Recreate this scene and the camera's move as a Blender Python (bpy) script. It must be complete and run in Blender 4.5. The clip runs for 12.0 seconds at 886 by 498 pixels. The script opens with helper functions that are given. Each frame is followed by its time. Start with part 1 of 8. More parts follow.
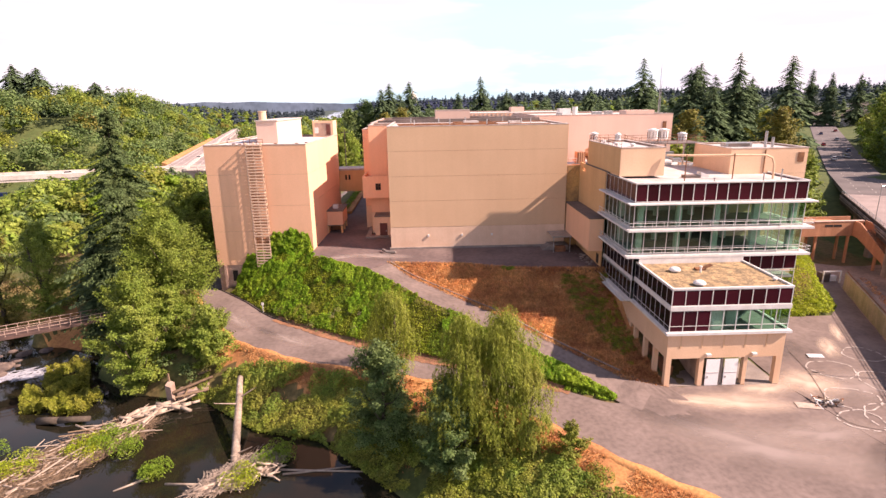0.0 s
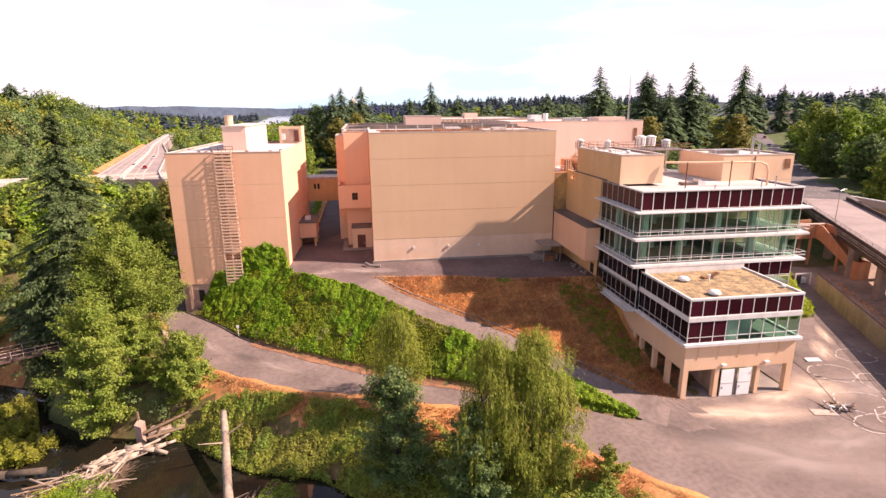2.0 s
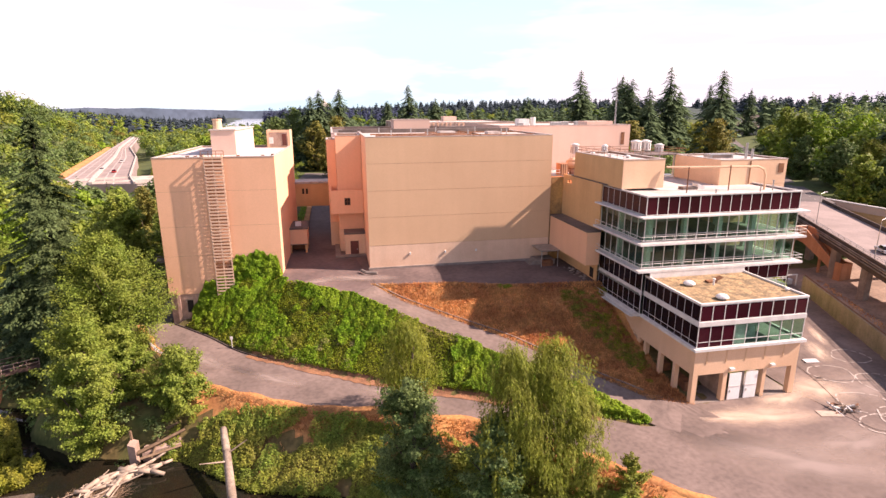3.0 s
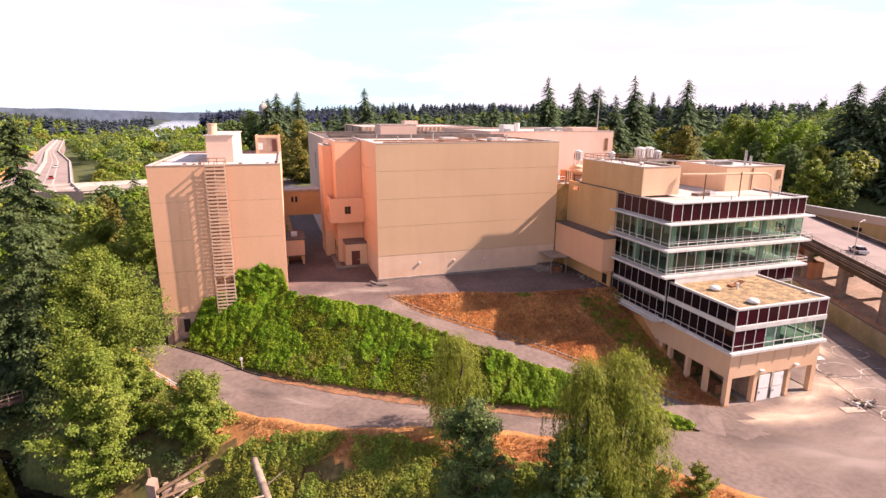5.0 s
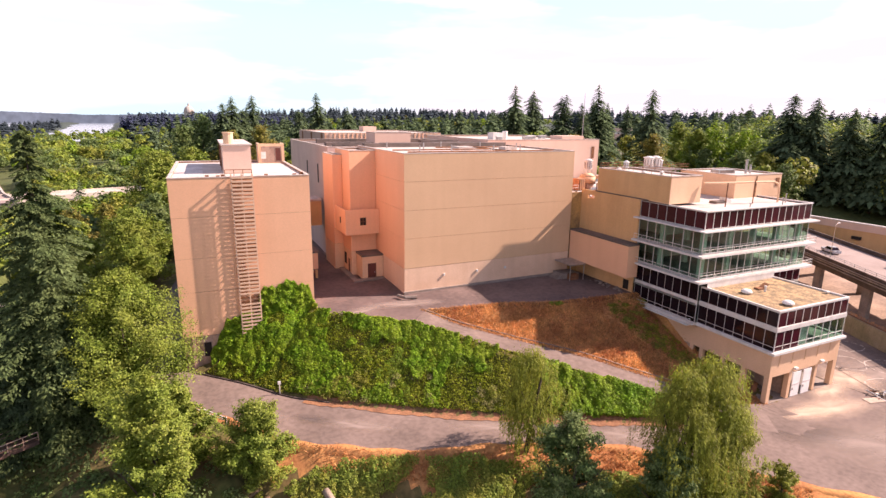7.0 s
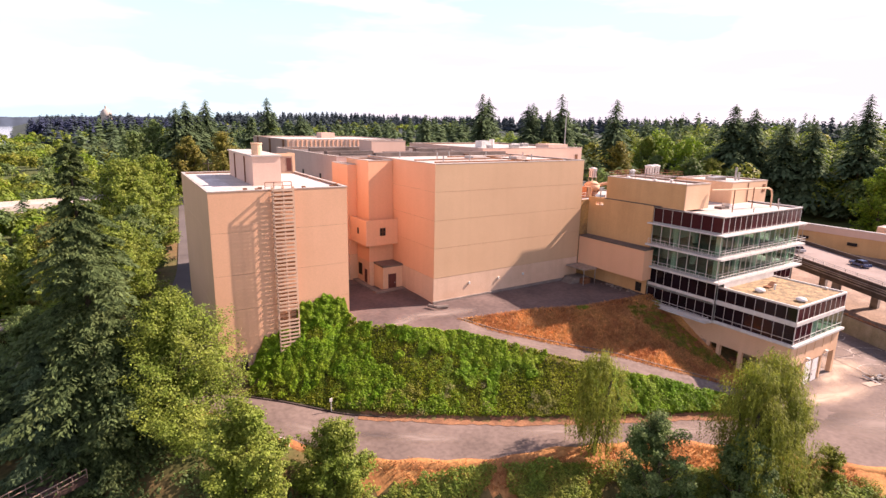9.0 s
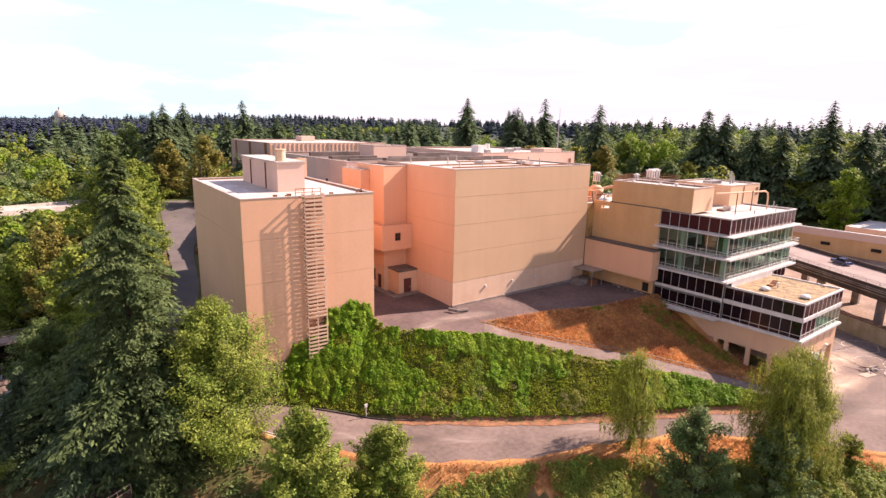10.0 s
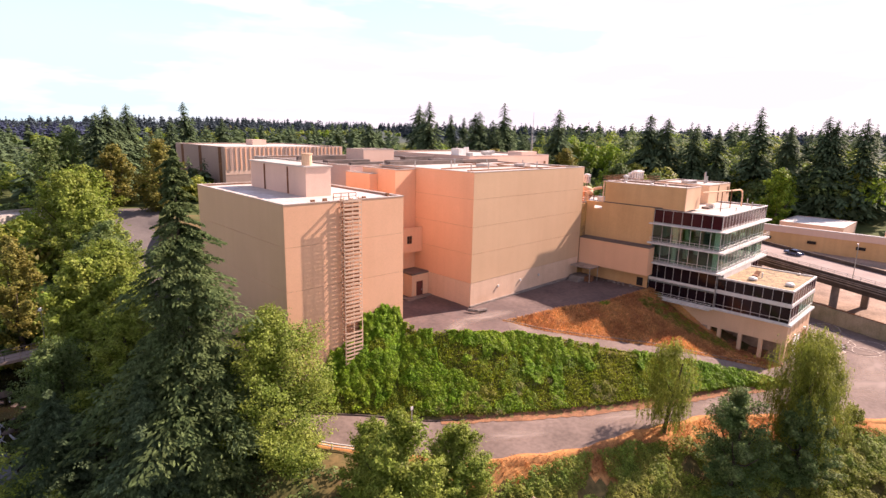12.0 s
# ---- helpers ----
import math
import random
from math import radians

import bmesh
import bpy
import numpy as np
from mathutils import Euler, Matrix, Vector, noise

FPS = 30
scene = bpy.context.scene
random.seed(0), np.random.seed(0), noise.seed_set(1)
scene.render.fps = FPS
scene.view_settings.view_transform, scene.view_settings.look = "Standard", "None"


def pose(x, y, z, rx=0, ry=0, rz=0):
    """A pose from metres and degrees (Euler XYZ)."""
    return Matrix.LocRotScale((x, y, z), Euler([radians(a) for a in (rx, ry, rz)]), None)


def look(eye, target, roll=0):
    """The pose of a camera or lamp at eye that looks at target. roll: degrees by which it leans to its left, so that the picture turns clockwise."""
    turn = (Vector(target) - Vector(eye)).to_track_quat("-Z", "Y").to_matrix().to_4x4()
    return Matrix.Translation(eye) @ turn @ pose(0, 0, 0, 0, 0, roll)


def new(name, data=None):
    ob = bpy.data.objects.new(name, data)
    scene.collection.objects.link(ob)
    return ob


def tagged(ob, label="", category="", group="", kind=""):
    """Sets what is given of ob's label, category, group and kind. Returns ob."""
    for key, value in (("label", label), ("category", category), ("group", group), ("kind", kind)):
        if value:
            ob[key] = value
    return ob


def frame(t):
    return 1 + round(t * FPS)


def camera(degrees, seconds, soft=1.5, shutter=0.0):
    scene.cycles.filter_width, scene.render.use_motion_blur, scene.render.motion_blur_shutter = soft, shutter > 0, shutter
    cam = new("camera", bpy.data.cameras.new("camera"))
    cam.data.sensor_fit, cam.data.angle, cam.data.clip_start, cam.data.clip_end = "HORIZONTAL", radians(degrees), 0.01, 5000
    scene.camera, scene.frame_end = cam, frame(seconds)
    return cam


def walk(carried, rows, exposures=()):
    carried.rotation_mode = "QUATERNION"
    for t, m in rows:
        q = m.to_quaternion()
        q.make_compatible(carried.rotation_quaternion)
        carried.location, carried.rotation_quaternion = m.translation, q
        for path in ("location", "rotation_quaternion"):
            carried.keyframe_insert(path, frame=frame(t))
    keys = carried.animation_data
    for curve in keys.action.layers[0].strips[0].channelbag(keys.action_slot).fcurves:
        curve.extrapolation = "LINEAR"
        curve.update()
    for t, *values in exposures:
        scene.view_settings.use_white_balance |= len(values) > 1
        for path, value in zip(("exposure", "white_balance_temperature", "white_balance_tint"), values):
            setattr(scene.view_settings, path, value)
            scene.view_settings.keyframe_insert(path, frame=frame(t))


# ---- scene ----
cam = camera(78.4, 12.0, soft=1.45)
METRES, EYE, TILT, LEAN, TURN = 85.0, 36.6, 0.0, 0.0, -1.7
ROWS = [
    (0.0, 0.0, 0.0, 0.0, -0.23, -15.16, 0.84),
    (0.5, -0.0242, 0.0184, -0.0008, -1.87, -15.0, 0.74),
    (1.0, -0.0488, 0.0349, -0.0013, -3.51, -14.85, 0.66),
    (1.5, -0.074, 0.05, -0.001, -5.11, -14.74, 0.55),
    (2.0, -0.1001, 0.0643, -0.0003, -6.7, -14.64, 0.43),
    (2.5, -0.1268, 0.078, 0.0006, -8.29, -14.49, 0.31),
    (3.0, -0.1525, 0.0906, 0.0018, -9.78, -14.36, 0.2),
    (5.0, -0.2891, 0.1515, 0.0067, -16.18, -14.01, -0.3),
    (5.5, -0.334, 0.1711, 0.0081, -17.93, -13.9, -0.43),
    (6.0, -0.3785, 0.1915, 0.0098, -19.79, -13.77, -0.54),
    (6.5, -0.4215, 0.2124, 0.0123, -21.69, -13.62, -0.66),
    (7.0, -0.4639, 0.2328, 0.0141, -23.59, -13.48, -0.75),
    (9.0, -0.6375, 0.3146, 0.0227, -31.0, -12.91, -1.05),
    (9.5, -0.6855, 0.3382, 0.0253, -32.89, -12.72, -1.13),
    (10.0, -0.7341, 0.3634, 0.0274, -34.8, -12.6, -1.17),
    (10.5, -0.7784, 0.387, 0.0297, -36.68, -12.5, -1.15),
    (11.0, -0.8173, 0.4112, 0.0298, -38.55, -12.37, -1.18),
    (11.5, -0.8519, 0.4363, 0.0282, -40.47, -12.24, -1.18),
    (12.0, -0.8827, 0.462, 0.0249, -42.48, -12.11, -1.22),
]
EXPOSURE, KELVIN, TINT = 1.12, 7200, 33
walk(cam, [(t, pose(0, 0, EYE, TILT, LEAN, TURN) @ pose(METRES * x, METRES * y, METRES * z, 90 + pitch, roll, yaw)) for t, x, y, z, yaw, pitch, roll in ROWS],
     [(0.0, EXPOSURE, KELVIN, TINT), (12.0, EXPOSURE, KELVIN, TINT)])

# ---- sky and sun ----
SUN_TO = Vector((1.0, -0.212, 0.823)).normalized()
elevation = math.asin(SUN_TO.z)
world = bpy.data.worlds.new("sky")
scene.world = world
world.use_nodes = True
wn, wl = world.node_tree.nodes, world.node_tree.links
wn.clear()
w_out = wn.new("ShaderNodeOutputWorld")
w_bg = wn.new("ShaderNodeBackground")
w_sky = wn.new("ShaderNodeTexSky")
w_sky.sky_type = "NISHITA"
w_sky.sun_disc = False
w_sky.sun_elevation = elevation
w_sky.sun_rotation = math.atan2(SUN_TO.x, SUN_TO.y)
w_sky.air_density, w_sky.dust_density, w_sky.ozone_density = 1.0, 0.3, 1.0
w_co = wn.new("ShaderNodeTexCoord")
w_map = wn.new("ShaderNodeMapping")
w_map.inputs["Scale"].default_value = (1.0, 1.0, 5.0)
w_map.inputs["Rotation"].default_value = (0.0, 0.0, math.radians(-47))
w_noise = wn.new("ShaderNodeTexNoise")
w_noise.inputs["Scale"].default_value = 1.7
w_noise.inputs["Detail"].default_value = 6.0
w_noise.inputs["Roughness"].default_value = 0.55
w_ramp = wn.new("ShaderNodeValToRGB")
w_ramp.color_ramp.elements[0].position = 0.40
w_ramp.color_ramp.elements[0].color = (0.0, 0.0, 0.0, 1)
w_ramp.color_ramp.elements[1].position = 0.54
w_mix = wn.new("ShaderNodeMix")
w_mix.data_type = "RGBA"
# grey undersides of the cloud, and pale blue rather than haze low down
w_map2 = wn.new("ShaderNodeMapping")
w_map2.inputs["Scale"].default_value = (1.0, 1.0, 9.0)
w_map2.inputs["Location"].default_value = (3.1, 0.7, 0.2)
w_noise2 = wn.new("ShaderNodeTexNoise")
w_noise2.inputs["Scale"].default_value, w_noise2.inputs["Detail"].default_value = 2.6, 5.0
w_ramp2 = wn.new("ShaderNodeValToRGB")
w_ramp2.color_ramp.elements[0].position, w_ramp2.color_ramp.elements[1].position = 0.44, 0.62
w_ramp2.color_ramp.elements[0].color, w_ramp2.color_ramp.elements[1].color = (6.8, 6.8, 7.2, 1), (4.75, 5.0, 5.6, 1)
wl.new(w_co.outputs["Generated"], w_map2.inputs["Vector"])
wl.new(w_map2.outputs["Vector"], w_noise2.inputs["Vector"])
wl.new(w_noise2.outputs["Fac"], w_ramp2.inputs["Fac"])
wl.new(w_ramp2.outputs["Color"], w_mix.inputs[7])
wl.new(w_co.outputs["Generated"], w_map.inputs["Vector"])
wl.new(w_map.outputs["Vector"], w_noise.inputs["Vector"])
wl.new(w_noise.outputs["Fac"], w_ramp.inputs["Fac"])
w_sep = wn.new("ShaderNodeSeparateXYZ")
w_haze = wn.new("ShaderNodeMapRange")
w_haze.interpolation_type = "SMOOTHSTEP"
w_haze.inputs["From Min"].default_value, w_haze.inputs["From Max"].default_value = 0.12, 0.62
w_haze.inputs["To Min"].default_value, w_haze.inputs["To Max"].default_value = 1.0, 0.2
w_amount = wn.new("ShaderNodeMath")
w_amount.operation = "MULTIPLY"
wl.new(w_co.outputs["Generated"], w_sep.inputs[0])
wl.new(w_sep.outputs["Z"], w_haze.inputs["Value"])
wl.new(w_ramp.outputs["Color"], w_amount.inputs[0])
wl.new(w_haze.outputs["Result"], w_amount.inputs[1])
# a long opening in the cloud low over the valley
def between(value, a, b, lo, hi):
    r = wn.new("ShaderNodeMapRange")
    r.interpolation_type = "SMOOTHSTEP"
    r.inputs["From Min"].default_value, r.inputs["From Max"].default_value = a, b
    r.inputs["To Min"].default_value, r.inputs["To Max"].default_value = lo, hi
    wl.new(value, r.inputs["Value"])
    return r.outputs["Result"]


def calc(op, a, b):
    q = wn.new("ShaderNodeMath")
    q.operation = op
    for k, v in enumerate((a, b)):
        if isinstance(v, (int, float)):
            q.inputs[k].default_value = v
        else:
            wl.new(v, q.inputs[k])
    return q.outputs[0]


height = calc("ADD", w_sep.outputs["Z"], calc("MULTIPLY", calc("SUBTRACT", w_noise2.outputs["Fac"], 0.5), 0.22))
span = calc("MULTIPLY", between(w_sep.outputs["X"], -0.48, -0.30, 0.0, 1.0), between(w_sep.outputs["X"], 0.25, 0.48, 1.0, 0.0))
gap = calc("MULTIPLY", calc("MULTIPLY", between(height, 0.065, 0.10, 0.0, 1.0), between(height, 0.125, 0.16, 1.0, 0.0)), calc("MULTIPLY", span, between(w_sep.outputs["Y"], 0.0, 0.6, 0.0, 0.8)))
wl.new(calc("MULTIPLY", w_amount.outputs[0], calc("SUBTRACT", 1.0, gap)), w_mix.inputs[0])
w_low = wn.new("ShaderNodeMapRange")
w_low.inputs["From Min"].default_value, w_low.inputs["From Max"].default_value = 0.12, 0.4
w_low.inputs["To Min"].default_value, w_low.inputs["To Max"].default_value = 1.0, 0.0
w_blue = wn.new("ShaderNodeMix")
w_blue.data_type = "RGBA"
w_blue.inputs[7].default_value = (3.6, 5.5, 6.2, 1)
wl.new(w_sep.outputs["Z"], w_low.inputs["Value"])
wl.new(w_low.outputs["Result"], w_blue.inputs[0])
wl.new(w_sky.outputs["Color"], w_blue.inputs[6])
wl.new(w_blue.outputs[2], w_mix.inputs[6])
wl.new(w_mix.outputs[2], w_bg.inputs["Color"])
w_bg.inputs["Strength"].default_value = 0.094
wl.new(w_bg.outputs["Background"], w_out.inputs["Surface"])
sun = new("sun", bpy.data.lights.new("sun", "SUN"))
sun.data.energy, sun.data.angle, sun.data.color = 5.1, radians(0.6), (1.0, 0.91, 0.78)
sun.matrix_world = look(SUN_TO * 300, (0, 0, 0))


# ---- materials ----
def material(name, a, b=None, rough=0.8, scale=0.6, fine=9.0, bump=0.15, metal=0.0, spread=0.0, streak=0.0, dark=None, detail=0.35, spec=0.3):
    """A painted, mineral or plant surface: two colours in broad patches, fine grain, relief; spread varies it piece by piece."""
    m = bpy.data.materials.new(name)
    m.use_nodes = True
    n, l = m.node_tree.nodes, m.node_tree.links
    p = n["Principled BSDF"]
    p.inputs["Roughness"].default_value, p.inputs["Metallic"].default_value = rough, metal
    p.inputs["Specular IOR Level"].default_value = spec
    b = b or tuple(0.8 * c for c in a)
    co = n.new("ShaderNodeTexCoord")
    broad = n.new("ShaderNodeTexNoise")
    broad.inputs["Scale"].default_value, broad.inputs["Detail"].default_value = scale, 5.0
    broad.inputs["Roughness"].default_value = 0.6
    grain = n.new("ShaderNodeTexNoise")
    grain.inputs["Scale"].default_value, grain.inputs["Detail"].default_value = fine, 4.0
    l.new(co.outputs["Object"], broad.inputs["Vector"])
    l.new(co.outputs["Object"], grain.inputs["Vector"])
    ramp = n.new("ShaderNodeValToRGB")
    ramp.color_ramp.elements[0].position, ramp.color_ramp.elements[1].position = 0.36, 0.64
    ramp.color_ramp.elements[0].color, ramp.color_ramp.elements[1].color = (*a, 1), (*b, 1)
    l.new(broad.outputs["Fac"], ramp.inputs["Fac"])
    col = ramp.outputs["Color"]
    mul = n.new("ShaderNodeMix")
    mul.data_type, mul.blend_type = "RGBA", "MULTIPLY"
    mul.inputs[0].default_value = detail
    gr = n.new("ShaderNodeValToRGB")
    gr.color_ramp.elements[0].position, gr.color_ramp.elements[1].position = 0.3, 0.62
    gr.color_ramp.elements[0].color, gr.color_ramp.elements[1].color = (0.25, 0.25, 0.25, 1), (1, 1, 1, 1)
    l.new(grain.outputs["Fac"], gr.inputs["Fac"])
    l.new(col, mul.inputs[6])
    l.new(gr.outputs["Color"], mul.inputs[7])
    col = mul.outputs[2]
    if streak:
        sm = n.new("ShaderNodeMapping")
        sm.inputs["Scale"].default_value = (1.0, 1.0, 0.05)
        sn = n.new("ShaderNodeTexNoise")
        sn.inputs["Scale"].default_value, sn.inputs["Detail"].default_value = 0.8, 2.0
        sr = n.new("ShaderNodeValToRGB")
        sr.color_ramp.elements[0].position, sr.color_ramp.elements[1].position = 0.30, 0.68
        sr.color_ramp.elements[0].color, sr.color_ramp.elements[1].color = (*(dark or (0.45, 0.4, 0.36)), 1), (1, 1, 1, 1)
        sx = n.new("ShaderNodeMix")
        sx.data_type, sx.blend_type = "RGBA", "MULTIPLY"
        sx.inputs[0].default_value = streak
        l.new(co.outputs["Object"], sm.inputs["Vector"])
        l.new(sm.outputs["Vector"], sn.inputs["Vector"])
        l.new(sn.outputs["Fac"], sr.inputs["Fac"])
        l.new(col, sx.inputs[6])
        l.new(sr.outputs["Color"], sx.inputs[7])
        col = sx.outputs[2]
    if spread:
        geo = n.new("ShaderNodeNewGeometry")
        oi = n.new("ShaderNodeObjectInfo")
        add = n.new("ShaderNodeMath")
        add.operation = "ADD"
        wrap = n.new("ShaderNodeMath")
        wrap.operation = "FRACT"
        l.new(geo.outputs["Random Per Island"], add.inputs[0])
        l.new(oi.outputs["Random"], add.inputs[1])
        l.new(add.outputs[0], wrap.inputs[0])
        rng = n.new("ShaderNodeMapRange")
        rng.inputs["To Min"].default_value, rng.inputs["To Max"].default_value = 1 - spread, 1 + spread
        hs = n.new("ShaderNodeHueSaturation")
        l.new(wrap.outputs[0], rng.inputs["Value"])
        l.new(rng.outputs["Result"], hs.inputs["Value"])
        l.new(col, hs.inputs["Color"])
        col = hs.outputs["Color"]
    l.new(col, p.inputs["Base Color"])
    if bump:
        bp = n.new("ShaderNodeBump")
        bp.inputs["Strength"].default_value, bp.inputs["Distance"].default_value = bump, 0.05
        l.new(grain.outputs["Fac"], bp.inputs["Height"])
        l.new(bp.outputs["Normal"], p.inputs["Normal"])
    return m


def leaf_material(name, a, b, spread=0.4, glow=0.40, spec=0.25):
    """Leaves: light falls through them a little; each leaf has its own shade."""
    m = material(name, a, b, rough=0.6, scale=0.25, fine=1.2, bump=0, spread=spread, detail=0.5, spec=spec)
    n, l = m.node_tree.nodes, m.node_tree.links
    p = n["Principled BSDF"]
    tr = n.new("ShaderNodeBsdfTranslucent")
    mx = n.new("ShaderNodeMixShader")
    mx.inputs[0].default_value = glow
    link = p.inputs["Base Color"].links[0].from_socket
    l.new(link, tr.inputs["Color"])
    l.new(p.outputs[0], mx.inputs[1])
    l.new(tr.outputs[0], mx.inputs[2])
    l.new(mx.outputs[0], n["Material Output"].inputs["Surface"])
    return m


def glass_material(name, tint, gloss=0.12):
    m = bpy.data.materials.new(name)
    m.use_nodes = True
    n, l = m.node_tree.nodes, m.node_tree.links
    n.remove(n["Principled BSDF"])
    tr, gl, mx, lw, pw, ml = (n.new("ShaderNode" + s) for s in ("BsdfTransparent", "BsdfGlossy", "MixShader", "LayerWeight", "Math", "Math"))
    tr.inputs["Color"].default_value = (*tint, 1)
    gl.inputs["Roughness"].default_value = 0.02
    pw.operation, ml.operation = "POWER", "MULTIPLY_ADD"
    pw.inputs[1].default_value = 4.0
    ml.inputs[1].default_value, ml.inputs[2].default_value = 0.55, 0.035
    l.new(lw.outputs["Facing"], pw.inputs[0])
    l.new(pw.outputs[0], ml.inputs[0])
    l.new(ml.outputs[0], mx.inputs[0])
    l.new(tr.outputs[0], mx.inputs[1])
    l.new(gl.outputs[0], mx.inputs[2])
    l.new(mx.outputs[0], n["Material Output"].inputs["Surface"])
    return m


PLINTH = material("pale_cream_plinth_paint", (0.78, 0.54, 0.39), (0.70, 0.46, 0.32), scale=0.2, fine=6, bump=0.05, streak=0.14, detail=0.15)
TAN = material("tan_toned_concrete", (0.665, 0.432, 0.268), (0.625, 0.402, 0.248), scale=0.10, fine=6, bump=0.05, streak=0.06, detail=0.08)
# Mauve of the front bands; on the side wall it paints in shade.
MAUVE = material("mauve_shade_and_bands", (0.47, 0.335, 0.285), (0.43, 0.30, 0.255), scale=0.12, fine=6, bump=0.05, streak=0.07, detail=0.10)
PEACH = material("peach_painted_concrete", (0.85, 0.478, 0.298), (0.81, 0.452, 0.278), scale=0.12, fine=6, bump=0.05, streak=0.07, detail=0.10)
PEACH_DARK = material("ochre_toned_concrete", (0.72, 0.425, 0.205), (0.64, 0.37, 0.17), scale=0.15, fine=6, bump=0.05, streak=0.15, detail=0.12)
PEACH_PALE = material("pale_painted_plinth", (0.80, 0.53, 0.35), (0.73, 0.47, 0.30), scale=0.18, fine=6, bump=0.05, streak=0.10, detail=0.15)
PINK_PALE = material("pale_pink_stucco", (0.74, 0.51, 0.41), (0.68, 0.465, 0.37), scale=0.1, fine=6, bump=0.05, streak=0.08, detail=0.12)
GREY_WALL = material("mauve_grey_wall", (0.60, 0.45, 0.40), (0.53, 0.39, 0.35), scale=0.15, fine=6, bump=0.05, streak=0.12, detail=0.15)
BARE = material("bare_stained_concrete", (0.52, 0.37, 0.29), (0.36, 0.25, 0.20), scale=0.5, fine=7, bump=0.2, streak=0.5)
# Ochre broken up by near-black blotches and darker streaks.
BLOTCHED = material("dark_blotched_ochre_concrete", (0.60, 0.34, 0.12), (0.12, 0.085, 0.065), scale=0.28, fine=5, bump=0.1, streak=0.6)
BASE = material("stained_pink_concrete", (0.66, 0.44, 0.35), (0.46, 0.30, 0.235), scale=0.7, fine=6, bump=0.15, streak=0.45)
JOINT = material("weathered_joint_sealant", (0.42, 0.25, 0.17), bump=0)
ROOFING = material("pale_gravel_roofing", (0.62, 0.55, 0.50), (0.48, 0.42, 0.38), scale=0.35, fine=14, bump=0.25, detail=0.4)
ROOF_COAT = material("stained_white_roof_coating", (0.70, 0.64, 0.61), (0.50, 0.43, 0.40), rough=0.8, scale=0.22, fine=3, bump=0.1, detail=0.45)
ROOF_DARK = material("dark_tar_roofing", (0.20, 0.15, 0.13), (0.11, 0.09, 0.08), scale=0.3, fine=14, bump=0.25)
ROOF_MOSS = material("tan_mossy_gravel_roof", (0.52, 0.35, 0.18), (0.21, 0.155, 0.095), scale=0.8, fine=3.4, bump=0.4, detail=0.8)
CAP = material("weathered_metal_coping", (0.60, 0.52, 0.47), (0.42, 0.33, 0.28), rough=0.6, scale=0.8, bump=0.05)
WHITE = material("white_painted_metal", (0.74, 0.72, 0.69), (0.62, 0.59, 0.56), rough=0.5, scale=0.8, bump=0.05, detail=0.2)
DOORWHITE = material("bright_white_door_paint", (0.88, 0.87, 0.86), (0.80, 0.79, 0.77), rough=0.5, scale=1.0, bump=0.03, detail=0.15)
MULLION = material("pale_aluminium", (0.62, 0.58, 0.56), (0.52, 0.48, 0.46), rough=0.4, scale=1.0, bump=0, detail=0.15)
MAROON = material("maroon_enamel_panel", (0.052, 0.007, 0.013), (0.036, 0.005, 0.010), rough=0.18, scale=0.4, bump=0, detail=0.2, spread=0.3, spec=0.22)
DARKPANE = material("near_black_tinted_glass", (0.016, 0.008, 0.012), (0.010, 0.006, 0.009), rough=0.08, scale=0.4, bump=0, detail=0.1, spread=0.25, spec=0.28)
GLASS = glass_material("green_tinted_glass", (0.74, 0.87, 0.81))
INTERIOR = material("pale_green_interior_paint", (0.56, 0.62, 0.56), (0.48, 0.54, 0.48), scale=0.3, bump=0)
FLOORING = material("grey_green_office_floor", (0.30, 0.32, 0.28), (0.22, 0.24, 0.21), scale=0.4, bump=0)
CEILING = material("dull_ceiling_tile", (0.50, 0.54, 0.49), (0.42, 0.46, 0.42), scale=0.5, bump=0)
STEEL = material("galvanised_steel", (0.50, 0.49, 0.48), (0.34, 0.33, 0.32), rough=0.4, metal=0.7, scale=1.5, bump=0.05)
RUST = material("rusted_steel", (0.30, 0.13, 0.06), (0.16, 0.07, 0.04), rough=0.85, scale=1.2, bump=0.2)
# Near-black fill paints the dark inside of openings; also tyres and lids.
DARK = material("dark_opening_paint", (0.03, 0.022, 0.02), bump=0)
DOOR_RED = material("dull_red_painted_door", (0.16, 0.05, 0.04), (0.12, 0.04, 0.03), rough=0.6, bump=0)
# Darker copy of PAVE for the service yard.
DARKPAVE = material("darker_asphalt", (0.118, 0.084, 0.078), (0.178, 0.126, 0.114), rough=0.95, scale=0.16, fine=1.6, bump=0.2, detail=0.34)
PAVE = material("worn_grey_asphalt", (0.152, 0.113, 0.097), (0.222, 0.165, 0.142), rough=0.95, scale=0.13, fine=1.6, bump=0.2, detail=0.36)
PATCH = material("bleached_sandy_pavement", (0.52, 0.40, 0.32), (0.40, 0.30, 0.24), rough=0.95, scale=0.25, fine=3, bump=0.2)
STREET = material("grey_street_asphalt", (0.118, 0.100, 0.096), (0.158, 0.134, 0.126), rough=0.95, scale=0.1, fine=2, bump=0.1, detail=0.2)
ROADWAY = material("sunbleached_road_concrete", (0.33, 0.26, 0.235), (0.255, 0.20, 0.18), rough=0.95, scale=0.15, fine=3, bump=0.1, detail=0.2)
CONCRETE = material("aged_grey_concrete", (0.36, 0.30, 0.26), (0.22, 0.18, 0.16), rough=0.9, scale=0.4, fine=6, bump=0.2, streak=0.4)
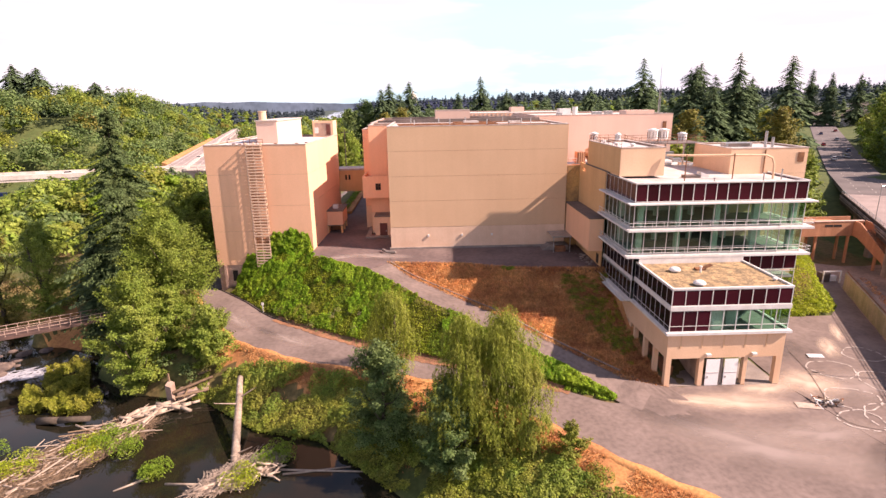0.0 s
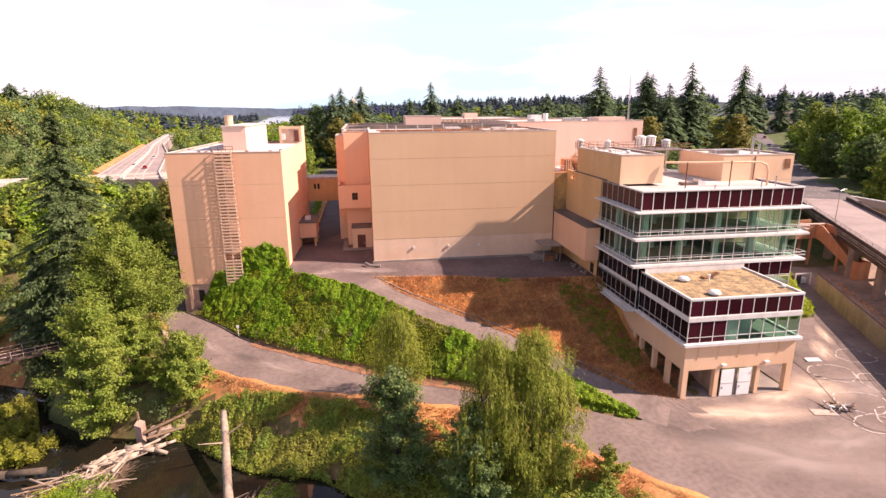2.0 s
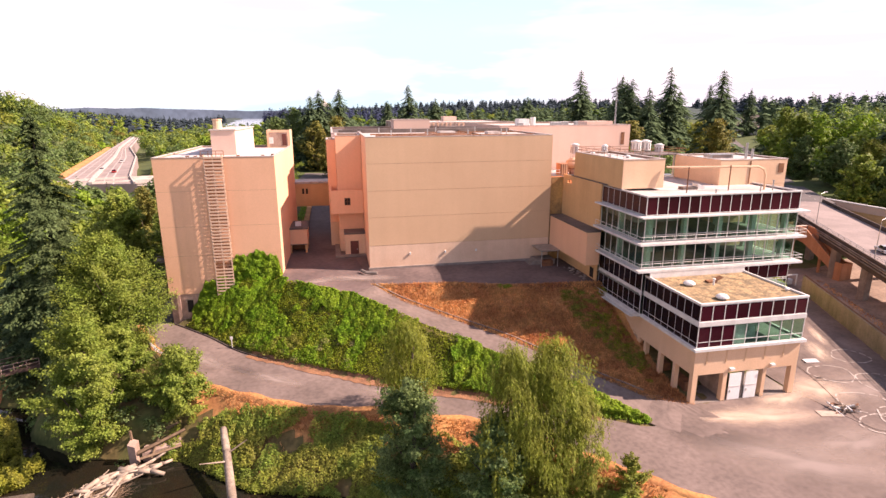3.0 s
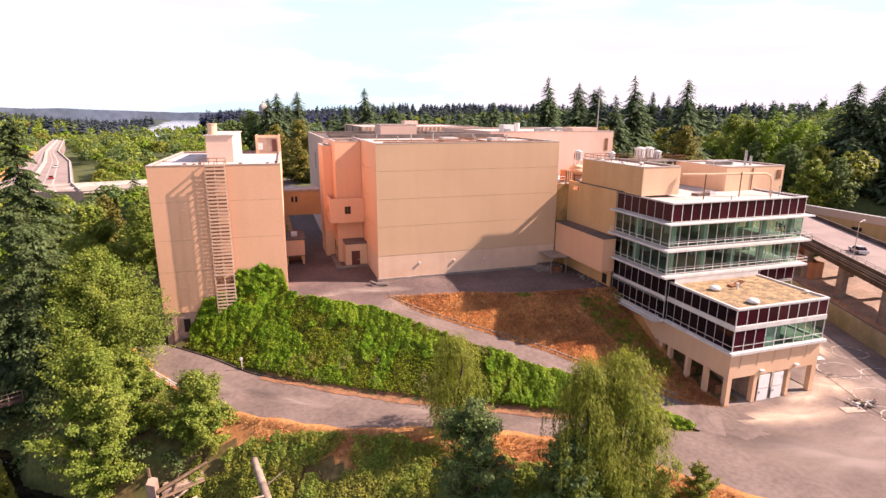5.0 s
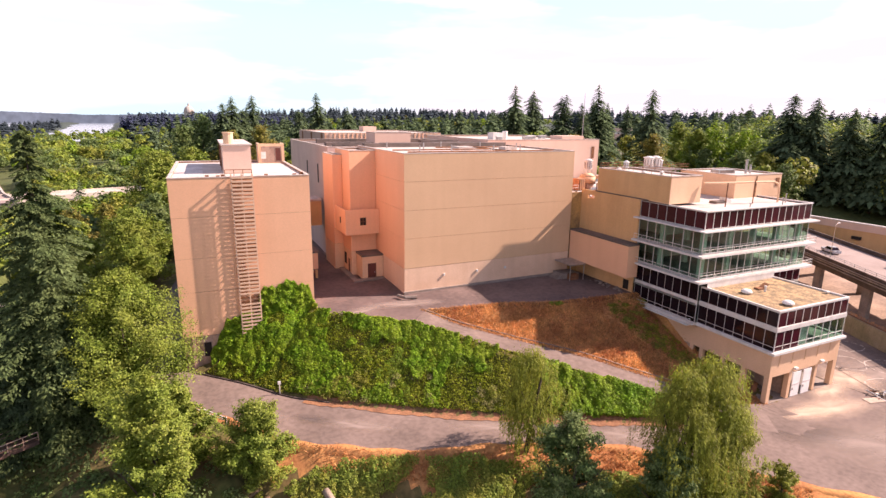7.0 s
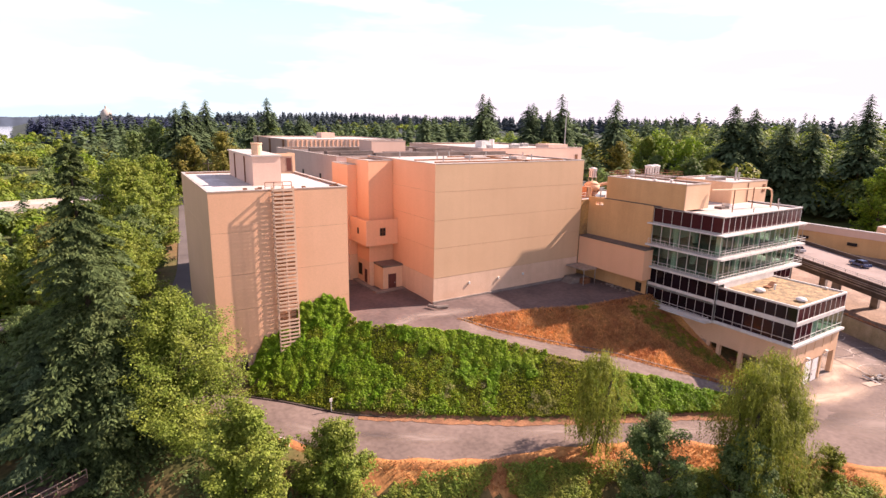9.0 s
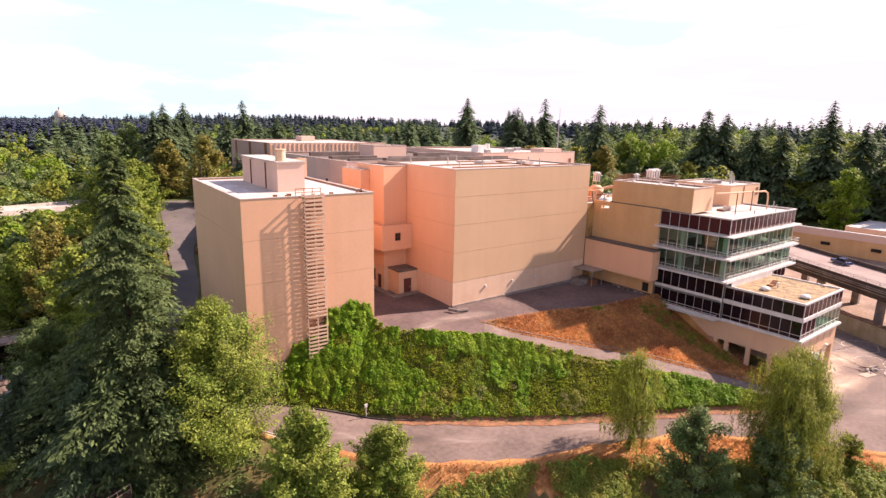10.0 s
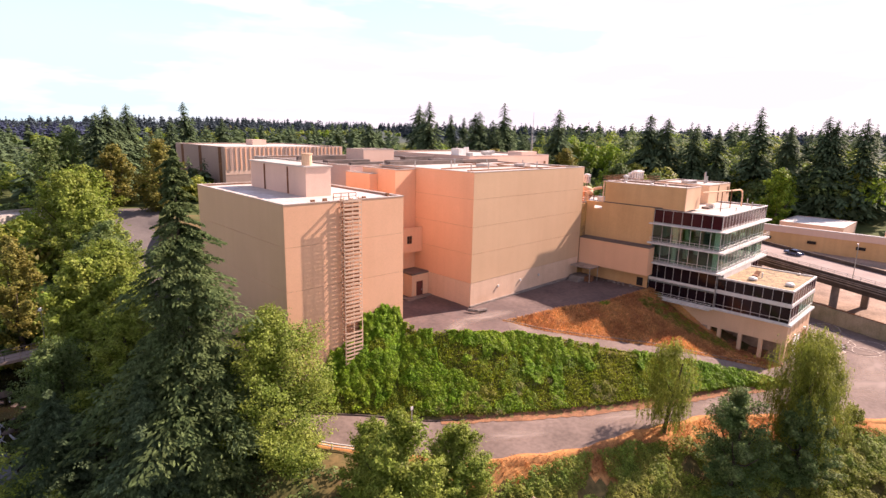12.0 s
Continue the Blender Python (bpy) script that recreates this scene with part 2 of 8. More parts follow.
# Dark concrete; on bridges it also carries the shade below the deck.
CONCRETE_DK = material("dark_and_shaded_concrete", (0.10, 0.075, 0.065), (0.06, 0.045, 0.04), rough=0.9, scale=0.4, fine=6, bump=0.2)
PALECON = material("pale_bridge_concrete", (0.60, 0.54, 0.48), (0.46, 0.41, 0.36), rough=0.9, scale=0.3, fine=5, bump=0.1, streak=0.25)
RAMP = material("terracotta_painted_concrete", (0.56, 0.27, 0.15), (0.47, 0.22, 0.12), scale=0.3, fine=6, bump=0.1, streak=0.4)
SOIL = material("green_and_brown_ground_cover", (0.085, 0.105, 0.030), (0.20, 0.125, 0.055), rough=1, scale=0.10, fine=1.6, bump=0.6, detail=0.5)
DRYSOIL = material("dry_orange_grass", (0.62, 0.31, 0.11), (0.42, 0.175, 0.07), rough=1, scale=0.22, fine=3.0, bump=0.8, detail=0.45)
REDDIRT = material("red_brown_dirt", (0.34, 0.165, 0.085), (0.20, 0.095, 0.055), rough=1, scale=0.6, fine=4, bump=0.6, detail=0.5)
DUSTY = material("dusty_pale_hardstanding", (0.42, 0.30, 0.23), (0.24, 0.17, 0.13), rough=1, scale=0.12, fine=2, bump=0.3, detail=0.4)
# Distance haze is mixed into this canopy's bluish green.
FOREST = material("haze_tinted_far_canopy", (0.046, 0.068, 0.058), (0.066, 0.088, 0.074), rough=1, scale=0.05, fine=0.5, bump=0.4, detail=0.5)
# Ground colour darkened to paint in the shade between the crowns.
UNDERWOOD = material("shaded_undergrowth", (0.072, 0.102, 0.030), (0.10, 0.12, 0.036), rough=1, scale=0.08, fine=0.7, bump=0.5, detail=0.5)
# Brown in the base colour stands for reflected trees; gloss is kept low.
WATER = material("dark_river_water", (0.008, 0.011, 0.008), (0.020, 0.014, 0.008), rough=0.04, scale=0.12, fine=1.4, bump=0.04, detail=0.1, spec=0.3)
FOAM = material("white_water_foam", (0.50, 0.50, 0.53), (0.24, 0.24, 0.28), rough=0.7, scale=1.5, fine=6, bump=0.5)
LAKE = material("distant_lake_water", (0.30, 0.36, 0.42), rough=0.2, bump=0)
DEADWOOD = material("bleached_driftwood", (0.44, 0.35, 0.27), (0.27, 0.20, 0.15), rough=0.9, scale=1.5, fine=9, bump=0.3, spread=0.25)
DRIFTBROWN = material("brown_driftwood", (0.25, 0.165, 0.10), (0.15, 0.10, 0.065), rough=0.95, scale=1.5, fine=9, bump=0.3, spread=0.3)
BARK = material("grey_brown_bark", (0.11, 0.085, 0.062), (0.07, 0.052, 0.04), rough=1, scale=1.5, fine=9, bump=0.5)
ROCK = material("brown_river_rock", (0.20, 0.145, 0.115), (0.11, 0.08, 0.07), rough=0.9, scale=0.8, fine=5, bump=0.5)
IVY = leaf_material("ivy_leaves", (0.185, 0.375, 0.018), (0.32, 0.45, 0.032), spread=0.45, glow=0.45)
GROUNDIVY = leaf_material("low_creeping_leaves", (0.27, 0.36, 0.022), (0.375, 0.41, 0.042), spread=0.45, glow=0.45)
PALEWEED = leaf_material("pale_seeding_weeds", (0.44, 0.40, 0.17), (0.34, 0.33, 0.11), spread=0.3)
MAPLE = leaf_material("maple_leaves", (0.20, 0.298, 0.042), (0.29, 0.342, 0.057))
LIME = leaf_material("bright_green_leaves", (0.175, 0.31, 0.022), (0.25, 0.345, 0.036))
BIRCHLEAF = leaf_material("olive_birch_leaves", (0.235, 0.295, 0.036), (0.33, 0.35, 0.055), glow=0.5)
COTTON = leaf_material("dull_green_cottonwood_leaves", (0.130, 0.220, 0.062), (0.195, 0.26, 0.086))
OLIVE = leaf_material("olive_shrub_leaves", (0.23, 0.285, 0.036), (0.30, 0.30, 0.052))
CREEPER = leaf_material("yellow_green_creeper_leaves", (0.32, 0.42, 0.018), (0.41, 0.46, 0.04), glow=0.45)
WILLOW = leaf_material("yellow_willow_leaves", (0.27, 0.30, 0.032), (0.34, 0.32, 0.05), glow=0.45)
GOLD = leaf_material("yellowing_leaves", (0.285, 0.235, 0.05), (0.225, 0.235, 0.05))
NEEDLE = leaf_material("dark_fir_needles", (0.092, 0.145, 0.072), (0.125, 0.178, 0.088), glow=0.2, spec=0.02)
CEDAR = leaf_material("grey_green_cedar_sprays", (0.105, 0.158, 0.062), (0.15, 0.202, 0.08), glow=0.34, spec=0.02)
# These two needle colours carry the blue of distance haze.
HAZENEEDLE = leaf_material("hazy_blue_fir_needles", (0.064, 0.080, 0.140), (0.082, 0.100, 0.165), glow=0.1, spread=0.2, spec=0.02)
FARNEEDLE = leaf_material("haze_tinted_fir_needles", (0.055, 0.080, 0.092), (0.073, 0.096, 0.112), glow=0.1, spread=0.25, spec=0.02)
DRYBLADE = leaf_material("dry_grass_blades", (0.78, 0.42, 0.16), (0.50, 0.205, 0.085), glow=0.3)


# ---- helpers of this scene ----
class Geo:
    """Vertices and faces of one mesh, in world metres."""

    def __init__(self):
        self.v, self.f = [], []

    def box(self, x0, y0, z0, x1, y1, z1):
        k = len(self.v)
        self.v += [(x, y, z) for z in (z0, z1) for y in (y0, y1) for x in (x0, x1)]
        self.f += [[k + i for i in q] for q in ((0, 2, 3, 1), (4, 5, 7, 6), (0, 1, 5, 4), (2, 6, 7, 3), (0, 4, 6, 2), (1, 3, 7, 5))]
        return self

    def prism(self, poly, z0, z1):
        """poly counter-clockwise; z0, z1 numbers or lists."""
        n, k = len(poly), len(self.v)
        a = z0 if isinstance(z0, (list, tuple)) else [z0] * n
        b = z1 if isinstance(z1, (list, tuple)) else [z1] * n
        self.v += [(x, y, z) for (x, y), z in zip(poly, a)] + [(x, y, z) for (x, y), z in zip(poly, b)]
        self.f += [[k + i for i in range(n)][::-1], [k + n + i for i in range(n)]]
        self.f += [[k + i, k + (i + 1) % n, k + n + (i + 1) % n, k + n + i] for i in range(n)]
        return self

    def tube(self, p, q, r, r2=None, n=8):
        p, q = Vector(p), Vector(q)
        r2 = r if r2 is None else r2
        d = (q - p).normalized()
        s = d.cross(Vector((0, 0, 1)) if abs(d.z) < 0.9 else Vector((1, 0, 0))).normalized()
        t = d.cross(s)
        k = len(self.v)
        for c, rad in ((p, r), (q, r2)):
            for i in range(n):
                a = 2 * math.pi * i / n
                self.v.append(tuple(c + (s * math.cos(a) + t * math.sin(a)) * rad))
        self.f += [[k + i, k + (i + 1) % n, k + n + (i + 1) % n, k + n + i] for i in range(n)]
        self.f += [[k + i for i in range(n)][::-1], [k + n + i for i in range(n)]]
        return self

    def path(self, pts, r, n=6, taper=1.0):
        for i, (p, q) in enumerate(zip(pts, pts[1:])):
            m = len(pts) - 1
            self.tube(p, q, r * (1 - (1 - taper) * i / m), r * (1 - (1 - taper) * (i + 1) / m), n)
        return self

    def dome(self, c, r, h, n=10, rings=4):
        k = len(self.v)
        for j in range(rings):
            a = j / rings * math.pi / 2
            self.v += [(c[0] + r * math.cos(a) * math.cos(2 * math.pi * i / n), c[1] + r * math.cos(a) * math.sin(2 * math.pi * i / n), c[2] + h * math.sin(a)) for i in range(n)]
        self.v.append((c[0], c[1], c[2] + h))
        for j in range(rings - 1):
            self.f += [[k + j * n + i, k + j * n + (i + 1) % n, k + (j + 1) * n + (i + 1) % n, k + (j + 1) * n + i] for i in range(n)]
        self.f += [[k + (rings - 1) * n + i, k + (rings - 1) * n + (i + 1) % n, k + rings * n] for i in range(n)]
        return self

    def mesh(self, name, mat, at=(0, 0, 0), smooth=False):
        me = bpy.data.meshes.new(name)
        me.from_pydata([(x - at[0], y - at[1], z - at[2]) for x, y, z in self.v], [], self.f)
        me.materials.append(mat)
        if smooth:
            me.shade_smooth()
        me.update()
        return me


def thing(name, at, label, category, group="", kind=""):
    ob = new(name)
    ob.location = at
    ob.empty_display_size = 0.2
    return tagged(ob, label, category, group, kind)


def base_of(ob):
    v = Vector(ob.location)
    while ob.parent:
        ob = ob.parent
        v += Vector(ob.location)
    return v


def part(name, geo, mat, parent, label="", smooth=False):
    """One mesh object under a thing or a part; geo in world metres."""
    ob = new(name, geo.mesh(name, mat, base_of(parent), smooth))
    ob.parent = parent
    return tagged(ob, label)


def piece(name, mesh, parent, at, turn=0.0):
    """A piece that shares its mesh with others of its kind."""
    ob = new(name, mesh)
    ob.parent = parent
    ob.location = Vector(at) - base_of(parent)
    ob.rotation_euler = (0, 0, turn)
    return ob


def solid(name, geo, mat, label, category, kind="", group="", smooth=False):
    """A top-level thing of one mesh."""
    c = np.array(geo.v)
    at = (float(c[:, 0].mean()), float(c[:, 1].mean()), float(c[:, 2].min()))
    ob = new(name, geo.mesh(name, mat, at, smooth))
    ob.location = at
    return tagged(ob, label, category, group, kind)


def cloud(name, quads, mat, at=(0, 0, 0)):
    """A mesh of loose four-cornered leaves from an array (n, 4, 3)."""
    q = np.asarray(quads, dtype=np.float32) - np.array(at, dtype=np.float32)
    n = len(q)
    me = bpy.data.meshes.new(name)
    me.vertices.add(4 * n)
    me.vertices.foreach_set("co", q.reshape(-1))
    me.loops.add(4 * n)
    me.loops.foreach_set("vertex_index", np.arange(4 * n, dtype=np.int32))
    me.polygons.add(n)
    me.polygons.foreach_set("loop_start", np.arange(0, 4 * n, 4, dtype=np.int32))
    me.materials.append(mat)
    me.update(calc_edges=True)
    return me


def leaves_at(points, size, rng, lift=0.4, droop=0.0, out=None):
    """Four-cornered leaves at the points, turned at random, mostly facing up."""
    n = len(points)
    nor = rng.normal(size=(n, 3))
    nor[:, 2] = np.abs(nor[:, 2]) + lift
    if out is not None:
        nor = nor * 0.55 + out
    nor /= np.linalg.norm(nor, axis=1)[:, None]
    a = np.cross(nor, rng.normal(size=(n, 3)))
    if droop:
        a = a * (1 - droop) + np.array([0, 0, -1.0]) * droop * 2
        a -= nor * (a * nor).sum(1)[:, None]
    a /= np.linalg.norm(a, axis=1)[:, None] + 1e-9
    b = np.cross(nor, a)
    s = (size * rng.uniform(0.6, 1.3, n))[:, None]
    a, b = (a * s * 1.4, b * s * 0.34) if droop else (a * s, b * s * 0.62)
    p = np.asarray(points)
    return np.stack([p - a, p + b * 0.9 - a * 0.1, p + a, p - b * 0.9 - a * 0.1], axis=1)


# ---- the lie of the land: outlines with heights; between them the ground glides ----
LOT = [(-46.5, 104, 1.0), (-40, 92.5, 0.4), (-31, 81.2, 0), (-24, 76.2, 0), (-16, 72, 0), (-8.8, 69.9, 0), (3.5, 64.5, 0), (11.4, 57.6, 0), (15, 53.4, 0),
       (20, 48.5, 0), (24, 44.5, 0), (33, 36, 0), (56, 14, 0), (58, 48, 0), (62.4, 58, 0), (67.1, 68.2, 0), (80.4, 96.6, 0), (84, 104, 0), (79.6, 104, 0), (76.6, 96, 0), (73.2, 89, 0), (69.4, 85.2, 0),
       (62, 85, 0), (47, 80, 0), (46.5, 63, 0), (31, 63, 0), (27, 65.3, 0.8), (23.6, 59.7, 0), (18.5, 62.5, 0), (13, 65.9, 0), (0, 72.3, 0.1), (-11.5, 78.8, 0.2),
       (-18.6, 83.5, 0.3), (-28, 90.5, 0.4), (-34, 97, 0.8), (-41.5, 104, 1.0)]
BACKROAD = [(-46.5, 104, 1.0), (-41.5, 104, 1.0), (-41.6, 140, 1.4), (-36, 165, 2.0), (-18, 230, 3.0), (-30, 232, 3.0), (-42, 170, 2.0), (-47.5, 140, 1.4)]
DRIVE = [(-11, 89.8, 8.6), (-6.6, 94.6, 8.5), (-2.6, 90.3, 7.3), (4, 84.5, 6.0), (11.3, 78, 4.8), (17.7, 71.5, 3.2), (25.7, 65.6, 0.9), (27, 65.3, 0.8),
         (23.8, 60.9, 0.2), (18.8, 65.4, 1.6), (11.8, 70.6, 3.5), (4.9, 75.9, 5.3), (-1.2, 80.4, 6.8), (-7, 85.8, 7.9)]
PLAZA = [(-22.2, 98.6, 9.0), (-17, 93.6, 9.0), (-11, 89.8, 8.6), (-6.6, 94.6, 8.5), (5.5, 91.4, 8.9), (14.5, 88.3, 8.9), (25.3, 87.2, 8.9), (31, 86.5, 8.9),
         (31, 106, 8.9), (-6, 106, 9.0), (-6, 200, 9.6), (-12, 232, 9.6), (-22.2, 200, 9.6)]
RIVER = [(-64, 190, -8), (-66, 128, -8), (-78, 110, -8), (-76, 95, -8), (-63, 87, -8), (-54, 79, -8), (-44, 73.3, -8), (-33, 73.0, -8), (-24, 65.5, -8), (-15, 63.0, -8),
         (-7, 55, -8), (-1, 45, -8), (6, 20, -8), (8, -60, -8), (-140, -60, -8), (-120, 60, -8), (-98, 86, -8), (-94, 104, -8), (-79, 128, -8), (-74, 190, -8)]
# single lines of set height, placed to fit the camera's view: crown of the wooded banks, the land beyond the road
# bridge, the far side of the river
LINES = [[(-62, 100, -3.5), (-60, 125, -3.5), (-58, 160, -2)], [(-73, 97, -3.0), (-74, 106, -2.6), (-66, 118, -3.2)], [(-52, 84, -2.5), (-45, 80, -1.5), (-38, 78.5, -1.0)], [(-102, 100, -1), (-88, 130, -1), (-86, 190, 0)],
         [(-130, 90, 4), (-110, 200, 4)], [(61.0, 50, 2.6), (65.2, 58, 2.6), (69.6, 68, 2.6), (82.8, 96.4, 2.6)], [(66, 40, 0.3), (71, 58, 0.2), (76, 69, 0.2), (89, 97, 0.2), (96, 114, 0.2)], [(80, 30, 0.4), (88, 62, 0.4), (105, 96, 0.8), (135, 150, 6)],
         [(36, 99, 8.5), (62, 100, 7.5), (66, 135, 8.5), (60, 220, 9.5)], [(52, 93, 6.5), (68, 95, 6.0), (73.5, 99, 5.0), (78, 105.5, 4.5)], [(120, 60, 2), (170, 120, 6), (190, 200, 10)],
         [(-39.5, 102.2, 1.8), (-36, 102.2, 3.0), (-33, 102.2, 5.0), (-29, 102, 8.0), (-24, 101.5, 9.3)],
         [(14, 46, -3.5), (8, 53, -3.2), (0, 60, -2.5), (-10, 66.5, -2.2), (-22, 72, -2.2), (-33, 77, -2.4)], [(45, -30, -3), (20, 32, -4.5)]]
REGIONS = [np.array(r, float) for r in (LOT, BACKROAD, DRIVE, PLAZA, RIVER)]


def edges_of(poly, closed=True):
    p = np.array(poly, float)
    return np.stack([p, np.roll(p, -1, 0)], 1) if closed else np.stack([p[:-1], p[1:]], 1)


def shepard(x, y, segs):
    num, den = np.zeros_like(x), np.zeros_like(x)
    for (ax, ay, az), (bx, by, bz) in segs:
        dx, dy = bx - ax, by - ay
        length = math.hypot(dx, dy)
        t = np.clip(((x - ax) * dx + (y - ay) * dy) / (length * length + 1e-9), 0, 1)
        d2 = (x - ax - t * dx) ** 2 + (y - ay - t * dy) ** 2
        w = (0.3 + min(length, 20.0)) / (d2 + 0.02) ** 1.6
        num += w * (az + t * (bz - az))
        den += w
    return num / den


def inside(x, y, poly):
    ok = np.zeros(x.shape, bool)
    for (ax, ay, _), (bx, by, _) in edges_of(poly):
        cross = (ay > y) != (by > y)
        ok ^= cross & (x < (bx - ax) * (y - ay) / (by - ay + 1e-12) + ax)
    return ok


def smooth(a, b, v):
    t = np.clip((v - a) / (b - a), 0, 1)
    return t * t * (3 - 2 * t)


def LAKE_X(y):
    """Middle of the far water."""
    return -0.095 * y - 94


def far_land(x, y):
    """Wooded hills, the low valley with the lake, the ridge all round."""
    r = np.hypot(x, y - 110)
    wave = np.sin(x / 173 + 1.3) * np.cos(y / 211) + 0.5 * np.sin(x / 71 + y / 93)
    z = 9 + 7 * smooth(60, 200, x) + 8 * smooth(150, 420, x) + 3 * wave * smooth(150, 500, r)
    z += 8 * np.exp(-((x + 400) / 150) ** 2 - ((y - 720) / 260) ** 2)
    z += (5.5 + 16.5 * smooth(-300, 250, x)) * smooth(700, 2300, r) * (0.9 + 0.35 * np.sin(np.arctan2(y - 110, x) * 9 + 0.6) * np.cos(r / 900))
    valley = np.exp(-((x + 150 + 0.20 * (y - 250)) / (55 + 0.10 * np.abs(y - 250))) ** 2) * smooth(190, 420, y)
    z = z * (1 - valley) + (-2.0 - 9 * smooth(900, 1250, y)) * valley
    off = x - LAKE_X(y)
    z += (18 * smooth(-80, -260, off) + 6 * smooth(70, 130, off) * (1 - smooth(250, 500, off))) * smooth(520, 700, y) * (1 - smooth(1300, 1900, y))
    left = -(x + 130 + 0.16 * (y - 245))
    hill = smooth(12, 62, left) * smooth(262, 330, y) * (1 - smooth(440, 600, y))
    lake = np.exp(-((x - LAKE_X(y)) / (40 + 0.02 * y)) ** 4) * smooth(880, 950, y) * (1 - smooth(3800, 4000, y))
    low = smooth(60, 90, x) * (1 - smooth(185, 260, x)) * (1 - smooth(125, 180, y))
    z = z * (1 - low) + 3 * low
    low = (1 - smooth(-60, -30, x)) * smooth(-340, -250, x) * (1 - smooth(290, 350, y))
    z = z * (1 - low) - 2 * low
    z = z * (1 - hill) + 31 * hill
    return z * (1 - lake) - 12 * lake


# the street beyond the road bridge, by its middle line
AV_Y = np.linspace(140, 400, 27)
AV_X = np.interp(AV_Y, [140, 186, 255, 400], [121.5, 149.5, 195.0, 291])
AV_Z = np.interp(AV_Y, [140, 180, 255, 400], [10.5, 10.7, 12.5, 17.5])


def street_bed(x, y, z):
    """The land levelled out on both sides of the street."""
    off = (x - np.interp(y, AV_Y, AV_X)) * 0.85
    k = smooth(46, 15, np.abs(off)) * smooth(150, 185, y) * (1 - smooth(400, 470, y))
    return z * (1 - k) + (np.interp(y, AV_Y, AV_Z) - 0.45) * k


BANK_LOW = [(-41, 103.4, 0.9), (-34, 97, 0.6), (-28, 90.5, 0.4), (-18.6, 83.5, 0.3), (-11.5, 78.8, 0.2), (0, 72.3, 0.1), (13, 65.9, 0), (18.5, 62.5, 0), (23.6, 59.7, 0)]
BANK_HIGH = [(-41, 103.6, 1.0), (-36, 102.4, 3.2), (-32, 102.4, 6.5), (-28, 102.4, 8.8), (-22.4, 102.4, 9.4), (-22.2, 98.6, 9.2), (-17, 93.6, 9.2), (-11, 89.8, 8.8), (-7, 85.8, 8.0), (-1.2, 80.4, 6.9),
             (4.9, 75.9, 5.4), (11.8, 70.6, 3.6), (18.8, 65.4, 1.7), (23.8, 60.9, 0.2)]
SLOPE_HIGH = [(-6.6, 94.6, 8.5), (5.5, 91.4, 8.9), (14.5, 88.3, 8.9), (25.3, 87.2, 8.9), (30.6, 86.8, 8.9)]
SLOPE_LOW = [(-6.6, 94.6, 8.5), (-2.6, 90.3, 7.3), (4, 84.5, 6.0), (11.3, 78, 4.8), (17.7, 71.5, 3.2), (25.7, 65.6, 0.9), (30.6, 63.6, 0.2)]
SHORE_HIGH = [(-31, 81.2, 0), (-24, 76.2, 0), (-16, 72, 0), (-8.8, 69.9, 0), (3.5, 64.5, 0), (11.4, 57.6, 0), (15, 53.4, 0), (20, 48.5, 0), (24, 44.5, 0), (33, 36, 0)]
SHORE_LOW = [(-37, 75, -6.6), (-33, 73.0, -7), (-24, 65.5, -7), (-15, 63.0, -7), (-7, 55, -7), (-1, 45, -7), (6, 20, -7)]


def nearest(x, y, line):
    best, zz = np.full(x.shape, 1e9), np.zeros(x.shape)
    for (ax, ay, az), (bx, by, bz) in zip(line, line[1:]):
        dx, dy = bx - ax, by - ay
        t = np.clip(((x - ax) * dx + (y - ay) * dy) / (dx * dx + dy * dy), 0, 1)
        d = np.hypot(x - ax - t * dx, y - ay - t * dy)
        m = d < best
        best = np.where(m, d, best)
        zz = np.where(m, az + t * (bz - az), zz)
    return best, zz


SLOPES = [(BANK_LOW, BANK_HIGH, 0.0), (SLOPE_LOW, SLOPE_HIGH, 1.4), (SHORE_LOW, SHORE_HIGH, 0.0)]


def land(x, y):
    x, y = np.asarray(x, float), np.asarray(y, float)
    segs = [e for r in REGIONS for e in edges_of(r)] + [e for r in LINES for e in edges_of(r, False)]
    z = shepard(x, y, segs)
    for r in REGIONS:
        m = inside(x, y, r)
        if m.any():
            z[m] = shepard(x[m], y[m], edges_of(r))
    for low, high, bend in SLOPES:
        m = inside(x, y, low + high[::-1])
        if m.any():
            d0, z_0 = nearest(x[m], y[m], low)
            d1, z_1 = nearest(x[m], y[m], high)
            f = (d0 / (d0 + d1 + 1e-6)) ** (1 + bend * smooth(12, 30, x[m]))
            z[m] = z_0 + (z_1 - z_0) * f
    d = np.maximum.reduce([np.abs(x + 0) - 95, y - 205, 0 * x])
    k = smooth(0, 70, d)
    return street_bed(x, y, z * (1 - k) + far_land(x, y) * k)


def land_at(x, y):
    return float(land(np.array([float(x)]), np.array([float(y)]))[0])


def axis(lo, hi, step, out_lo, out_hi):
    a = list(np.arange(lo, hi + 0.01, step))
    s = step
    while a[-1] < out_hi:
        s = min(s * 1.16, 90)
        a.append(a[-1] + s)
    s = step
    while a[0] > out_lo:
        s = min(s * 1.16, 90)
        a.insert(0, a[0] - s)
    return np.array(a)


gx, gy = axis(-88, 96, 1.0, -3300, 3300), axis(36, 210, 1.0, -400, 4600)
X, Y = np.meshgrid(gx, gy)
Z = land(X.ravel(), Y.ravel()).reshape(X.shape)
rough_bit = np.array([noise.noise((x * 0.35, y * 0.35, 0)) for x, y in zip(X.ravel(), Y.ravel())]).reshape(X.shape)
paved = np.zeros(X.shape, bool)
for r in REGIONS[:4]:
    paved |= inside(X.ravel(), Y.ravel(), r).reshape(X.shape)
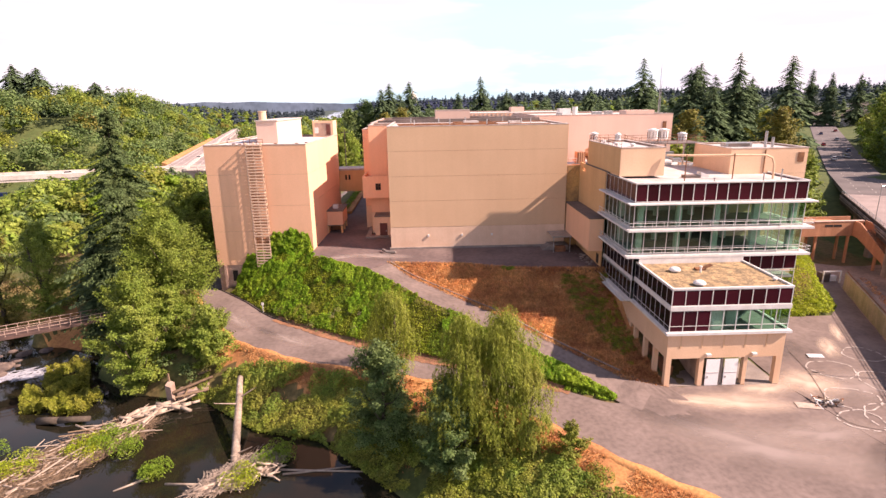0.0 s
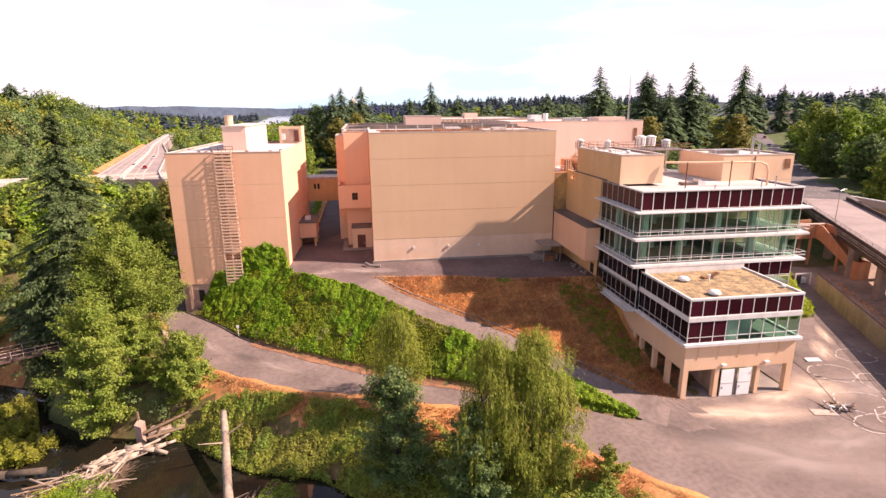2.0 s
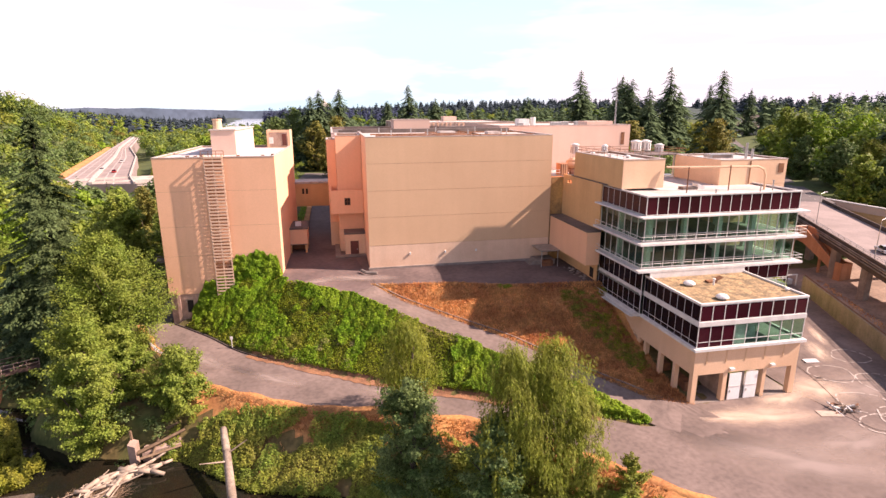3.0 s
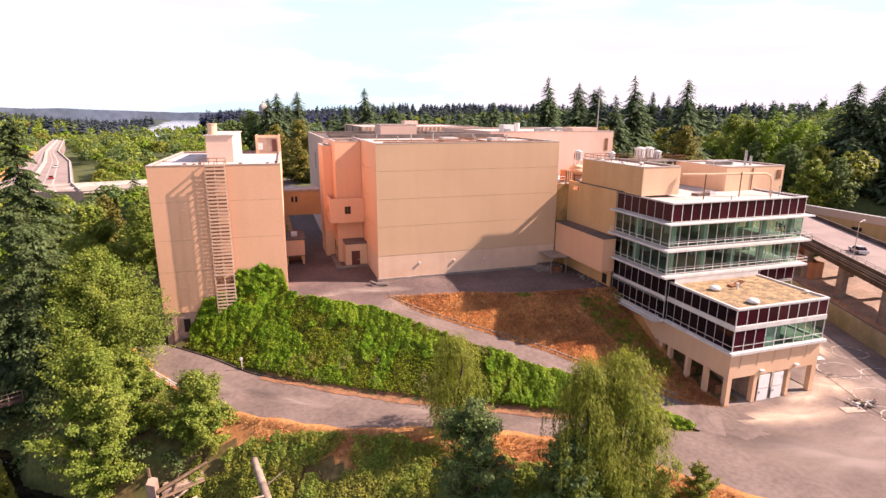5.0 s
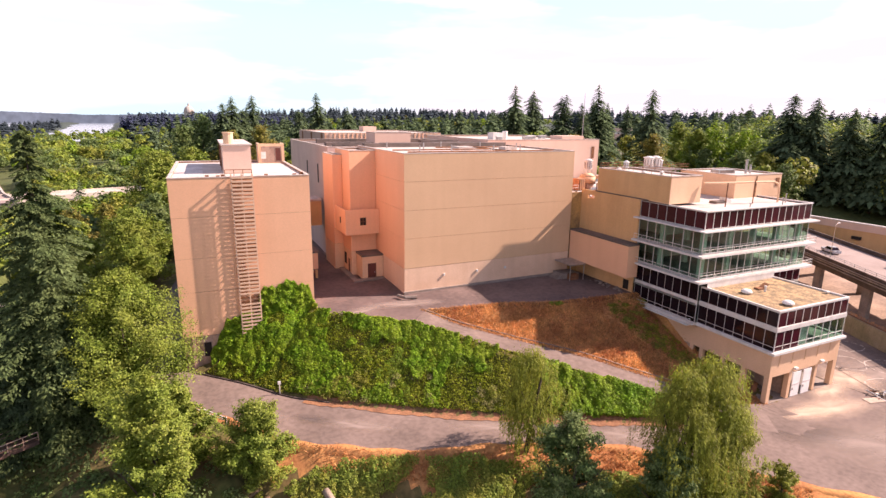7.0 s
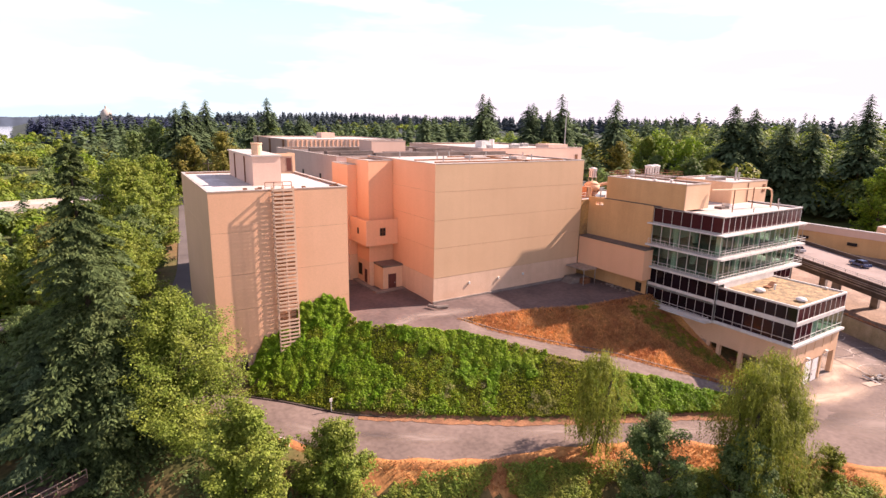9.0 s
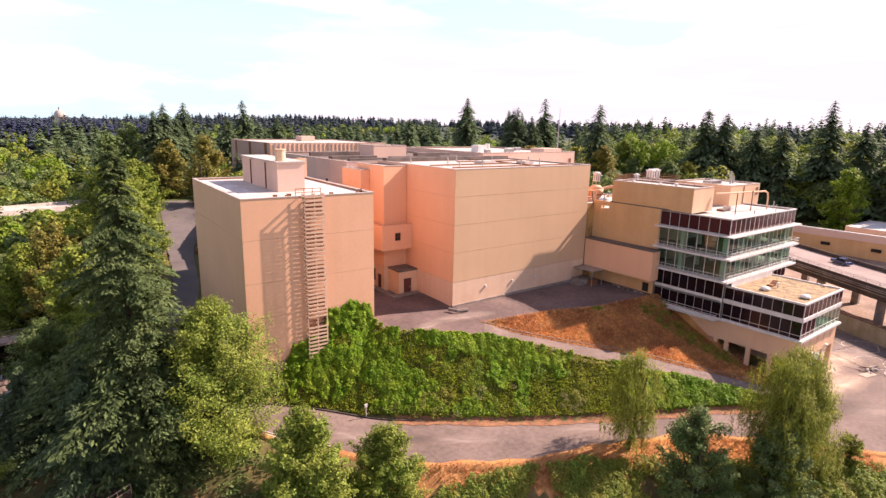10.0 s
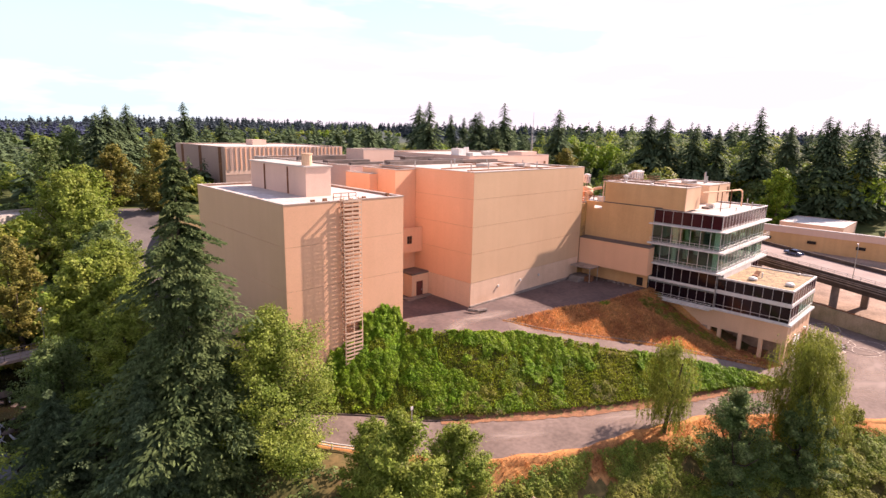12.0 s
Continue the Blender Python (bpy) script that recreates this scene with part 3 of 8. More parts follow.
Z = Z + np.where(paved, -0.12, 0.22 * rough_bit)
Z = Z - np.where(inside(X.ravel(), Y.ravel(), REGIONS[3]).reshape(X.shape), 0.5, 0)
nx, ny = len(gx), len(gy)
me = bpy.data.meshes.new("ground")
idx = np.arange(nx * ny).reshape(ny, nx)
quads = np.stack([idx[:-1, :-1], idx[:-1, 1:], idx[1:, 1:], idx[1:, :-1]], -1).reshape(-1, 4)
me.from_pydata(np.stack([X, Y, Z], -1).reshape(-1, 3).tolist(), [], quads.tolist())
me.materials.append(SOIL)
me.materials.append(DRYSOIL)
me.materials.append(FOREST)
me.materials.append(DUSTY)
me.materials.append(UNDERWOOD)
# the dry slope above the drive and the verges of the lower road
cx, cy = X.ravel()[quads].mean(1), Y.ravel()[quads].mean(1)
DRYBANK = [(-7.5, 95.2, 0), (5.5, 92.2, 0), (14.5, 89, 0), (31, 87.5, 0), (31, 62.5, 0), (26, 64, 0), (17, 70.8, 0), (10.6, 77.2, 0), (3.4, 83.8, 0), (-3.2, 89.6, 0)]
dry = inside(cx, cy, DRYBANK)
VERGE = [(-33, 80.5), (-31, 80.4), (-24, 75.4), (-16, 71.2), (-8.8, 69.1), (3.5, 63.6), (11.0, 56.6), (14.4, 52.4), (19.4, 47.5), (23.4, 43.5), (32, 35)]
for (ax, ay), (bx, by) in zip(VERGE, VERGE[1:]):
    dx, dy = bx - ax, by - ay
    t = np.clip(((cx - ax) * dx + (cy - ay) * dy) / (dx * dx + dy * dy), 0, 1)
    dry |= np.hypot(cx - ax - t * dx, cy - ay - t * dy) < 1.9 + 1.2 * np.sin(cx * 0.9 + cy * 0.7) * np.sin(cx * 0.31)
wild = (np.abs(cx) > 100) | (cy > 236) | ((cx < -48) & (cy > 175))
kinds = np.where(wild, np.where(np.hypot(cx, cy) < 720, 4, 2), dry.astype(np.int32))
kinds[(cx > 64 + 0 * cy) & (cx < 150) & (cy > 5) & (cy < 112) & ~((cx < 74) & (cy > 84))] = 3
me.polygons.foreach_set("material_index", kinds.astype(np.int32))
me.shade_smooth()
me.update()
ground = new("ground", me)
tagged(ground, "uneven ground of green and dry orange grass down to the river", "ground", kind="structure")


def curve(pts, step=1.5):
    """A smooth line through the points (Catmull-Rom), resampled."""
    p = [np.array(q, float) for q in pts]
    p = [2 * p[0] - p[1]] + p + [2 * p[-1] - p[-2]]
    out = []
    for a, b, c, d in zip(p, p[1:], p[2:], p[3:]):
        n = max(2, int(np.linalg.norm(c[:2] - b[:2]) / step))
        for i in range(n):
            t = i / n
            out.append(0.5 * (2 * b + (c - a) * t + (2 * a - 5 * b + 4 * c - d) * t * t + (3 * b - a - 3 * c + d) * t ** 3))
    return out + [p[-2]]


def ribbon(left, right, up, cross=5):
    """A paved strip between two lines of equal count, lying on the land."""
    g = Geo()
    n = len(left)
    for a, b in zip(left, right):
        for j in range(cross + 1):
            t = j / cross
            x, y = a[0] + (b[0] - a[0]) * t, a[1] + (b[1] - a[1]) * t
            g.v.append((x, y, 0))
    for i in range(n - 1):
        for j in range(cross):
            k = i * (cross + 1) + j
            g.f.append([k, k + 1, k + cross + 2, k + cross + 1])
    v = np.array(g.v)
    z = land(v[:, 0], v[:, 1]) + up
    g.v = [(x, y, float(h)) for (x, y, _), h in zip(g.v, z)]
    return g


def resample(line, n):
    p = np.array(line, float)
    d = np.concatenate([[0], np.cumsum(np.hypot(*np.diff(p[:, :2], axis=0).T))])
    s = np.linspace(0, d[-1], n)
    return list(zip(*[np.interp(s, d, p[:, i]) for i in range(2)]))


inner = resample(curve([(-41.8, 104), (-41, 103.4), (-34, 96.6), (-28, 90.2), (-18.6, 83.2), (-11.5, 78.5), (0, 72.1), (13, 65.7), (18.5, 62.2), (23.5, 59.5), (27, 64.6), (31, 63.6), (46.2, 63.6)]), 120)
outer = resample(curve([(-46.6, 104), (-40, 92.8), (-31, 81.6), (-24, 76.5), (-16, 72.3), (-8.8, 70.1), (3.5, 64.8), (11.4, 57.9), (15, 53.7), (20, 48.8), (24, 44.8), (33, 36.3), (56, 14)]), 120)
solid("road", ribbon(inner, outer, 0.06, 8), PAVE, "worn grey asphalt access road curving below the ivy bank", "road", kind="structure")
lot = Geo()
lot_poly = [(46.2, 64.2), (46.6, 80), (62, 85), (69.4, 85.2), (73.2, 89), (76.6, 96), (79.6, 104), (84, 104), (80.4, 96.6), (67.1, 68.2), (62.4, 58), (58, 48), (56, 14)]
lot.prism(lot_poly[::-1], -0.25, 0.066)
solid("pavement", lot, PAVE, "stained grey asphalt yard with pale sweeping marks", "pavement", kind="structure")
d_in = resample(curve([(-6.8, 94.4), (-2.8, 90.1), (3.8, 84.3), (11.1, 77.8), (17.5, 71.3), (25.5, 65.4), (29, 63.5)]), 50)
d_out = resample(curve([(-11, 90.0), (-6.8, 86.0), (-1.1, 80.6), (5.0, 76.1), (11.9, 70.8), (18.9, 65.6), (23.9, 61.0)]), 50)
solid("drive", ribbon(d_in, d_out, 0.09, 5), PAVE, "narrow grey asphalt drive climbing between bank and dry slope", "road", kind="structure")
pl = Geo().prism([(-22.2, 98.8), (-17, 93.9), (-11, 90.1), (-6.7, 94.5), (5.5, 91.6), (14.5, 88.5), (25.3, 87.4), (31, 86.8), (31, 103), (-6.5, 103), (-6.5, 200), (-22.0, 200)], 8.0,
                 [9.06, 9.06, 8.72, 8.62, 8.98, 8.98, 8.98, 8.98, 8.98, 9.06, 9.7, 9.7])
solid("plaza", pl, DARKPAVE, "dark asphalt service yard between the tower and the main block", "pavement", kind="structure")
b_l = resample(curve([(-41.6, 104), (-41.0, 135), (-34, 165), (-26, 205), (-8, 262)]), 60)
b_r = resample(curve([(-45.2, 104), (-44.6, 140), (-38.4, 171), (-33.8, 203), (-25, 266)]), 60)
solid("back_road", ribbon(b_l, b_r, 0.10, 4), STREET, "grey asphalt road running on behind the tower", "road", kind="structure")
# kerb along the foot of the bank
kerb = Geo()
kerb_line = [(x, y, land_at(x, y)) for x, y in inner[:30:2]]
for (ax, ay, az), (bx, by, bz) in zip(kerb_line, kerb_line[1:]):
    n = Vector((-(by - ay), bx - ax, 0)).normalized() * 0.22
    kerb.prism([(ax, ay), (bx, by), (bx + n.x, by + n.y), (ax + n.x, ay + n.y)], [az - 0.3, bz - 0.3, bz - 0.3, az - 0.3], [az + 0.22, bz + 0.22, bz + 0.22, az + 0.22])
solid("kerb", kerb, CONCRETE_DK, "low dark concrete kerb between road and bank", "kerb", kind="structure")
# bare dirt at the foot of the bank
dirt_in = [(x, y) for x, y in inner[24:84]]
dirt_out = []
for i, (x, y) in enumerate(dirt_in):
    (ax, ay), (bx, by) = dirt_in[max(0, i - 1)], dirt_in[min(len(dirt_in) - 1, i + 1)]
    d = Vector((bx - ax, by - ay, 0)).normalized()
    w = 0.75 + 0.16 * math.sin(i * 2.9) + 0.16 * math.sin(i * 0.6)
    dirt_out.append((x + d.y * w, y - d.x * w))
solid("pavement_corner", ribbon(resample([(22.9, 60.4), (24.3, 62.3), (26.4, 65.0)], 8), resample([(25.5, 57.6), (28, 61.0), (29.8, 63.8)], 8), 0.10, 5), PAVE, "worn asphalt where the drive meets the road", "pavement", kind="structure")
# dirt washed over the outer edge of the road
wash_in, wash_out = [], []
for i, (x, y) in enumerate(outer):
    (ax, ay), (bx, by) = outer[max(0, i - 1)], outer[min(len(outer) - 1, i + 1)]
    d = Vector((bx - ax, by - ay, 0)).normalized()
    w = 0.35 + 0.22 * math.sin(i * 1.3) + 0.16 * math.sin(i * 0.47)
    wash_in.append((x - d.y * w, y + d.x * w))
    wash_out.append((x + d.y * 0.9, y - d.x * 0.9))
wash = ribbon(wash_in, wash_out, 0.10, 4)
wash.v = [(x, y, z + 0.03 * (k % 5 >= 2) * (1 if k % 5 < 4 else -8)) for k, (x, y, z) in enumerate(wash.v)]
solid("verge_dirt", wash, DRYSOIL, "loose orange dirt along the outer edge of the road", "dirt", kind="structure", smooth=True)
solid("dirt_strip", ribbon([(2 * a[0] - b[0], 2 * a[1] - b[1]) for a, b in zip(dirt_in, dirt_out)], dirt_out, 0.11, 4), REDDIRT, "strip of bare reddish dirt between road and ivy", "dirt", kind="structure")
bank_a = resample([(-64, 92), (-70, 94.5), (-75, 98), (-77, 104)], 16)
bank_b = resample([(-63, 98), (-67, 101), (-70, 104), (-73, 108)], 16)
solid("bank_dirt", ribbon(bank_a, bank_b, 0.14, 6), DRYSOIL, "bare orange dirt beyond the footbridge", "dirt", kind="structure", smooth=True)
# the last ridge of the woods, with the blue of haze put into its colour
RIDGE = material("haze_tinted_wooded_ridge", (0.125, 0.165, 0.22), (0.16, 0.20, 0.26), rough=1, scale=0.004, fine=0.03, bump=0, detail=0.4)
ridge = Geo()
for i in range(1501):
    a = math.radians(-62 + 140 * i / 1500)
    dip = math.exp(-((math.degrees(a) + 7) / 6) ** 2)
    top = 50 + 9 * noise.noise((a * 5, 2.0, 0)) + 5 * noise.noise((a * 26, 5.0, 0)) + 4.5 * abs(noise.noise((a * 190, 7.0, 0))) - 16 * dip
    ridge.v += [(3400 * math.sin(a), 3400 * math.cos(a), -20), (3400 * math.sin(a), 3400 * math.cos(a), top), (3700 * math.sin(a), 3700 * math.cos(a), top - 6)]
ridge.f = [q for i in range(1500) for q in ([3 * i, 3 * i + 3, 3 * i + 4, 3 * i + 1], [3 * i + 1, 3 * i + 4, 3 * i + 5, 3 * i + 2])]
# Cooler concrete tone here puts a little distance haze into the colour.
hall = thing("domed_hall", (-21.8, 1124, 20), "pale stone hall with a dome far above the woods", "building")
part("drum", Geo().tube((-21.8, 1124, 16), (-21.8, 1124, 43), 8.0, n=20), PALECON, hall)
part("dome", Geo().dome((-21.8, 1124, 43), 8.6, 11.5, 20, 6), PALECON, hall)
part("lantern", Geo().tube((-21.8, 1124, 53.5), (-21.8, 1124, 58.5), 1.6, n=10), PALECON, hall)
solid("far_ridge", ridge, RIDGE, "wooded ridge along the horizon tinted blue with haze", "backdrop", kind="structure")
# river and lake
RIVER_Z = -6.4
solid("river", Geo().prism([(-160, -80), (30, -80), (30, 60), (-10, 80), (-50, 90), (-55, 200), (-110, 200)], RIVER_Z - 0.6, RIVER_Z), WATER, "dark still river water, brown reflections tinted into its colour", "water", kind="structure")
solid("lake", Geo().prism([(-1200, 860), (300, 860), (300, 4200), (-1200, 4200)], -9.0, -8.0), LAKE, "pale distant lake beyond the wooded shores", "water", kind="structure")


# ---- buildings ----
def ring(x0, y0, x1, y1, z0, z1, t=0.3):
    """Four walls round, in one piece."""
    g = Geo()
    for z in (z0, z1):
        g.v += [(x0, y0, z), (x1, y0, z), (x1, y1, z), (x0, y1, z), (x0 + t, y0 + t, z), (x1 - t, y0 + t, z), (x1 - t, y1 - t, z), (x0 + t, y1 - t, z)]
    for i in range(4):
        j = (i + 1) % 4
        g.f += [[i, j, j + 8, i + 8], [j + 4, i + 4, i + 12, j + 12], [i + 8, j + 8, j + 12, i + 12], [j, i, i + 4, j + 4]]
    return g


def block(name, x0, y0, x1, y1, levels, mats, label, roof=ROOFING, coping=CAP, parapet=0.35, parent=None):
    """A windowless concrete volume of cast bands, one above another, with a roof sunk behind its coping."""
    b = parent or thing(name, ((x0 + x1) / 2, (y0 + y1) / 2, levels[0]), label, "building")
    part("wall_core", ring(x0 + 0.05, y0 + 0.05, x1 - 0.05, y1 - 0.05, levels[0], levels[-1] - 0.05), JOINT, b)
    for i, (lo, hi) in enumerate(zip(levels, levels[1:])):
        part("wall_panel", ring(x0, y0, x1, y1, lo + (0.018 if i else 0), hi - 0.018), mats[min(i, len(mats) - 1)], b)
    top = levels[-1]
    part("roof", Geo().box(x0 + 0.35, y0 + 0.35, top - parapet - 0.3, x1 - 0.35, y1 - 0.35, top - parapet), roof, b)
    part("coping", ring(x0 - 0.05, y0 - 0.05, x1 + 0.05, y1 + 0.05, top - 0.016, top + 0.10, 0.45), coping, b)
    return b


# main block, stair volume and bay
main = block("main_block", -7, 102.6, 26.8, 128, [8.7, 13.3, 18.4, 23.1, 27.8, 32.3], [PLINTH, PEACH], "tall windowless peach concrete brewery block with cast bands", parapet=0.2)
for lo, hi in zip((13.3, 18.4, 23.1, 27.8), (18.4, 23.1, 27.8, 32.28)):
    part("front_panel", Geo().box(-7.0, 102.575, lo + 0.02, 26.8, 102.596, hi - 0.02), TAN, main, "tan front panel")
part("foot_ledge", Geo().box(-7.25, 102.2, 8.9, 26.9, 102.598, 9.35), CONCRETE, main)
stair = block("stair_tower", -11.9, 117.2, -7.05, 127, [8.9, 13.5, 16.9, 32.0], [PEACH_PALE, PEACH], "orange-peach stair volume beside the main block", parapet=0.3)
part("bay", Geo().box(-13.4, 115.2, 17.0, -7.06, 123.6, 17.3).box(-13.4, 115.2, 17.3, -13.1, 122.35, 21.6).box(-13.1, 115.2, 17.3, -7.06, 115.5, 21.6).box(-13.1, 115.5, 20.3, -11.95, 122.35, 20.5), PEACH, stair, "projecting balcony box")
bay_window = part("window", Geo().box(-10.7, 115.16, 18.7, -9.6, 115.24, 20.1), DARK, stair)
part("side_window", Geo().box(-13.44, 118.4, 18.8, -13.36, 119.0, 19.9), DARK, stair)
part("window_bars", Geo().box(-10.75, 115.12, 19.35, -9.55, 115.158, 19.45).box(-10.2, 115.12, 18.7, -10.1, 115.159, 20.1), RUST, bay_window)
annex = block("stair_annex", -13.7, 122.4, -11.95, 130, [9, 14, 17, 31.0], [PEACH_PALE, PEACH], "narrow orange annex behind the stair volume", parapet=0.2)
porch = thing("porch", (-9, 114, 9), "peach entrance porch with a dull red door", "porch")
part("wall", Geo().box(-11, 113.4, 9, -7.05, 113.7, 13.2).box(-11, 113.7, 9, -10.7, 117.15, 13.2), PEACH_PALE, porch)
part("roof", Geo().box(-11.1, 113.3, 13.2, -7.05, 117.15, 13.5), ROOF_DARK, porch)
red_door = part("door", Geo().box(-10.0, 113.34, 9.05, -8.4, 113.39, 11.9), DOOR_RED, porch)
part("door_handle", Geo().box(-8.75, 113.26, 10.1, -8.6, 113.338, 10.3), STEEL, red_door)
part("door_frame", Geo().box(-10.15, 113.32, 9.05, -10.0, 113.396, 12.05).box(-8.4, 113.32, 9.05, -8.25, 113.396, 12.05).box(-10.0, 113.32, 11.9, -8.4, 113.396, 12.05), PEACH_PALE, porch)
part("step", Geo().box(-11.2, 112.2, 8.95, -7.1, 113.3, 9.25), CONCRETE, porch)
# lower wing behind the stair, with the mauve side wall
wing = block("rear_wing", -12.6, 130.2, 26, 171, [9, 20, 32.0], [GREY_WALL, GREY_WALL], "long rear brewery wing with a mauve grey side wall", roof=ROOF_DARK)
part("window", Geo().box(-12.64, 139, 24, -12.58, 140, 28), DARK, wing)
part("window", Geo().box(-12.64, 150, 24, -12.58, 151, 28), DARK, wing)
block("roof_house", 2.9, 147, 12, 154, [31.65, 34.4], [PINK_PALE], "small pale roof house on the rear wing", parapet=0.1)
right_far = block("right_rear_block", 27.2, 135.7, 61.2, 172, [8, 20, 33.0], [PINK_PALE], "pale pink rear block with a white roof", roof=ROOFING)
part("window", Geo().box(58.8, 135.62, 28.2, 59.7, 135.69, 31.2), RUST, right_far)
part("parapet_house", Geo().box(50, 137, 32.2, 57, 142, 33.9), PINK_PALE, right_far)
deep = block("corrugated_warehouse", 17.5, 261, 73.5, 316, [8, 20, 31.2], [MAUVE], "distant warehouse with ribbed pale front and side darkened for shade", roof=ROOFING)
part("front_panel", Geo().box(17.5, 260.94, 20, 73.5, 260.98, 31.1), PINK_PALE, deep)
ribs = Geo()
for i in range(28):
    ribs.box(17.9 + 2 * i, 260.7, 22, 18.2 + 2 * i, 260.92, 31.1)
part("rib", ribs, PEACH, deep)
for x in (19.5, 44, 58):
    part("front_band", Geo().box(x, 260.62, 22, x + 0.9, 260.69, 31.1), MAUVE, deep)
# Flat rust-brown strips on the face take the place of dark recesses.
for y in (264, 285, 306):
    part("recess", Geo().box(17.40, y, 12, 17.46, y + 3, 31.0), RUST, deep)
part("roof_box", Geo().box(46, 296, 30.8, 53, 303, 33.4), PINK_PALE, deep)

# tower with its penthouse and stair ladder
tower = block("tower", -41.0, 102.6, -22.0, 133.5, [6.3, 13.0, 18.0, 23.9, 29.4], [PEACH], "tall windowless peach concrete tower with a white roof", parapet=0.25)
# Side panels in a darker tan than the peach front.
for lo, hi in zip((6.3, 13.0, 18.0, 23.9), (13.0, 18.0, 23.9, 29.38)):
    part("side_panel", Geo().box(-41.024, 102.62, lo + 0.02, -41.003, 133.48, hi - 0.02), TAN, tower, "tan side panel")
part("base_wall", Geo().box(-40.9, 102.75, 3.0, -22.1, 103.05, 6.25).box(-40.9, 103.05, 0.8, -40.6, 133.3, 6.25).box(-22.4, 103.05, 5, -22.1, 133.3, 6.25).box(-40.9, 102.75, 0.8, -34, 103.05, 3.0), BASE, tower, "stained pinkish concrete base")
# No hollow: a near-black sheet on the face paints the recess's dark.
recess = part("base_recess", Geo().box(-38.3, 102.68, 3.0, -37.3, 102.74, 5.2), DARK, tower)
part("recess_frame", Geo().box(-38.45, 102.62, 2.9, -38.3, 102.745, 5.35).box(-37.3, 102.62, 2.9, -37.15, 102.745, 5.35).box(-38.3, 102.62, 5.2, -37.3, 102.745, 5.35), BARE, recess)
for x in (-39.6, -36.4, -34.8):
    part("base_pier", Geo().box(x - 0.25, 102.5, 0.9, x + 0.25, 102.745, 6.25), BASE, tower)
part("penthouse_wall", ring(-33.5, 110.6, -29.4, 129.5, 29.15, 33.4), PINK_PALE, tower)
part("penthouse_roof", Geo().box(-33.7, 110.4, 33.4, -29.2, 129.7, 33.6), ROOFING, tower)
for y in (116, 124):
    part("downpipe", Geo().box(-33.68, y, 29.2, -33.52, y + 0.16, 33.2), RUST, tower)
part("chimney", Geo().tube((-32.5, 112, 33.6), (-32.5, 112, 35.2), 0.75, n=14).tube((-32.5, 112, 35.2), (-32.5, 112, 35.35), 0.85, n=14), PEACH_PALE, tower)
part("chute_house", Geo().box(-26.7, 129.2, 29.15, -22.0, 129.5, 32.8).box(-22.3, 129.5, 29.15, -22.0, 133.4, 32.8).box(-26.7, 129.5, 29.15, -26.4, 133.4, 32.8), PEACH_PALE, tower)
# Flat brown sheet stands in for the open front's interior.
part("opening_sheet", Geo().box(-26.2, 129.15, 29.3, -22.5, 129.197, 32.3), BARE, tower)
part("red_panel", Geo().box(-23.6, 129.10, 29.6, -22.7, 129.147, 32.0), DOOR_RED, tower)
part("chute_window", Geo().box(-26.3, 129.12, 30.0, -25.4, 129.19, 31.3), WHITE, tower)
part("roof_stripe", Geo().box(-40.5, 103.1, 29.151, -36.5, 133, 29.16).box(-28.5, 104, 29.151, -23, 128, 29.158), ROOF_COAT, tower)
roof_rail = Geo()
for x in (-33.6, -32.4, -31.2, -30.0):
    roof_rail.tube((x, 103.0, 29.4), (x, 103.0, 30.4), 0.05)
roof_rail.tube((-33.6, 103.0, 30.4), (-30.0, 103.0, 30.4), 0.05).tube((-33.6, 103.0, 29.9), (-30.0, 103.0, 29.9), 0.04)
part("roof_rail", roof_rail, RUST, tower)

# the tower stands a little askew to the main block
tower.location = (-31.055, 118.57, 6.3)
tower.rotation_euler = (0, 0, math.radians(-2))

ladder = thing("ladder_stair", (-31.8, 102, 6), "pale steel ladder frame off the tower wall, back rungs darkened for shade", "ladder")
LX = (-33.0, -31.6, -30.2)
for x in LX:
    for y in (101.62, 102.3):
        part("post", Geo().box(x - 0.08, y - 0.02, 6.0, x + 0.08, y + 0.02, 29.9), PLINTH, ladder)
rung = Geo().box(-1.36, -0.062, -0.125, 1.36, -0.022, 0.125).mesh("rung", PLINTH)
# Rust-dark colour of the back rungs paints shade into the ladder's gaps.
back_rung = Geo().box(-1.36, -0.072, -0.13, 1.36, -0.022, 0.13).mesh("back_rung", RUST)
rung_side = Geo().box(-0.03, -0.36, -0.05, 0.03, 0.36, 0.05).mesh("side_rung", PEACH_PALE)
for k in range(43):
    z = 6.3 + k * 0.55
    if 11.0 < z < 11.9:
        continue
    piece("rung", rung, ladder, (-31.6, 101.62, z))
    for x in (LX[0], LX[2]) if k % 2 == 0 else ():
        piece("side_rung", rung_side, ladder, (x, 101.95, z))
for x in LX:
    part("top_bar", Geo().box(x - 0.08, 101.66, 29.62, x + 0.08, 102.56, 29.74), PLINTH, ladder)
# Pitch differs from the front row so that the cast shadow speckles.
for k in range(37):
    piece("back_rung", back_rung, ladder, (-31.6, 102.3, 6.5 + k * 0.63))
for k in range(5):
    for x in (LX[0], LX[2]):
        part("wall_brace", Geo().tube((x, 101.62, 8 + k * 4.6), (x, 102.59, 8.9 + k * 4.6), 0.05, n=5), RUST, ladder)

ladder.location.y += 0.52
ladder.rotation_euler = (0, 0, math.radians(-2))

# bridge between tower and annex
link = thing("link_bridge", (-17.5, 135, 15.8), "peach concrete footbridge joining tower and rear wing", "bridge")
part("wall", Geo().box(-21.95, 133.0, 15.8, -13.6, 133.3, 20.9), PEACH_DARK, link)
part("wall", Geo().box(-21.95, 137.7, 15.8, -13.6, 138, 20.9), PEACH_DARK, link)
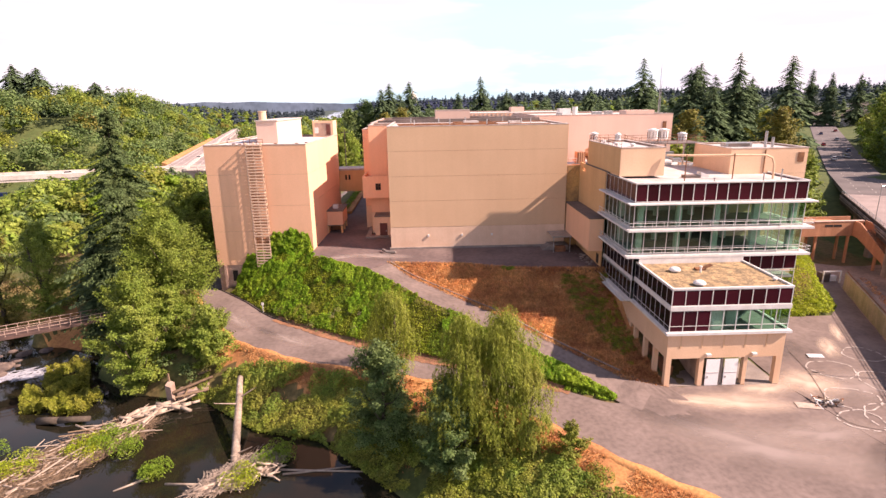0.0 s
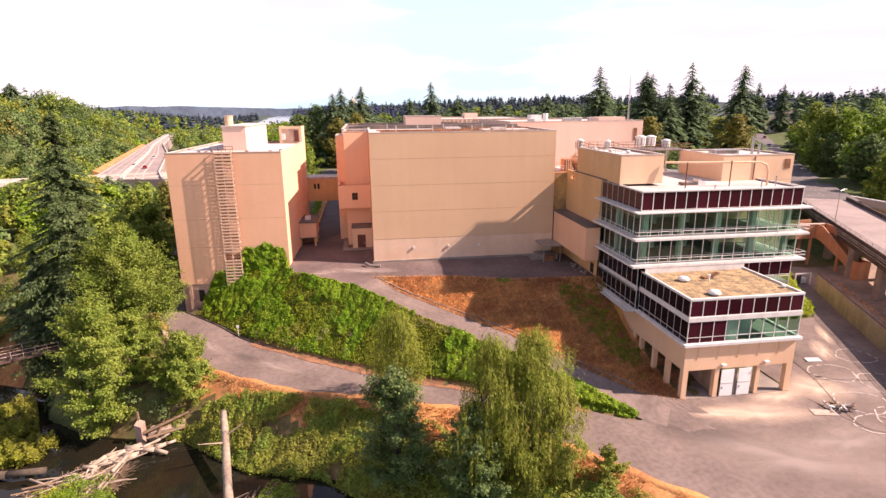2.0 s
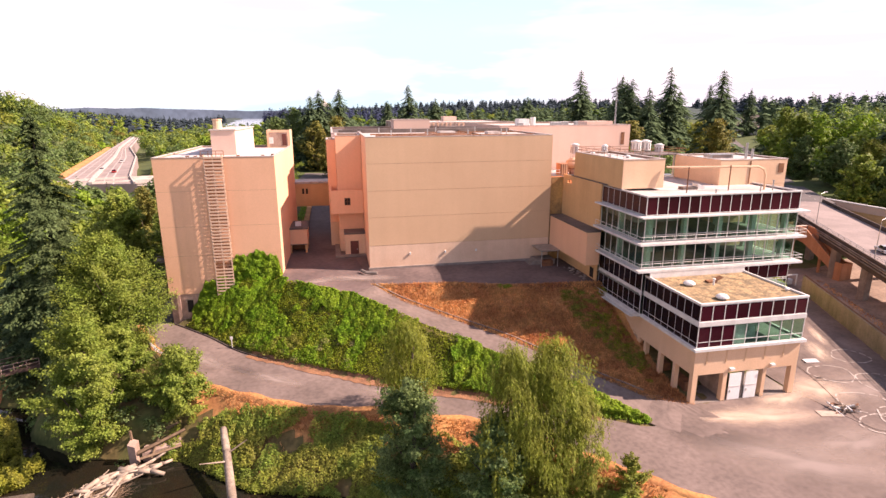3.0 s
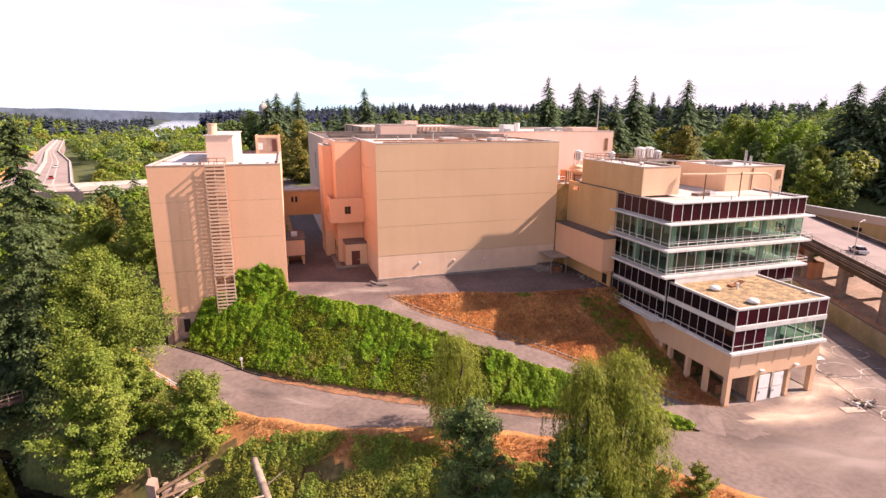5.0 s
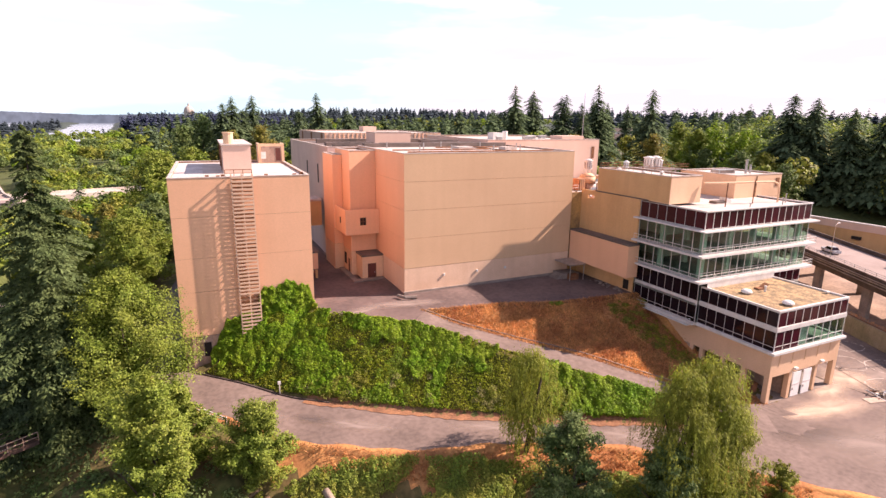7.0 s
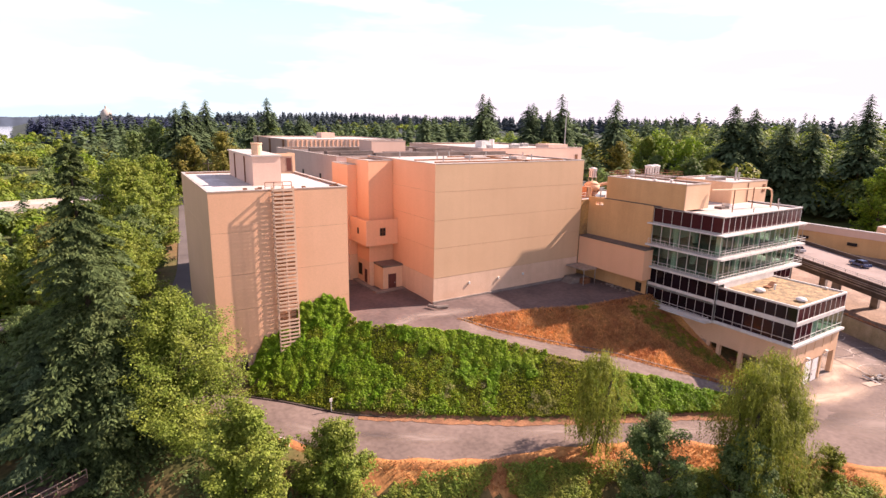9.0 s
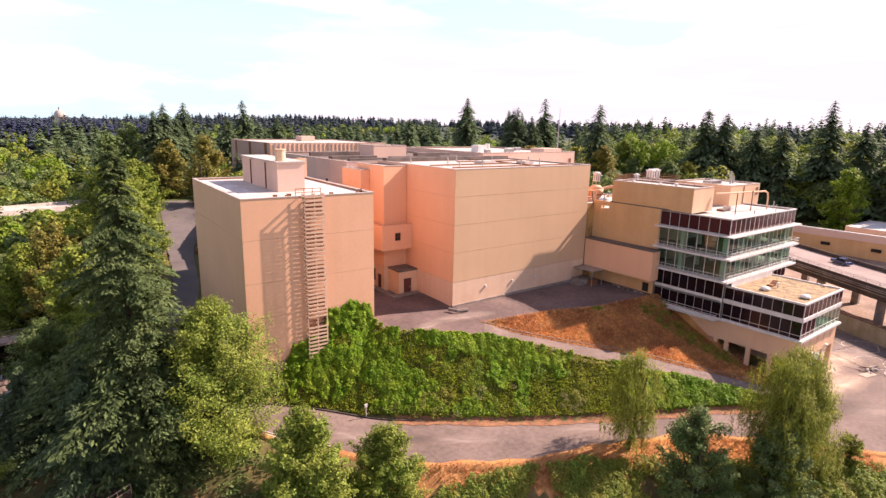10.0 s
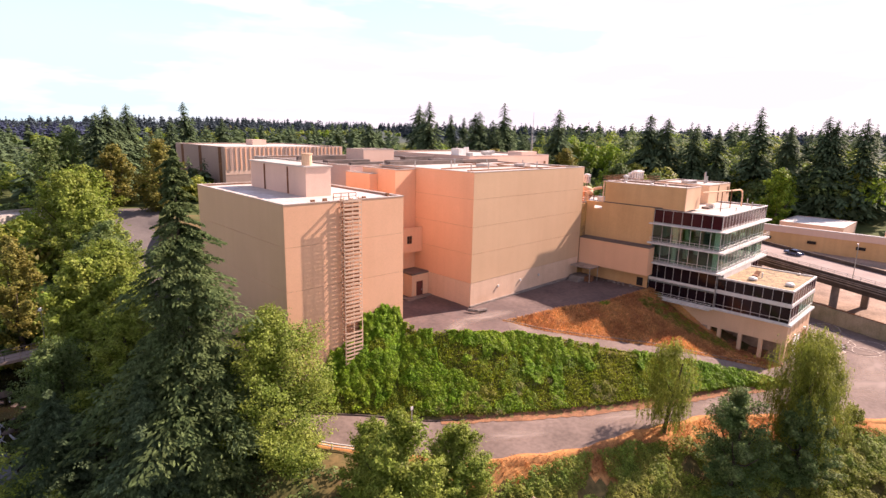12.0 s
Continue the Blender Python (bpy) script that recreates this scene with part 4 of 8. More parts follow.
part("floor", Geo().box(-21.95, 133.3, 15.8, -13.6, 137.7, 16.1), CONCRETE, link)
part("roof", Geo().box(-22.0, 132.7, 20.9, -13.55, 138.3, 21.3), CAP, link)
for x in (-19.6, -18.8):
    part("window", Geo().box(x, 132.94, 18.6, x + 0.45, 132.99, 19.8), DARK, link)
shed = thing("loading_shed", (-20, 120, 9), "low peach loading shed on legs against the tower", "shed")
part("wall", ring(-21.95, 116.6, -18.3, 124, 11.0, 14.0), PEACH, shed)
part("floor", Geo().box(-21.9, 116.7, 10.8, -18.4, 123.9, 10.99), CONCRETE, shed)
part("roof", Geo().box(-22, 116.4, 14.0, -18.1, 124.2, 14.25), ROOF_DARK, shed)
part("roof_box", Geo().box(-20.6, 118.6, 14.25, -19.5, 119.8, 15.0), WHITE, shed)
for x, y in ((-21.6, 116.9), (-18.6, 116.9), (-18.6, 120.3), (-18.6, 123.7)):
    part("leg", Geo().box(x - 0.2, y - 0.2, 9.0, x + 0.2, y + 0.2, 10.8), PEACH_DARK, shed)
part("back_wall", Geo().box(-21.9, 119.6, 9.0, -18.9, 119.8, 10.8), RUST, shed)
kerbs = thing("alley_pavement", (-12.6, 124, 9), "narrow pale concrete pavement along the stair volume", "pavement", kind="structure")
part("slab", Geo().box(-12.95, 113.6, 8.9, -11.95, 136, 9.24), CONCRETE, kerbs)
part("end_slab", Geo().box(-12.95, 112.2, 8.9, -11.25, 113.55, 9.22), CONCRETE, kerbs)
for y0, y1, z0, z1, m in ((118.0, 119.3, 9.3, 11.9, DOOR_RED), (120.2, 122.0, 10.3, 12.6, DARK), (122.5, 124.3, 10.3, 12.6, DARK), (124.8, 126.4, 10.3, 12.6, DARK)):
    opening = part("window" if m is DARK else "side_door", Geo().box(-11.95, y0, z0, -11.91, y1, z1), m, stair)
    part("frame", Geo().box(-12.0, y0 - 0.12, z0, -11.91, y0, z1).box(-12.0, y1, z0, -11.91, y1 + 0.12, z1).box(-12.0, y0 - 0.12, z1, -11.91, y1 + 0.12, z1 + 0.12), PEACH_PALE, opening)
bins = thing("waste_bin", (-12.3, 127.5, 9.24), "dark waste bin on the alley pavement", "bin")
part("body", Geo().prism([(-12.6, 127.2), (-12.0, 127.2), (-12.0, 127.8), (-12.6, 127.8)], 9.24, 10.2), ROOF_DARK, bins)
part("lid", Geo().box(-12.66, 127.14, 10.2, -11.96, 127.86, 10.28), DARK, bins)
solid("alley_dirt", Geo().box(-21.0, 137.5, 9.0, -19.2, 196, 9.9), DRYSOIL, "strip of bare dry soil beside the alley", "dirt", kind="structure")

# ---- office with glass storeys ----
office = thing("office_building", (42, 80, 0), "stepped peach office with maroon panels and green glass storeys", "building")


def facade(p, q, z0, z1, n, mats, frame_mat=MULLION, wide=0.07, name="pane", rail=None, parent=office):
    """Panes between upright bars along a straight front; mats is one material or one for each pane."""
    p, q = Vector((*p, 0)), Vector((*q, 0))
    u = (q - p).normalized()
    turn = math.atan2(u.y, u.x)
    w = (q - p).length / n
    meshes = {}
    for i in range(n):
        mm = mats[i] if isinstance(mats, list) else mats
        if mm.name not in meshes:
            meshes[mm.name] = Geo().box(-w / 2 + 0.02, -0.03, 0, w / 2 - 0.02, 0.03, z1 - z0).mesh(name, mm)
        c = p + u * (w * (i + 0.5))
        piece(name, meshes[mm.name], parent, (c.x, c.y, z0), turn)
    bar = Geo().box(-wide / 2, -0.06, 0, wide / 2, 0.05, z1 - z0).mesh("mullion", frame_mat)
    for i in range(n + 1):
        c = p + u * (w * i)
        piece("mullion", bar, parent, (c.x, c.y, z0), turn)
    length = (q - p).length
    for z, h in ((z0 - 0.0, 0.08), (z1 - 0.08, 0.08)) + (((rail, 0.07),) if rail else ()):
        bm = Geo().box(-length / 2, -0.065, 0, length / 2, 0.055, h).mesh("transom", frame_mat)
        c = (p + q) / 2
        piece("transom", bm, parent, (c.x, c.y, z), turn)


XL, XR, YF = 29.7, 54.5, 75.3
# upper storeys: floors, columns, back wall
for z, th in ((25.0, 0.5), (22.4, 0.3), (18.6, 0.4), (14.7, 0.4), (10.9, 0.3), (7.7, 0.35)):
    if z == 25.0:
        part("roof", Geo().box(XL + 0.1, YF + 0.1, 24.3, XR - 0.1, 99, 24.8), ROOFING, office)
    else:
        part("floor_slab", Geo().box(XL + 0.15, YF + 0.15, z - th, XR - 0.15, 98.6, z), FLOORING if z < 20 else CEILING, office)
for z, out in ((22.25, 1.1), (18.4, 1.1), (14.5, 1.1)):
    top = z + (0.06 if z > 20 else 0.16)
    part("ledge", Geo().box(XL - 0.15, YF - out, z - 0.14, XR + out, YF + 0.14, top).box(XL - out, YF - out, z - 0.14, XL - 0.15, 88.5, top).box(XR - 0.14, YF + 0.14, z - 0.14, XR + out, 90, top), WHITE, office)
part("soffit", Geo().box(XL + 0.2, YF + 0.2, 22.0, XR - 0.2, 98.5, 22.06).box(XL + 0.2, YF + 0.2, 18.1, XR - 0.2, 98.5, 18.16), CEILING, office)
part("rear_wall", Geo().box(XL, 98.6, 0, XR, 99, 24.8), PEACH_DARK, office)
# Inner walls added so that the glass storeys hold back some sun.
for z0, z1 in ((14.72, 18.08), (18.62, 21.98)):
    part("core_wall", ring(36.0, 88.0, 44.0, 98.5, z0, z1, 0.25), INTERIOR, office)
    part("partition", Geo().box(44.0, 90, z0, 49.2, 90.2, z1), INTERIOR, office)
for z0, z1 in ((14.72, 18.08), (18.62, 21.98)):
    for i in range(5):
        for y in (76.3, 84):
            x = 31.0 + i * 5.6
            part("column", Geo().box(x - 0.35, y - 0.35, z0, x + 0.35, y + 0.35, z1), INTERIOR, office)
facade((XL, YF), (XR, YF), 22.4, 25.0, 15, MAROON, WHITE, wide=0.10, name="panel")
facade((XL, 88), (XL, YF), 22.4, 25.0, 7, MAROON, MULLION, wide=0.07, name="panel")
facade((XR, YF), (XR, 90), 22.4, 25.0, 9, MAROON, MULLION, name="panel")
for z0, z1 in ((18.62, 22.1), (14.72, 18.25)):
    facade((XL, YF), (XR, YF), z0, z1, 15, GLASS, MULLION, wide=0.09, rail=z0 + 0.9)
    facade((XL, 88), (XL, YF), z0, z1, 7, GLASS, MULLION, wide=0.09)
    facade((XR, YF), (XR, 90), z0, z1, 9, GLASS, MULLION, wide=0.09)
part("parapet", Geo().box(XL - 0.12, YF - 0.16, 25.0, XR + 0.12, YF + 0.1, 25.16).box(XL - 0.12, YF + 0.1, 25.0, XL + 0.1, 82.2, 25.16).box(XR - 0.1, YF + 0.1, 25.0, XR + 0.12, 99, 25.16), WHITE, office)


def railing(pts, z, parent, h=0.95, step=1.6, mat=WHITE):
    g = Geo()
    for (ax, ay), (bx, by) in zip(pts, pts[1:]):
        for k in (0.5, 1.0):
            g.tube((ax, ay, z + h * k), (bx, by, z + h * k), 0.035, n=5)
        m = max(1, int(math.hypot(bx - ax, by - ay) / step))
        for i in range(m + 1):
            x, y = ax + (bx - ax) * i / m, ay + (by - ay) * i / m
            g.tube((x, y, z), (x, y, z + h), 0.03, n=5)
    return part("railing", g, mat, parent)


for z in (18.6, 14.7):
    railing([(XL - 1.0, 88), (XL - 1.0, YF - 1.0), (XR + 1.0, YF - 1.0), (XR + 1.0, 89)], z, office)

# the low glass wing in front
LX0, LX1, LY = 30.5, 45.8, 63.0
part("wing_floor", Geo().box(LX0 + 0.15, LY + 0.15, 7.3, LX1 - 0.15, 75.2, 7.7).box(LX0 + 0.15, LY + 0.15, 10.72, LX1 - 0.15, 75.2, 11.2), FLOORING, office)
part("wing_roof", Geo().box(LX0 + 0.1, LY + 0.1, 13.1, LX1 - 0.1, 75.2, 13.52), ROOF_MOSS, office, "tan mossy gravel roof")
part("wing_coping", Geo().box(LX0 - 0.1, LY - 0.1, 13.52, LX1 + 0.1, LY + 0.2, 13.75).box(LX0 - 0.1, LY + 0.2, 13.52, LX0 + 0.15, 75.2, 13.75).box(LX1 - 0.15, LY + 0.2, 13.52, LX1 + 0.1, 75.2, 13.75), WHITE, office)
facade((LX0, LY), (LX1, LY), 11.35, 13.5, 9, MAROON, WHITE, wide=0.10, name="panel")
facade((LX0, LY), (LX1, LY), 7.85, 10.75, 9, [MAROON] * 3 + [GLASS] * 6, WHITE, wide=0.09, rail=8.6)
facade((LX0, 75.2), (LX0, LY), 11.35, 13.5, 8, DARKPANE, MULLION, wide=0.06, name="panel")
facade((LX0, 75.2), (LX0, LY), 7.85, 10.75, 8, DARKPANE, MULLION, wide=0.06, rail=8.5)
facade((XL + 0.3, 88), (XL + 0.3, 75.3), 11.35, 14.3, 8, DARKPANE, MULLION, wide=0.06)
facade((XL + 0.3, 88), (XL + 0.3, 75.3), 7.85, 10.75, 8, DARKPANE, MULLION, wide=0.06, rail=8.5)
facade((LX1, LY), (LX1, 75.2), 11.35, 13.5, 7, MAROON, MULLION, name="panel")
facade((LX1, LY), (LX1, 75.2), 7.85, 10.75, 7, GLASS, MULLION)
facade((LX1, YF + 0.2), (XR, YF + 0.2), 11.9, 14.3, 5, MAROON, WHITE, name="panel")
facade((LX1, YF + 0.2), (XR, YF + 0.2), 8.5, 11.7, 5, GLASS, WHITE)
part("band", Geo().box(LX0 - 0.12, LY - 0.14, 10.75, LX1 + 0.12, LY + 0.14, 11.35).box(LX0 - 0.12, LY + 0.14, 10.75, LX0 + 0.14, 75.3, 11.35).box(XL + 0.15, 75.3, 10.75, XL + 0.45, 88, 11.35).box(LX1 - 0.14, LY + 0.14, 10.75, LX1 + 0.12, 75.2, 11.35), WHITE, office)
part("sill_ledge", Geo().box(LX0 - 0.45, LY - 0.45, 7.5, LX1 + 0.45, LY + 0.14, 7.85).box(LX0 - 0.45, LY + 0.14, 7.5, LX0 + 0.14, 75.3, 7.85).box(XL - 0.3, 75.3, 7.5, XL + 0.45, 88, 7.85).box(LX1 - 0.14, LY + 0.14, 7.5, LX1 + 0.45, 75.2, 7.85), WHITE, office)
part("inner_stair", Geo().prism([(40.6, 66), (43.6, 66), (43.6, 67.2), (40.6, 67.2)], [7.7, 10.4, 10.4, 7.7], [7.95, 10.7, 10.7, 7.95]), INTERIOR, office)
part("blind", Geo().box(35.9, 63.25, 7.9, 37.6, 63.3, 10.6), WHITE, office)
part("inner_box", Geo().box(38.6, 64.6, 7.72, 40.2, 66, 9.9), INTERIOR, office)
# White strip added to hide the dark gap under the ledge.
part("fascia", Geo().box(LX0, 74.24, 13.53, LX1, 74.34, 14.34), WHITE, office, "white cover over the shaded gap below the walkway")
# ground storey of beige concrete with open bays
part("beam", Geo().box(LX0, LY, 4.1, LX1, LY + 0.4, 7.5).box(LX0, LY + 0.4, 4.1, LX0 + 0.4, 88, 7.5).box(LX1 - 0.4, LY + 0.4, 4.1, LX1, 75, 7.5), PEACH_PALE, office)
for x in (32.2, 35.0, 37.8, 40.6, 43.4):
    part("beam_joint", Geo().box(x - 0.09, LY - 0.06, 5.6, x + 0.09, LY - 0.003, 7.45), TAN, office)
for x, w in ((30.85, 0.7), (35.2, 0.6), (41.0, 0.5), (45.4, 0.8)):
    part("pier", Geo().box(x - w / 2, LY, 0, x + w / 2, LY + 0.7, 4.1), PEACH_PALE, office)
for y in (66.6, 70.0, 73.6, 75.4):
    part("pier", Geo().box(LX0, y, 0, LX0 + 0.6, y + 0.6, 4.1), PEACH_PALE, office)
part("side_wall", Geo().box(LX0, 76, 0, LX0 + 0.4, 88, 4.1).box(LX0 + 0.4, 76, 0, LX1, 76.4, 7.4).box(35.5, LY + 1.0, 0, 35.7, 76, 4.1), BARE, office)
part("bay_floor", Geo().box(LX0, LY, -0.2, LX1, 76, 0.12), CONCRETE, office)
for x in (35.9, 38.3):
    leaf = part("door_leaf", Geo().box(x, LY + 0.02, 0.14, x + 1.75, LY + 0.12, 3.85), DOORWHITE, office, "white painted garage door leaf")
    part("door_rail", Geo().box(x, LY - 0.02, 1.95, x + 1.75, LY + 0.018, 2.05), MULLION, leaf)
    part("door_handle", Geo().box(x + 0.2, LY - 0.06, 1.2, x + 0.3, LY + 0.018, 1.5), STEEL, leaf)
part("door_post", Geo().box(37.68, LY + 0.28, 0.14, 38.27, LY + 0.44, 3.85), CONCRETE, office)
part("equipment", Geo().box(31.8, 66, 0.13, 33, 69, 1.5).box(31.6, 70.5, 0.13, 32.6, 72.5, 2.0), RUST, office)
# roofs and walls behind the glass storeys
bulk = block("roof_bulkhead", 29.65, 82.3, 36.5, 99.0, [25.15, 29.45], [PEACH_PALE], "peach roof bulkhead over the office", parapet=0.25)
# Ochre puts the shaded side's tone into the colour; paint matches the front.
part("side_panel", Geo().box(29.60, 82.4, 25.3, 29.646, 98.9, 29.4), PEACH_DARK, bulk, "stained side panel, ochre as it looks in shade")
side = thing("rear_side_wall", (29.5, 95, 8.9), "stained ochre side wall between office and main block", "wall")
# Slot near the top is added to let a stripe of sun through.
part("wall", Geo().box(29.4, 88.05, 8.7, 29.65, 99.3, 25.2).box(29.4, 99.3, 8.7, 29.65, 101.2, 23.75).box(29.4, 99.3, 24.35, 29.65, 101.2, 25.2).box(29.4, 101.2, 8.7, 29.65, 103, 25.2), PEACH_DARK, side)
part("return_wall", Geo().box(26.85, 102.9, 8.7, 29.38, 103.15, 24.6), BLOTCHED, side, "ochre wall with dark blotches closing the gap")
part("stained_wall", Geo().box(29.653, 99.1, 8.7, 34, 103, 22.5), PINK_PALE, side)
part("joint", Geo().box(29.34, 86.5, 25.2, 29.62, 99.1, 25.35), ROOF_DARK, side)
linkbox = thing("gallery_box", (28.5, 95, 12), "peach enclosed gallery box hung on the side wall", "gallery")
part("wall", Geo().box(27.0, 87.2, 12.0, 29.38, 102.55, 17.5), PEACH, linkbox)
part("roof", Geo().box(26.9, 87.1, 17.5, 29.38, 102.55, 17.75), ROOF_DARK, linkbox)
part("window", Geo().box(29.36, 88.9, 9.2, 29.39, 90.2, 10.9), DARK, linkbox)
pent = block("roof_penthouse", 48.2, 85, 60.6, 97, [8, 17, 24.8, 28.8], [PEACH_PALE], "peach roof penthouse with a small window", parapet=0.2)
part("window", Geo().box(59.0, 84.92, 26.6, 60.0, 84.99, 28.1), RUST, pent)
part("downpipe", Geo().box(53.6, 84.9, 24.9, 53.75, 84.99, 28.6), RUST, pent)
rear_roof = block("rear_roof", 36.6, 99.2, 60, 135, [8, 22.5], [PEACH], "low rear roof crowded with plant", parapet=0.2)


# ---- trees and growth ----
def limbs(x, y, z0, top, r, rng, spread, count=6):
    g = Geo()
    h = top - z0
    bend = rng.normal(size=2) * 0.03 * h
    stem = [(x, y, z0 - 0.5), (x + bend[0] * 0.4, y + bend[1] * 0.4, z0 + 0.35 * h), (x + bend[0], y + bend[1], z0 + 0.75 * h)]
    g.path(stem, r, 8, 0.35)
    for i in range(count):
        a = 2 * math.pi * (i + rng.uniform(0, 0.6)) / count
        t = rng.uniform(0.25, 0.6)
        s = Vector(stem[0]).lerp(Vector(stem[2]), t)
        e = s + Vector((math.cos(a) * spread, math.sin(a) * spread, h * rng.uniform(0.12, 0.3)))
        m = s.lerp(e, 0.5) + Vector((0, 0, -0.04 * h))
        g.path([s, m, e], r * 0.42, 6, 0.3)
    return g


def crown(x, y, zlo, zhi, rad, rng, clumps, per, leaf, fall=0.0, narrow=0.55):
    """Leaves along many short boughs that reach out and up through a lobed crown with gaps."""
    pts, outs = [], []
    lobes = rng.uniform(0, 6.28, 4)
    h = zhi - zlo
    for _ in range(clumps):
        t = rng.uniform(0.0, 1.0) ** 0.9
        a = rng.uniform(0, 6.28)
        prof = math.sin(math.pi * (0.12 + 0.86 * t) ** 0.85) ** narrow
        lob = 1 + 0.20 * math.sin(3 * a + lobes[0] + 3 * t) + 0.14 * math.sin(5 * a + lobes[1] + 7 * t) + 0.10 * math.sin(2 * a + lobes[2] - 9 * t)
        if fall:
            lob = 1 + 0.32 * math.sin(3 * a + lobes[0] + 4 * t) + 0.25 * math.sin(4 * a + lobes[1] + 9 * t)
        r = rad * prof * lob * rng.uniform(0.35, 1.05) ** 0.6
        tip = np.array([x + math.cos(a) * r, y + math.sin(a) * r, zlo + h * t])
        rise = (0.25 + 0.75 * t) * rng.uniform(0.5, 1.4)
        d = np.array([math.cos(a), math.sin(a), rise])
        d /= np.linalg.norm(d)
        reach = rad * rng.uniform(0.32, 0.75)
        u = rng.uniform(0, 1, (per, 1)) ** 0.8
        q = rng.normal(size=(per, 3))
        q *= (0.04 + 0.22 * u * (1.25 - u)) * rad * 0.62
        q[:, 2] *= 0.75
        q -= d * reach * u
        if fall:
            k = max(3, per // 12)
            twig = rng.normal(size=(k, 3)) * rad * np.array([0.13, 0.13, 0.10])
            which = rng.integers(0, k, per)
            long = rng.uniform(0.35, 1.0, k)
            q = twig[which] + rng.normal(size=(per, 3)) * 0.07
            q[:, 2] -= rng.uniform(0, 1, per) * fall * long[which]
        pts.append(tip + q)
        n = q / (np.linalg.norm(q, axis=1)[:, None] + 1e-6)
        outs.append(n * 0.4 + np.array([math.cos(a) * 0.7, math.sin(a) * 0.7, 0.55]))
    return leaves_at(np.concatenate(pts), leaf, rng, droop=0.8 if fall else 0.0, lift=0.1, out=np.concatenate(outs))


def broadleaf(name, x, y, top, rad, mat, seed, label, low=0.12, clumps=110, per=130, leaf=0.2, fall=0.0, z0=None, narrow=0.55, group=""):
    rng = np.random.default_rng(seed)
    z0 = land_at(x, y) if z0 is None else z0
    t = thing(name, (x, y, z0), label, "tree", group)
    h = top - z0
    part("trunk", limbs(x, y, z0, top, 0.02 * h + 0.06, rng, rad * 0.6), BARK, t, smooth=True)
    ob = new("crown", cloud("crown", crown(x, y, z0 + low * h, top, rad, rng, clumps, per, leaf, fall, narrow), mat, (x, y, z0)))
    ob.parent = t
    return t


def fir_quads(x, y, z0, h, rad, rng, levels, arms, sprays, size, droop=0.35, start=0.06, gap=0.0, full=0.64):
    """Drooping arms all up the stem, each a row of flat sprays with side sprays."""
    n = int(levels * arms * 0.72)
    t = start + (1 - start) * rng.uniform(0, 1, n) ** 1.05
    lobe = 1 + 0.18 * np.sin(t * 23 + rng.uniform(0, 6)) + 0.12 * np.sin(t * 51 + rng.uniform(0, 6))
    reach = (rad * (1 - t) ** full * (0.6 + 0.4 * np.minimum(1, t / 0.2)) * lobe + 0.025 * rad + 0.1) * rng.uniform(0.55, 1.2, n)
    a = rng.uniform(0, 6.283, n)
    u = np.stack([np.cos(a), np.sin(a), 0 * a], 1)
    v = np.stack([-np.sin(a), np.cos(a), 0 * a], 1)
    base = np.stack([0 * t + x, 0 * t + y, z0 + h * t], 1)
    up = np.array([0, 0, 1.0])
    out = []
    L = reach[:, None]
    for j in range(sprays):
        f0, f1 = j / sprays, (j + 1.2) / sprays
        w = size * L * (1.0 - 0.55 * f0) / (sprays + 0.6) * (0.55 if sprays < 3 else 0.34) + 0.05
        p0 = base + u * L * f0 - up * droop * L * f0 ** 1.6
        p1 = base + u * L * f1 - up * droop * L * f1 ** 1.6
        mid = (p0 + p1) / 2 + up * rng.uniform(-0.06, 0.08, (n, 1)) * L
        tilt = up * rng.uniform(-0.5, 0.1, (n, 1)) * w
        out.append(np.stack([p0, mid + v * w + tilt, p1, mid - v * w + tilt], 1))
        if sprays > 2 and j:
            for s in (1, -1):
                d = (u * 0.6 + v * s * 0.9) * L * 0.34 * (1.15 - f0)
                q = p0 + d - up * L * 0.08
                side = (u * 0.9 - v * s * 0.6) * L * 0.05
                out.append(np.stack([p0, (p0 + q) / 2 + side, q, (p0 + q) / 2 - side], 1))
    return np.concatenate(out)


